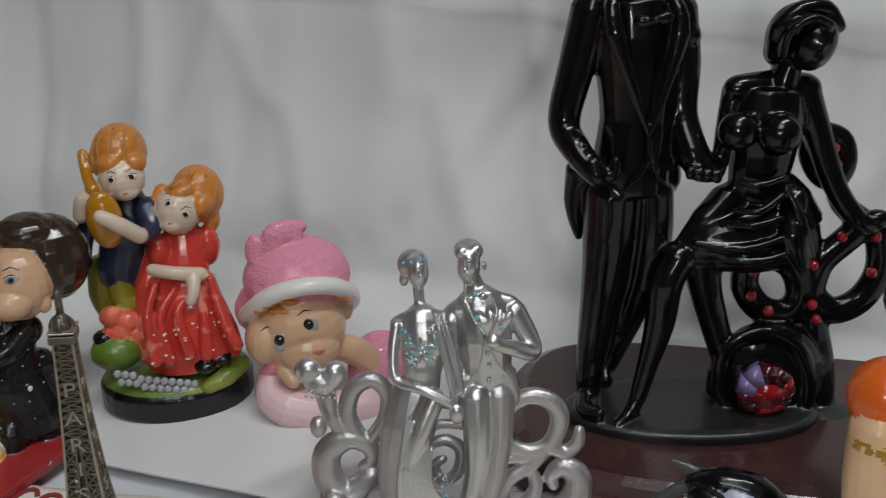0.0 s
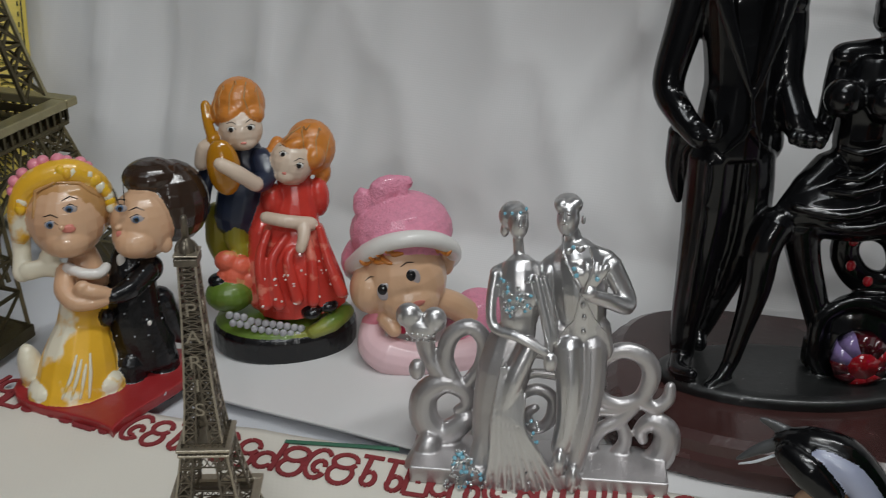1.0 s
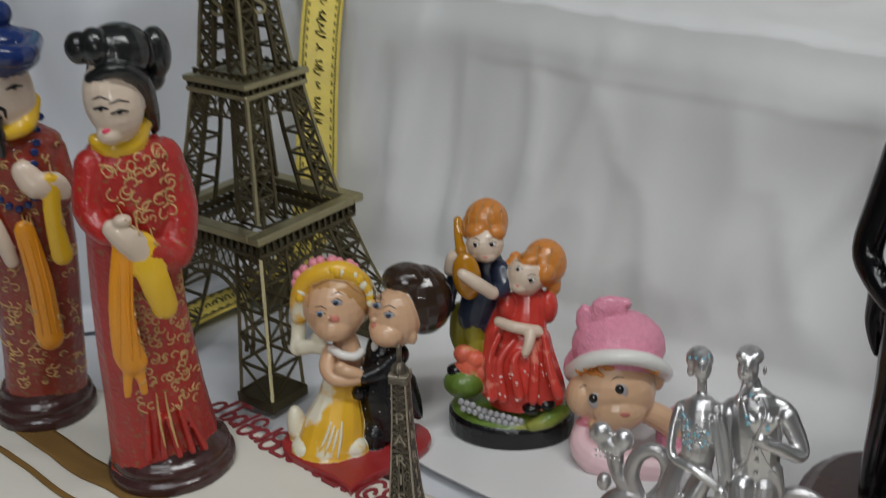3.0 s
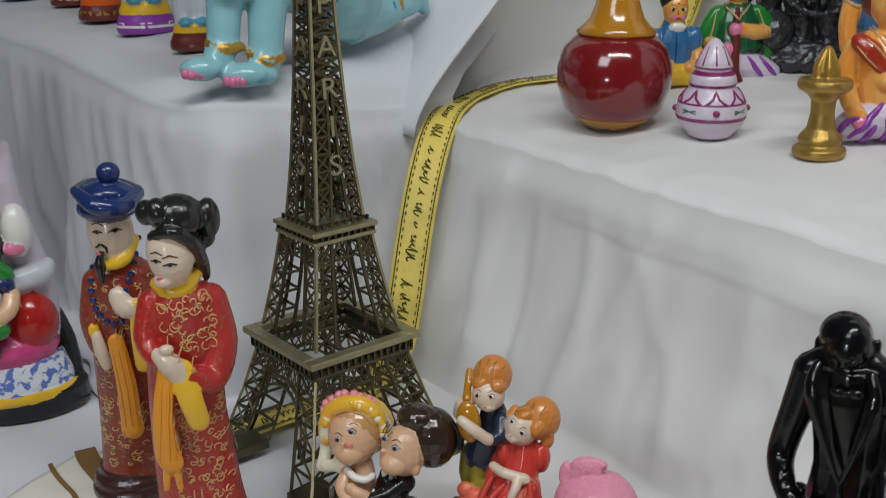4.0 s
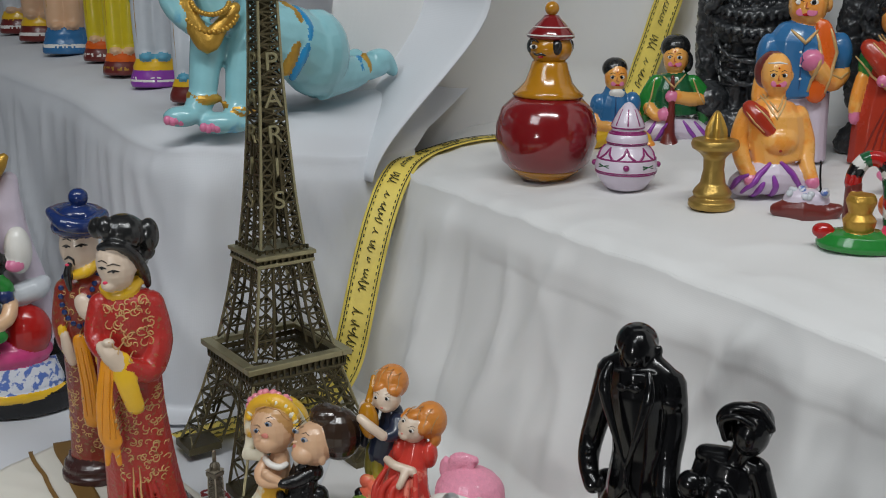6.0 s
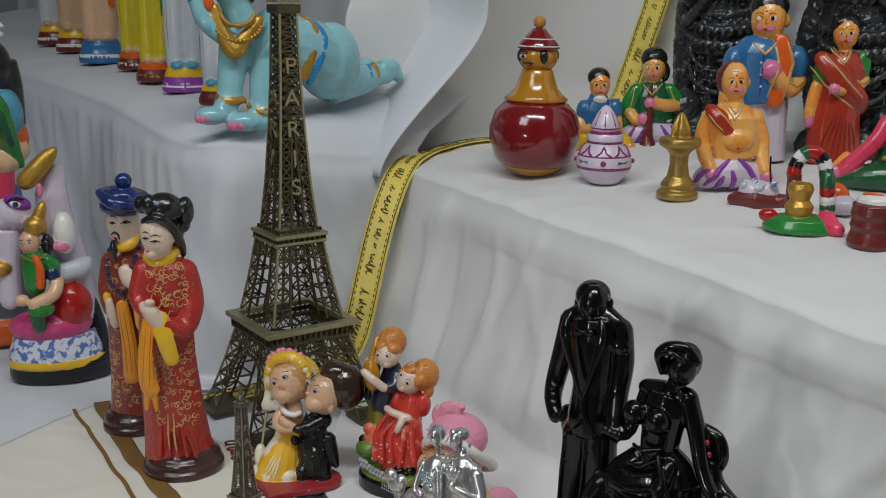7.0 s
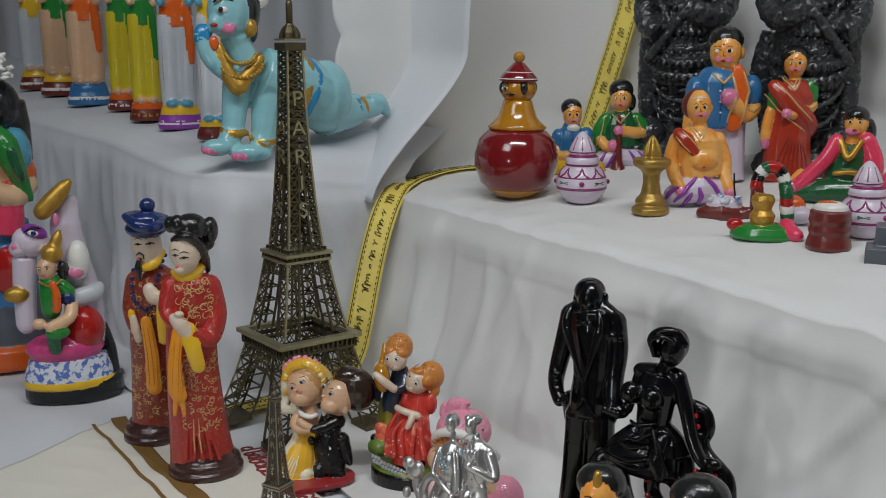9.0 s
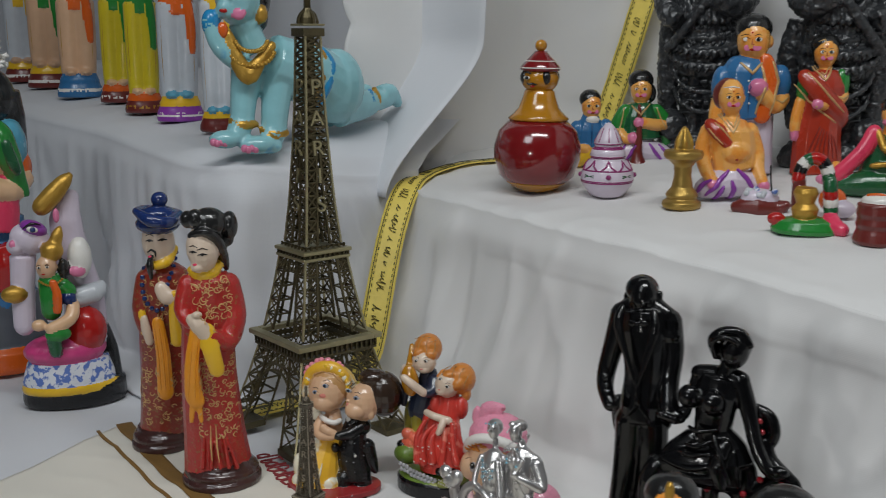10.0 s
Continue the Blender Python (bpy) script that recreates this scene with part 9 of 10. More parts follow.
def clay_village():
    # seated priest
    f = Fig(0.001, up=True)
    f.t(LILAC_WHITE, [(-39.9, 9.5, -6, 10.7), (-12, 17.8, -6, 17.9), (18.4, 9.6, -4, 9)], 1.05)
    f.t(SKIN_ORANGE, [(-13, 80.3, 0, 14.3), (-14, 66.6, 0, 23.9), (-11.1, 47.9, -2, 23.3), (-8.4, 30.6, -2, 22.7)], 0.8)
    f.e(SKIN_ORANGE, -10.8, 47.7, -14, 15.4, 13.1, 10.6)
    f.t(SKIN_ORANGE, [(-36.1, 68.8, 0, 8.3), (-42.3, 49.5, -2, 7.7), (-39.4, 29.8, -10, 7.1), (-33.6, 18.3, -18, 5.3)])
    f.t(SKIN_ORANGE, [(5.6, 69, 0, 8.4), (13.2, 47.5, -2, 7.8), (13.5, 30.1, -10, 6.6), (16.9, 17.6, -18, 5.3)])
    f.e(ROUGE, -33.8, 15.8, -20, 5.9, 5.3, 4.7)
    f.e(ROUGE, 17.7, 14.4, -20, 5.9, 5.4, 4.7)
    f.e(SKIN_ORANGE, -15, 101.9, -1, 12.5, 18.5, 13.7)
    f.e(BROWN_RED, -20.9, 103.5, 9, 10.8, 14.4, 9.6)
    f.e(BROWN_RED, -16.8, 110.5, 6, 12, 10.8, 10.8)
    f.t(SKIN_ORANGE, [(-12.3, 78, 0, 7.2), (-13.5, 89.4, -0, 7.1)])
    f.e(SKIN_ORANGE, -2.06, 100.5, 4, 2.39, 4.8, 2.99)
    f.t(SARI_RED, [(-36.8, 75.3, -8, 6.5), (-29.8, 68, -14, 8.2), (-21.1, 57.2, -18, 5.3)], 0.6)
    f.fine = True
    f.dot(ROUGE, -18.9, 95.5, 3.3, 2.8)
    f.dot(ROUGE, -12.5, 95.5, 3.4, 2.81)
    f.dot(WHITE_PAINT, -20.3, 102.5, 2.65, 1.64)
    f.dot(BLACK, -20.7, 102.5, 1.48, 1.49, up=0.4)
    f.line(BLACK, [(-23, 102.9), (-20.4, 104.2), (-17.7, 102.8)], 0.25)
    f.line(BLACK, [(-23.2, 105.3), (-20.5, 106.5), (-17.7, 105.5)], 0.27)
    f.dot(WHITE_PAINT, -11.9, 102.5, 2.66, 1.65)
    f.dot(BLACK, -12.2, 102.5, 1.49, 1.49, up=0.4)
    f.line(BLACK, [(-14.6, 103), (-12, 104.2), (-9.2, 102.8)], 0.25)
    f.line(BLACK, [(-14.8, 105.3), (-12.1, 106.5), (-9.3, 105.5)], 0.27)
    f.dot(RED, -15.8, 94, 2.46, 1.15, up=0.3)
    f.dot(RED, -16.4, 108.3, 0.78, 0.82, up=0.1)
    f.line(ORANGE_DEEP, [(-16.3, 102.5), (-16.5, 98.6), (-15, 98.3)], 0.56)
    f.line(WHITE_PAINT, [(-24.1, 111.7), (-16.4, 112.8), (-9.7, 111.7)], 0.82)
    f.line(PURPLE, [(-18.6, 29.6), (-28.1, 19.3), (-39.6, 4.3)], 2.93)
    f.line(PURPLE, [(-9.8, 30.8), (-0.34, 21.8), (9.4, 8.1)], 2.95)
    f.line(PURPLE, [(-37.1, 20.4), (-44.5, 13.4), (-48.6, 5.4)], 2.92)
    f.line(PURPLE, [(-15.8, 19.4), (-13.1, 10.8), (-14.7, -0.1)], 2.94)
    f.line(PURPLE, [(-23.3, 13.6), (-26.3, 6.7), (-30.4, -0.23)], 2.94)
    f.line(GOLD_RUB, [(-27, 84.2), (-16.1, 67.4), (-5.9, 83.1)], 1.17)
    f.line(GOLD_RUB, [(-24.8, 85.3), (-15.3, 73), (-8.2, 85.3)], 1.17)
    f.line(GOLD_RUB, [(-33.5, 77.5), (-25.3, 69.7), (-17, 59.6)], 0.94)
    f.line(GOLD_RUB, [(-39.9, 71.9), (-33.9, 64), (-25.7, 56.1)], 0.82)
    f.dot(SARI_RED, -12.1, 41.4, 1.46, 1.47)
    f.fine = False
    f.build("seated_priest_doll", pose(-0.016, 0.805, S(0.805), 0, 0, 38), 0.001, "seated orange clay priest doll in a purple striped wrap", "doll", 2, "clay village dolls")
    # blue-shirted man
    f = Fig(0.001, up=True)
    f.t(LILAC_WHITE, [(-12, 65.6, -0, 15.1), (-9, 34.2, 0, 14.5), (-5.6, -2.58, -0, 14.6)])
    f.t(LILAC_WHITE, [(8.2, 65.5, 2, 15.2), (9.5, 34.1, 2, 14.6), (10.9, 1.08, 2, 14.6)])
    f.t(SHIRT_BLUE, [(-4.6, 126.2, -0, 19.7), (-6.8, 112.7, -0, 30.8), (-5.9, 86.8, 0, 30.2), (-2.7, 64.4, 0, 30.3)], 0.7)
    f.e(SHIRT_BLUE, -36.1, 97.9, 0, 11.8, 22.3, 13.1)
    f.e(SHIRT_BLUE, 27.6, 100.5, 0, 12.6, 21.2, 13.2)
    f.t(SKIN_ORANGE, [(-38.8, 80.5, 0, 8.5), (-42, 63.2, -2, 7.8), (-40.1, 44, -4, 7.2)])
    f.t(SKIN_ORANGE, [(30.6, 84.6, -2, 9.3), (18.8, 76.7, -12, 9.8), (2.59, 90.6, -20, 8.4)])
    f.e(ROUGE, -1.89, 96.8, -22, 10.3, 9.7, 7.8)
    f.t(ORANGE, [(7.8, 126.7, -14, 7.2), (11.9, 103.9, -18, 9.7), (4.6, 66, -18, 9.8)], 0.4)
    f.e(SKIN_ORANGE, -4.2, 146.9, -1, 17.7, 23.6, 19)
    f.e(HAIR_BLACK, -3.3, 160.2, 4, 20.4, 16.5, 19.7)
    f.e(SKIN_ORANGE, 15.3, 145.6, 4, 4, 7.3, 5.3)
    f.t(SKIN_ORANGE, [(-3.1, 122.5, 0, 9.8), (-3.8, 133.5, 0, 9.8)])
    f.fine = True
    f.dot(ROUGE, -13.8, 139.3, 4.8, 3.6)
    f.dot(ROUGE, -4.8, 139.3, 4.9, 3.6)
    f.dot(WHITE_PAINT, -15.8, 148.2, 3.8, 2.37)
    f.dot(BLACK, -16.4, 148.2, 2.15, 2.15, up=0.4)
    f.line(BLACK, [(-19.7, 148.8), (-16, 150.6), (-12.1, 148.6)], 0.36)
    f.line(BLACK, [(-20.1, 152.2), (-16.2, 153.8), (-12.1, 152.4)], 0.38)
    f.dot(WHITE_PAINT, -3.9, 148.2, 3.9, 2.38)
    f.dot(BLACK, -4.4, 148.2, 2.15, 2.15, up=0.4)
    f.line(BLACK, [(-7.7, 148.8), (-4, 150.6), (-0.1, 148.6)], 0.36)
    f.line(BLACK, [(-8.1, 152.2), (-4.2, 153.8), (-0.13, 152.4)], 0.39)
    f.dot(RED, -9.4, 137.3, 3.6, 1.49, up=0.3)
    f.dot(RED, -10.3, 155.5, 1.13, 1.07, up=0.1)
    f.line(ORANGE_DEEP, [(-10.1, 148.2), (-10.5, 143.2), (-8.3, 142.9)], 0.81)
    f.line(GOLD_RUB, [(0.41, 125.7), (5.4, 104), (-3.3, 68.6)], 1.94)
    f.line(GOLD_RUB, [(13.7, 124.5), (19.8, 104), (12.5, 67.5)], 1.95)
    f.line(GOLD_RUB, [(-20.6, 123.2), (-9.1, 112.3), (2.25, 123.2)], 1.94)
    f.line(SHIRT_DARK, [(-10.1, 112.5), (-11.2, 92), (-11.2, 70.6)], 0.9)
    f.dot(WHITE_PAINT, -12.6, 104.1, 1.29, 1.29, up=0.5)
    f.dot(WHITE_PAINT, -11.8, 92, 1.29, 1.29, up=0.5)
    f.dot(WHITE_PAINT, -11.1, 79.8, 1.29, 1.29, up=0.5)
    f.line(GOLD_RUB, [(-47.1, 83.7), (-38.3, 78.8), (-29.9, 81.3)], 1.3)
    f.line(GOLD_RUB, [(17.6, 83.9), (26.4, 80.2), (34.5, 85.2)], 1.31)
    f.fine = False
    f.build("standing_man_doll", pose(-0.052, 0.915, S(0.915), 0, 0, 38), 0.0011, "standing clay man doll in a blue shirt and orange sash", "doll", 2, "clay village dolls")
    # red sari woman
    f = Fig(0.001, up=True)
    f.t(SARI_RED, [(0.19, 1.3, -0, 29.2), (-1.17, 36.8, -0, 26.5), (1.42, 67.7, 0, 23.1), (2.92, 96.3, -0, 23.7), (2.36, 112.1, 0, 13.2)], 0.72)
    f.e(GREEN, 20.7, 98.8, 0, 9.3, 18.6, 10.6)
    f.e(GREEN, -19.6, 91.4, 0, 7.9, 15.8, 9.8)
    f.t(SKIN_ORANGE, [(23.5, 85.6, -2, 6.6), (11.5, 77.8, -12, 7.2), (-5.8, 77, -18, 5.8)])
    f.t(SKIN_ORANGE, [(-22.9, 79.4, -2, 5.9), (-27.1, 62.4, -4, 5.9), (-29.2, 49.1, -6, 5.2)])
    f.e(ROUGE, -9.9, 77.2, -20, 6.5, 5.8, 5.2)
    f.e(ROUGE, -28.8, 44.2, -6, 4.6, 8.5, 5.2)
    f.t(SARI_RED, [(-22.2, 106.5, -10, 8.5), (-7.9, 90.2, -18, 10.4), (16.3, 68.9, -14, 9.2), (22.2, 56.1, -6, 6.6)], 0.6)
    f.e(SKIN_ORANGE, 1.78, 131.9, -1, 12.5, 17.1, 13.2)
    f.e(HAIR_BLACK, 2.7, 139.6, 4, 15.9, 13.2, 15.2)
    f.e(HAIR_BLACK, -5.4, 131.2, 5, 5.3, 10.6, 6.6)
    f.t(SKIN_ORANGE, [(2.96, 112.1, 0, 6.6), (2.33, 120.5, 0, 6.6)])
    f.fine = True
    f.dot(ROUGE, -3.7, 126, 3.5, 2.66)
    f.dot(ROUGE, 2.69, 126, 3.5, 2.66)
    f.dot(WHITE_PAINT, -5.2, 132.4, 2.79, 1.72)
    f.dot(BLACK, -5.6, 132.4, 1.56, 1.56, up=0.4)
    f.line(BLACK, [(-7.9, 132.9), (-5.4, 134.2), (-2.57, 132.7)], 0.26)
    f.line(BLACK, [(-8.3, 135.3), (-5.5, 136.5), (-2.62, 135.4)], 0.28)
    f.dot(WHITE_PAINT, 3.3, 132.4, 2.79, 1.72)
    f.dot(BLACK, 2.9, 132.4, 1.56, 1.56, up=0.4)
    f.line(BLACK, [(0.56, 132.9), (3.1, 134.2), (5.9, 132.7)], 0.26)
    f.line(BLACK, [(0.24, 135.3), (2.97, 136.5), (5.9, 135.4)], 0.28)
    f.dot(RED, -0.69, 124.7, 2.58, 1.09, up=0.3)
    f.dot(RED, -1.37, 137.7, 0.82, 0.78, up=0.1)
    f.line(ORANGE_DEEP, [(-1.19, 132.4), (-1.35, 128.9), (0.16, 128.6)], 0.59)
    f.line(SARI_DARK, [(-4.6, 53), (-13.7, 29.8), (-20.4, 6.5)], 0.98)
    f.line(SARI_DARK, [(-2.07, 51.2), (-8.9, 29.9), (-13.8, 6.5)], 0.98)
    f.line(SARI_DARK, [(0.45, 49.4), (-4.1, 29.9), (-7.2, 6.5)], 0.98)
    f.line(SARI_DARK, [(2.96, 47.6), (0.69, 29.9), (-0.58, 6.6)], 0.98)
    f.line(SARI_DARK, [(5.5, 45.8), (5.5, 30), (6, 6.6)], 0.98)
    f.line(SARI_DARK, [(8, 44), (10.3, 30), (12.6, 6.7)], 0.98)
    f.line(SARI_DARK, [(10.5, 42.2), (15, 30), (19.2, 6.7)], 0.98)
    f.line(GOLD_RUB, [(-20.6, 110.6), (0.04, 86.8), (19.2, 68.8)], 1.31)
    f.line(GOLD_RUB, [(-30.3, 97.5), (-12.1, 74.7), (13, 56.7)], 1.3)
    f.line(GOLD_RUB, [(-11.6, 116.4), (-1.08, 102.1), (8.5, 116.4)], 1.56)
    f.line(GOLD_RUB, [(-9.3, 117.6), (-1.53, 108.1), (6, 117.6)], 1.04)
    f.line(GOLD_RUB, [(12.1, 86), (19.5, 82.4), (26.4, 86)], 1.19)
    f.line(GOLD_RUB, [(-8.3, 143.5), (-2.57, 145.9), (-2.22, 141.2)], 0.78)
    f.fine = False
    f.build("standing_woman_doll", pose(0.012, 0.945, S(0.945), 0, 0, 38), 0.0011, "standing clay woman doll in a brick red and green sari", "doll", 2, "clay village dolls")
    # seated boy
    f = Fig(0.001, up=True)
    f.t(YELLOW, [(-30.6, 3.4, -4, 8.3), (-7.8, 13.1, -4, 13.2), (25, 6.5, -4, 9.1)], 1.1)
    f.e(SKIN_ORANGE, 30.2, 1.52, -8, 6.3, 5.6, 6.3)
    f.e(SKIN_ORANGE, -32.2, -0.26, -8, 6.2, 5.6, 6.2)
    f.t(SHIRT_BLUE, [(-7.3, 55.1, 0, 11.8), (-7.6, 41.4, 0, 18.1), (-8.4, 23.6, 0, 18.8)], 0.8)
    f.e(SHIRT_BLUE, -23.2, 41.4, -0, 9, 12.6, 9.7)
    f.e(SHIRT_BLUE, 11.4, 42.9, -0, 9, 13.3, 9.7)
    f.t(SKIN_ORANGE, [(-27.8, 30.6, -2, 6.2), (-23.3, 21.7, -8, 6.2), (-12.9, 21.1, -14, 5.5)])
    f.t(SKIN_ORANGE, [(14.9, 32.2, -2, 6.3), (14.6, 20.6, -8, 6.2), (6, 18.5, -14, 5.5)])
    f.e(SKIN_ORANGE, -6.5, 70.7, -1, 11.8, 16, 12.5)
    f.e(HAIR_BLACK, -7.8, 79.2, 3, 13.2, 11.8, 13.2)
    f.e(WHITE_PAINT, -5.4, 55.2, -9, 8.3, 4.2, 3.4)
    f.fine = True
    f.dot(ROUGE, -9.4, 65, 3.5, 2.58)
    f.dot(ROUGE, -2.58, 65, 3.5, 2.58)
    f.dot(WHITE_PAINT, -10.7, 71.6, 2.78, 1.72)
    f.dot(BLACK, -11.1, 71.6, 1.55, 1.56, up=0.4)
    f.line(BLACK, [(-13.6, 72.1), (-10.8, 73.5), (-7.9, 72)], 0.26)
    f.line(BLACK, [(-13.9, 74.7), (-10.9, 75.9), (-7.8, 74.8)], 0.28)
    f.dot(WHITE_PAINT, -1.65, 71.7, 2.78, 1.72)
    f.dot(BLACK, -2.05, 71.7, 1.55, 1.56, up=0.4)
    f.line(BLACK, [(-4.5, 72.1), (-1.71, 73.5), (1.2, 72)], 0.26)
    f.line(BLACK, [(-4.8, 74.7), (-1.78, 76), (1.27, 74.9)], 0.28)
    f.dot(RED, -6, 63.6, 2.57, 1.06, up=0.3)
    f.dot(RED, -6.4, 77.1, 0.82, 0.76, up=0.1)
    f.line(ORANGE_DEEP, [(-6.4, 71.7), (-6.8, 68), (-5.2, 67.7)], 0.58)
    f.line(SHIRT_DARK, [(-6.6, 50.5), (-6.9, 37), (-7.2, 25.5)], 0.82)
    f.fine = False
    f.build("seated_boy_doll", pose(-0.236, 0.89, S(0.89), 0, 0, 38), 0.001, "seated clay boy doll in a blue shirt", "doll", 2, "clay village dolls")
    # seated musician
    f = Fig(0.001, up=True)
    f.t(LILAC_WHITE, [(-37.7, 4.4, -4, 9.9), (-5.7, 12.9, -4, 15.6), (29.7, 3.4, -4, 10)], 1.1)
    f.t(GREEN_DARK, [(-6.6, 67.7, 0, 14.2), (-6, 52.6, -0, 22.7), (-5, 26.3, -0, 25.6)], 0.8)
    f.t(GREEN, [(-24.6, 59.7, -4, 8.5), (-33.5, 41.8, -4, 9.2), (-36.6, 19.4, -2, 7.8)], 0.8)
    f.t(GREEN, [(12.2, 59.8, -4, 8.5), (23.9, 44.7, -3, 9.2), (28.5, 20.7, 2, 6.4)], 0.8)
    f.t(SKIN_ORANGE, [(-32.3, 33.9, -8, 6.3), (-25.9, 26.4, -14, 6.3), (-18.3, 26.8, -18, 5.6)])
    f.t(SKIN_ORANGE, [(23.5, 42.2, -6, 6.4), (8.7, 42.9, -14, 7), (-6.8, 46, -18, 6.3)])
    f.e(ROUGE, -17.9, 27.7, -20, 6.3, 7, 5.6)
    f.e(ROUGE, -10.5, 46.2, -20, 7, 6.3, 5.6)
    f.t(BROWN_RED, [(-10.3, 66.3, -18, 2.1), (-10.3, 34.1, -22, 3.5), (-11.3, 9.5, -22, 5.6), (-10.8, -4.3, -22, 11.9)])
    f.e(SKIN_ORANGE, -6.2, 84.2, -2, 12.7, 17.7, 13.4)
    f.e(HAIR_BLACK, -5.9, 94.8, 3, 15.6, 14.2, 15.6)
    f.e(HAIR_BLACK, 7.8, 79.7, 4, 5.7, 10.7, 6.4)
    f.t(SKIN_ORANGE, [(-5.7, 62.9, -0, 7.1), (-6.1, 73.1, 0, 7.1)])
    f.fine = True
    f.dot(ROUGE, -11.7, 78.7, 3.6, 2.74)
    f.dot(ROUGE, -4.8, 78.7, 3.6, 2.75)
    f.dot(WHITE_PAINT, -13.1, 85.7, 2.83, 1.75)
    f.dot(BLACK, -13.5, 85.7, 1.58, 1.58, up=0.4)
    f.line(BLACK, [(-16, 86.2), (-13.2, 87.5), (-10.3, 86)], 0.27)
    f.line(BLACK, [(-16.3, 88.7), (-13.3, 90), (-10.2, 88.9)], 0.28)
    f.dot(WHITE_PAINT, -4, 85.7, 2.83, 1.75)
    f.dot(BLACK, -4.4, 85.7, 1.58, 1.59, up=0.4)
    f.line(BLACK, [(-6.9, 86.2), (-4, 87.6), (-1.1, 86)], 0.27)
    f.line(BLACK, [(-7.1, 88.7), (-4.1, 90), (-1.06, 88.9)], 0.28)
    f.dot(RED, -8.3, 77.2, 2.62, 1.13, up=0.3)
    f.dot(RED, -8.8, 91.4, 0.83, 0.81, up=0.1)
    f.line(ORANGE_DEEP, [(-8.8, 85.7), (-9.1, 81.8), (-7.5, 81.5)], 0.6)
    f.line(PURPLE, [(-24.8, 18.6), (-32.5, 6.1), (-36.3, -2.18)], 2.38)
    f.line(PURPLE, [(-14.6, 18.6), (-18.9, 7.6), (-24, -0.72)], 2.38)
    f.line(PURPLE, [(3.7, 20.1), (10.9, 9.8), (20.2, -0.45)], 2.4)
    f.line(PURPLE, [(15.9, 18.8), (24.5, 9.2), (31.6, 2.38)], 2.4)
    f.line(GOLD_RUB, [(-19.6, 67.5), (-9, 55.3), (4, 67.6)], 1.4)
    f.line(GOLD_RUB, [(-27.3, 63.2), (-30.6, 43.5), (-36.8, 26.3)], 0.98)
    f.line(GOLD_RUB, [(11.9, 63.4), (19.4, 45.7), (28.1, 33.5)], 0.99)
    f.fine = False
    f.build("seated_musician_doll", pose(-0.2, 0.945, S(0.945), 0, 0, 38), 0.001, "seated clay musician doll in a green shawl with a pipe", "doll", 2, "clay village dolls")
    # seated woman with pink shawl
    for x, y, h, yaw, dress, lab, nm in ((0.093, 0.868, 0.00097, 19, GREEN_DARK, "seated clay woman doll in green with a hot pink shawl", "seated_woman_doll"), (0.190, 0.822, 0.00118, 14, YELLOW, "seated clay woman doll in yellow with a pink shawl", "seated_yellow_woman_doll")):
        f = Fig(h, up=True)
        f.t(dress, [(-36, 8, -8, 9), (-8, 12, -10, 14), (24, 12, -4, 16)], 1.2)
        f.t(dress, [(10, 16, 0, 24), (12, 40, 0, 20), (14, 60, 0, 18)], 0.8)
        f.t(HOT_PINK, [(0, 66, -8, 8), (-10, 46, -14, 8), (-30, 24, -16, 8), (-40, 16, -16, 6)], 0.8)
        f.t(HOT_PINK, [(30, 66, -4, 9), (38, 46, -6, 10), (36, 24, -8, 11), (26, 10, -12, 9)], 0.8)
        f.e(ORANGE, 42, 40, 2, 6, 12, 8)
        f.e(ROUGE, -44, 16, -16, 10, 6, 6)
        f.t(SKIN_ORANGE, [(-34, 30, -6, 5), (-44, 18, -10, 5)])
        f.t(GOLD_PAINT, [(4, 66, -12, 3), (12, 48, -19, 3.6), (24, 66, -12, 3)])
        f.t(GOLD_PAINT, [(0, 32, -18, 3), (14, 34, -20, 3), (26, 32, -16, 3)])
        f.t(SKIN_ORANGE, [(15, 64, 0, 7), (17, 74, 0, 7)])
        hair_and_face(f, 18, 84, 0, 14, SKIN_ORANGE)
        f.e(HAIR_BLACK, 30, 74, 6, 9, 16, 9)
        f.build(nm, pose(x, y, S(y), 0, 0, yaw), 0.0012, lab, "doll", 2, "clay village dolls")
    # offerings
    f = Fig(0.001, up=True)
    f.t(BROWN_RED, [(-20, 4, 0, 6), (0, 5, 0, 13), (18, 4, 0, 9), (26, 8, -4, 5)], 1.0)
    f.e(LILAC_WHITE, 2, 14, 0, 18, 9, 10)
    f.t(BLACK, [(14, 12, -4, 1.2), (11, 30, -4, 1), (10, 46, -4, 1)])
    f.fine = True
    rg = random.Random(2)
    for i in range(20):
        f.e(PALE_GREY if i % 2 else WATER_BLUE, 2 + rg.uniform(-14, 14), 17 + rg.uniform(-1, 5), rg.uniform(-9, 2), 3, 3, 3, n=8)
    f.fine = False
    f.build("offering_dish", pose(0.022, 0.755, S(0.755), 0, 0, 24), 0.0009, "small maroon clay dish heaped with white and blue bits", "dish", 1)
    f = Fig(0.001, up=True)
    f.l(GREEN, 0, 0, [(30, 0), (31, 4), (26, 11), (14, 14)], 0.7)
    f.l(GOLD_PAINT, -2, -4, [(9, 12), (11, 17), (12, 22), (8, 27), (9, 30), (11, 36), (9, 41)], n=20)
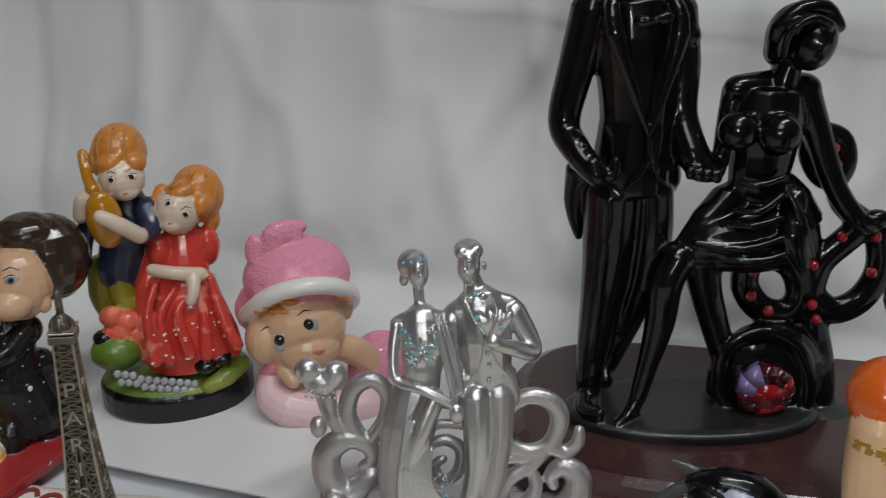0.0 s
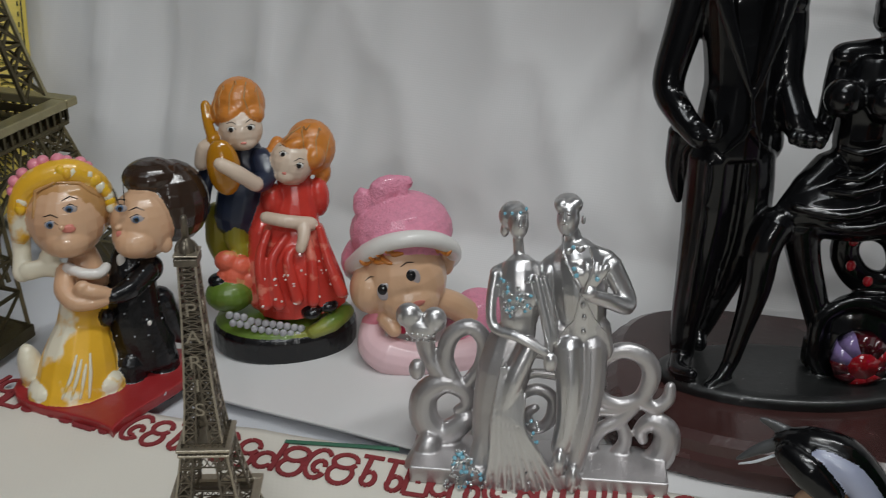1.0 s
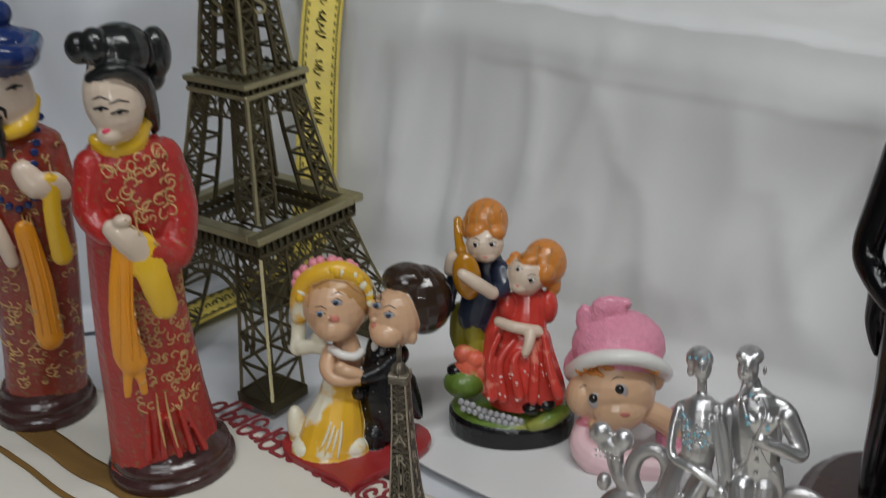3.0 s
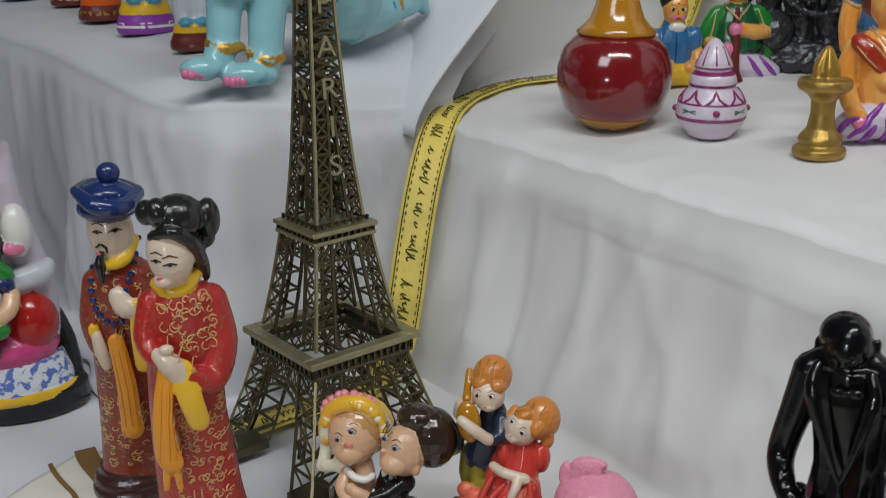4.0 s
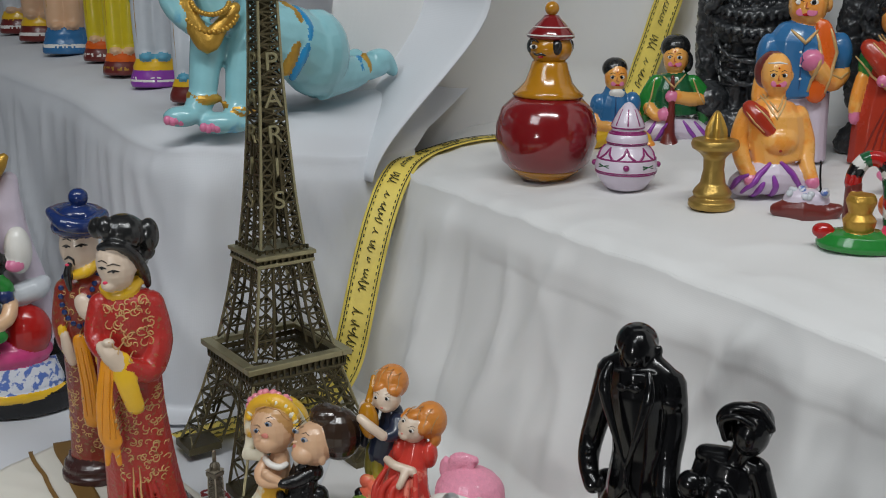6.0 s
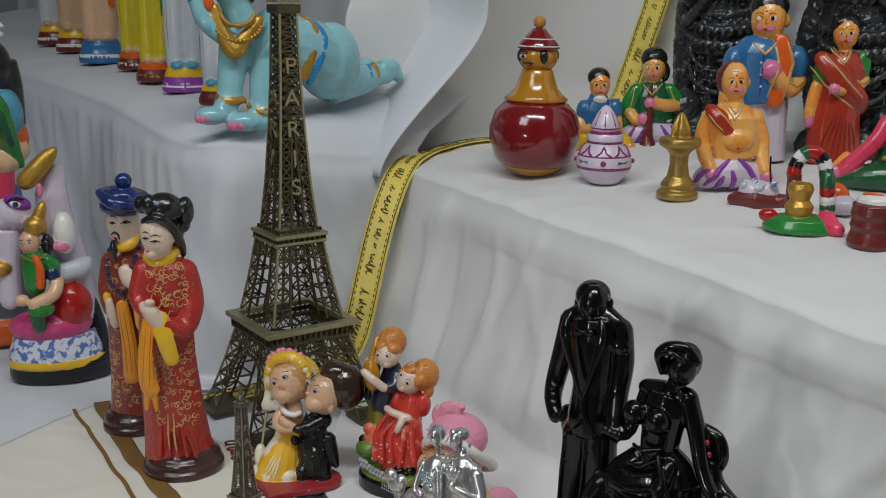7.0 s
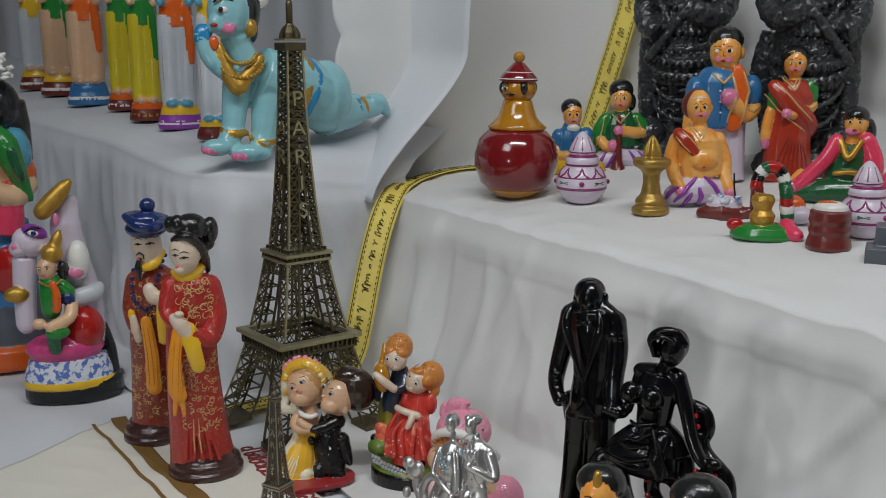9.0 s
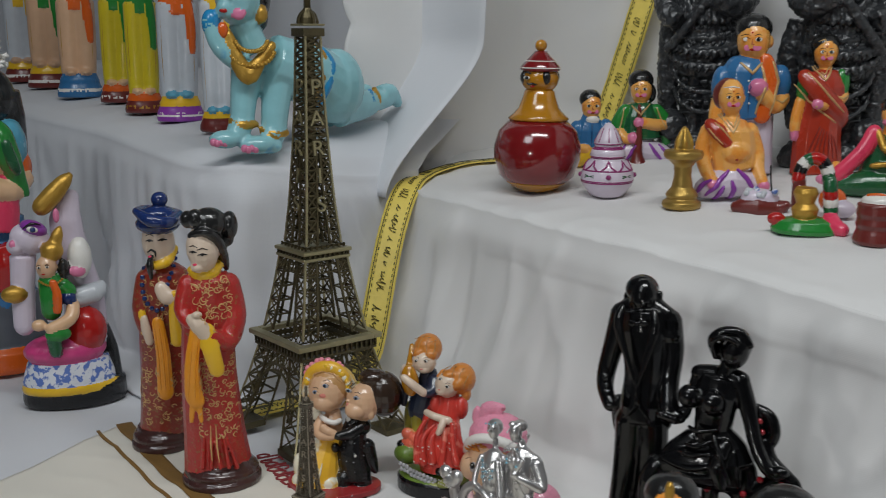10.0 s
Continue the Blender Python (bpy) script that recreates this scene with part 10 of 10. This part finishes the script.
    for i in range(9):
        a0 = math.pi * (1.0 - i / 9)
        a1 = math.pi * (1.0 - (i + 1) / 9)
        mt = (RED, BLACK, WHITE_PAINT, GREEN_DARK, RED)[i % 5]
        f.t(mt, [(4 + 13 * math.cos(a0), 46 + 20 * math.sin(a0), 6, 6), (4 + 13 * math.cos(a1), 46 + 20 * math.sin(a1), 6, 6)], n=12, sub=2)
    for i in range(5):
        f.t((GREEN_DARK, RED, WHITE_PAINT, GREEN_DARK, WHITE_PAINT)[i], [(18 + i * 0.6, 46 - i * 7, 4, 6.4), (18.6 + i * 0.6, 40 - i * 7, 2, 6.6)], n=12, sub=2)
    f.t(HOT_PINK, [(20, 14, 0, 7), (24, 8, -8, 7.5), (30, 6, -14, 6)])
    f.t(BROWN_RED, [(-8, 46, 6, 6), (-8, 34, 6, 6), (-8, 20, 6, 6)])
    f.e(RED, -26, 12, -4, 8, 6, 6)
    f.build("striped_arch_ornament", pose(0.088, 0.703, S(0.703), 0, 0, 22), 0.0009, "green based clay ornament with striped arch and gold pot", "ornament", 1)
    f = Fig(0.001, up=True)
    f.l(BROWN_RED, 0, 0, [(19, 0), (20, 3), (18.5, 9), (17, 13), (18.5, 17), (17, 22), (18.5, 26), (17.5, 32), (18, 34), (14, 35)], n=28)
    f.e(WHITE_PAINT, 0, 37, 0, 15, 6, 14)
    f.fine = True
    f.t(ORANGE, [(-8, 41.5, -6, 1.4), (0, 42.6, -6, 1.6), (6, 41.8, -4, 1.2)], n=6)
    f.fine = False
    f.build("clay_sack", pose(0.152, 0.694, S(0.694), 0, 0, 0), 0.0009, "small red-brown clay sack filled with white grain", "sack", 1)
    f = Fig(0.001, up=True)
    f.block(GREY_PAINT, -23, 24, 0, 14, -16, 18)
    f.block(GREY_PAINT, -16, 20, 12, 32, -8, 16)
    f.e(YELLOW, 4, 34, 0, 10, 3, 8)
    f.build("slate_grey_pedestal", pose(0.214, 0.676, S(0.676), 0, 0, 16), 0.0012, "slate grey stepped clay pedestal", "pedestal", 3)
    f = Fig(0.001, up=True)
    f.e(ORANGE, -2, 16, 0, 13, 12, 11)
    f.e(LILAC_WHITE, 6, 9, -4, 15, 9, 11)
    f.build("clay_fruit_heap", pose(0.092, 0.765, S(0.765), 0, 0, 0), 0.0011, "small orange and white clay fruit heap", "ornament", 2)


def stone_deity(x, y, yaw, mirror):
    f = Fig(0.00105, up=True, kx=0.00088)
    m = BLACK_STONE
    s = -1 if mirror else 1
    f.l(m, 0, 0, [(52, 0), (54, 8), (48, 18), (42, 24)], 0.6)
    f.t(m, [(-14 * s, 20, 0, 15), (-15 * s, 70, 0, 17), (-12 * s, 130, 0, 24)])
    f.t(m, [(14 * s, 20, 0, 15), (18 * s, 70, -8, 17), (14 * s, 130, 0, 24)])
    f.t(m, [(0, 92, 0, 40), (0, 118, 0, 47), (0, 150, 0, 44), (0, 172, 0, 40), (0, 205, 0, 46), (0, 230, 0, 42), (0, 246, 0, 16)], 0.7)
    f.t(m, [(42 * s, 228, 0, 17), (56 * s, 194, -4, 15), (40 * s, 170, -30, 14), (8 * s, 180, -40, 12)])
    f.t(m, [(-42 * s, 228, 0, 17), (-56 * s, 196, 2, 15), (-56 * s, 168, -10, 14), (-40 * s, 152, -28, 12)])
    f.t(m, [(-50 * s, 122, -22, 5), (-10 * s, 168, -38, 5), (44 * s, 226, -26, 5)])
    f.t(m, [(44 * s, 150, 8, 18), (58 * s, 110, 8, 15), (50 * s, 70, 8, 12), (44 * s, 40, 8, 12)], 0.7)
    f.t(m, [(-44 * s, 150, 8, 18), (-50 * s, 90, 8, 14), (-46 * s, 40, 8, 12)], 0.7)
    f.e(m, 0, 268, -4, 20, 26, 22)
    f.t(m, [(0, 284, 0, 26), (0, 312, 0, 20), (0, 336, 0, 8)])
    f.e(m, -44 * s, 34, -12, 22, 18, 20)
    for z, r in ((128, 42), (140, 40), (152, 38), (160, 36)):
        q = [(r * math.cos(a), z - 6 * math.sin(a), -0.72 * r * math.sin(a) - 3, 2.6) for a in [math.pi * i / 8 for i in range(9)]]
        f.t(m, q, n=8, sub=2)
    for z, r in ((232, 24), (222, 34), (208, 40)):
        q = [(r * math.cos(a), z - r * 0.5 * math.sin(a), -20 - 12 * math.sin(a), 2.4) for a in [math.pi * i / 8 for i in range(9)]]
        f.t(m, q, n=8, sub=2)
    for k, (z, r, sag) in enumerate([(236, 30, 14), (228, 36, 26), (220, 40, 38), (212, 42, 50), (176, 42, 8), (168, 44, 12), (130, 48, 10), (120, 47, 16), (104, 44, 30), (78, 40, 26)]):
        q = [(r * math.cos(a), z - sag * math.sin(a), -0.76 * r * math.sin(a) - 2, 2.2) for a in [math.pi * i / 10 for i in range(11)]]
        f.t(m, q, n=8, sub=2)
        if k < 8:
            for i in range(15):
                a = math.pi * (i + 0.5) / 15
                f.e(m, r * math.cos(a), z - sag * math.sin(a) - 4, -0.78 * r * math.sin(a) - 3, 2.6, 3.4, 2.8, n=8)
    f.fine = True
    rg = random.Random(7)
    for i in range(260):
        a = math.pi * rg.random()
        z = rg.choice((124, 130, 138, 146, 158, 226, 215, 205, 195, 110, 104, 98, 86, 74, 62))
        r = 41 if z > 120 and z < 170 else 36
        f.e(m, r * math.cos(a), z + rg.uniform(-2, 2), -0.72 * r * math.sin(a) - 3, rg.uniform(2, 4.5), rg.uniform(2, 3.6), 3.2, n=8)
    for k in range(7):
        z = 50 + 14 * k
        for sd in (-1, 1):
            q = [(sd * 16 + 19 * math.cos(a), z, -19 * math.sin(a) - 2, 1.6) for a in [math.pi * i / 6 for i in range(7)]]
            f.t(m, q, n=6, sub=2)
    f.fine = False
    f.build("black_stone_deity", pose(x, y, S(y), 0, 0, yaw), 0.0019, "tall black carved stone deity statue with beaded belts", "statue", 1, "black deity statues", 0.0015)


goddess()
parrot_goddess()
front_dolls()
crawling_baby()
for args in ((-0.606, 0.622, 0.271, 0.040, PALE_GREY, YELLOW, RED, BROWN_RED, YELLOW, WHITE_PAINT, "standing god doll in pale grey dhoti on a maroon base", SKY),
             (-0.730, 0.662, 0.275, 0.052, PALE_GREY, ORANGE, YELLOW, PURPLE, YELLOW, WHITE_PAINT, "standing blue god doll in grey dhoti on a purple base", SKY),
             (-0.850, 0.695, 0.278, 0.046, LEMON, GREEN, PURPLE, BROWN_RED, ORANGE, GOLD_PAINT, "standing god doll in yellow dhoti on a brown base", SKIN_LIGHT),
             (-0.985, 0.748, 0.284, 0.046, LEMON, GREEN, HOT_PINK, BROWN_RED, ORANGE, WHITE_PAINT, "standing god doll in yellow dhoti beside the green sashed one", SKIN_LIGHT),
             (-1.115, 0.768, 0.286, 0.060, SKIN, ORANGE, YELLOW, SHIRT_BLUE, SHIRT_BLUE, WHITE_PAINT, "standing god doll in an orange wrap on a blue base", SKIN),
             (-1.300, 0.830, 0.292, 0.062, SKIN, GREEN, WHITE_PAINT, BROWN_RED, YELLOW, WHITE_PAINT, "standing god doll in white and green on a maroon base", SKIN),
             (-1.450, 0.872, 0.296, 0.060, PALE_GREY, YELLOW, GREEN, BROWN_RED, YELLOW, WHITE_PAINT, "standing god doll in a grey wrap on a maroon base", SKIN)):
    standing_god(*args)
lacquer_doll()
painted_pot(-0.142, 0.752, 0.078, 32)
painted_pot(0.166, 0.746, 0.070, 60)
brass_lamp()
clay_village()
stone_deity(-0.150, 1.000, 27, False)
stone_deity(0.012, 0.990, 20, True)
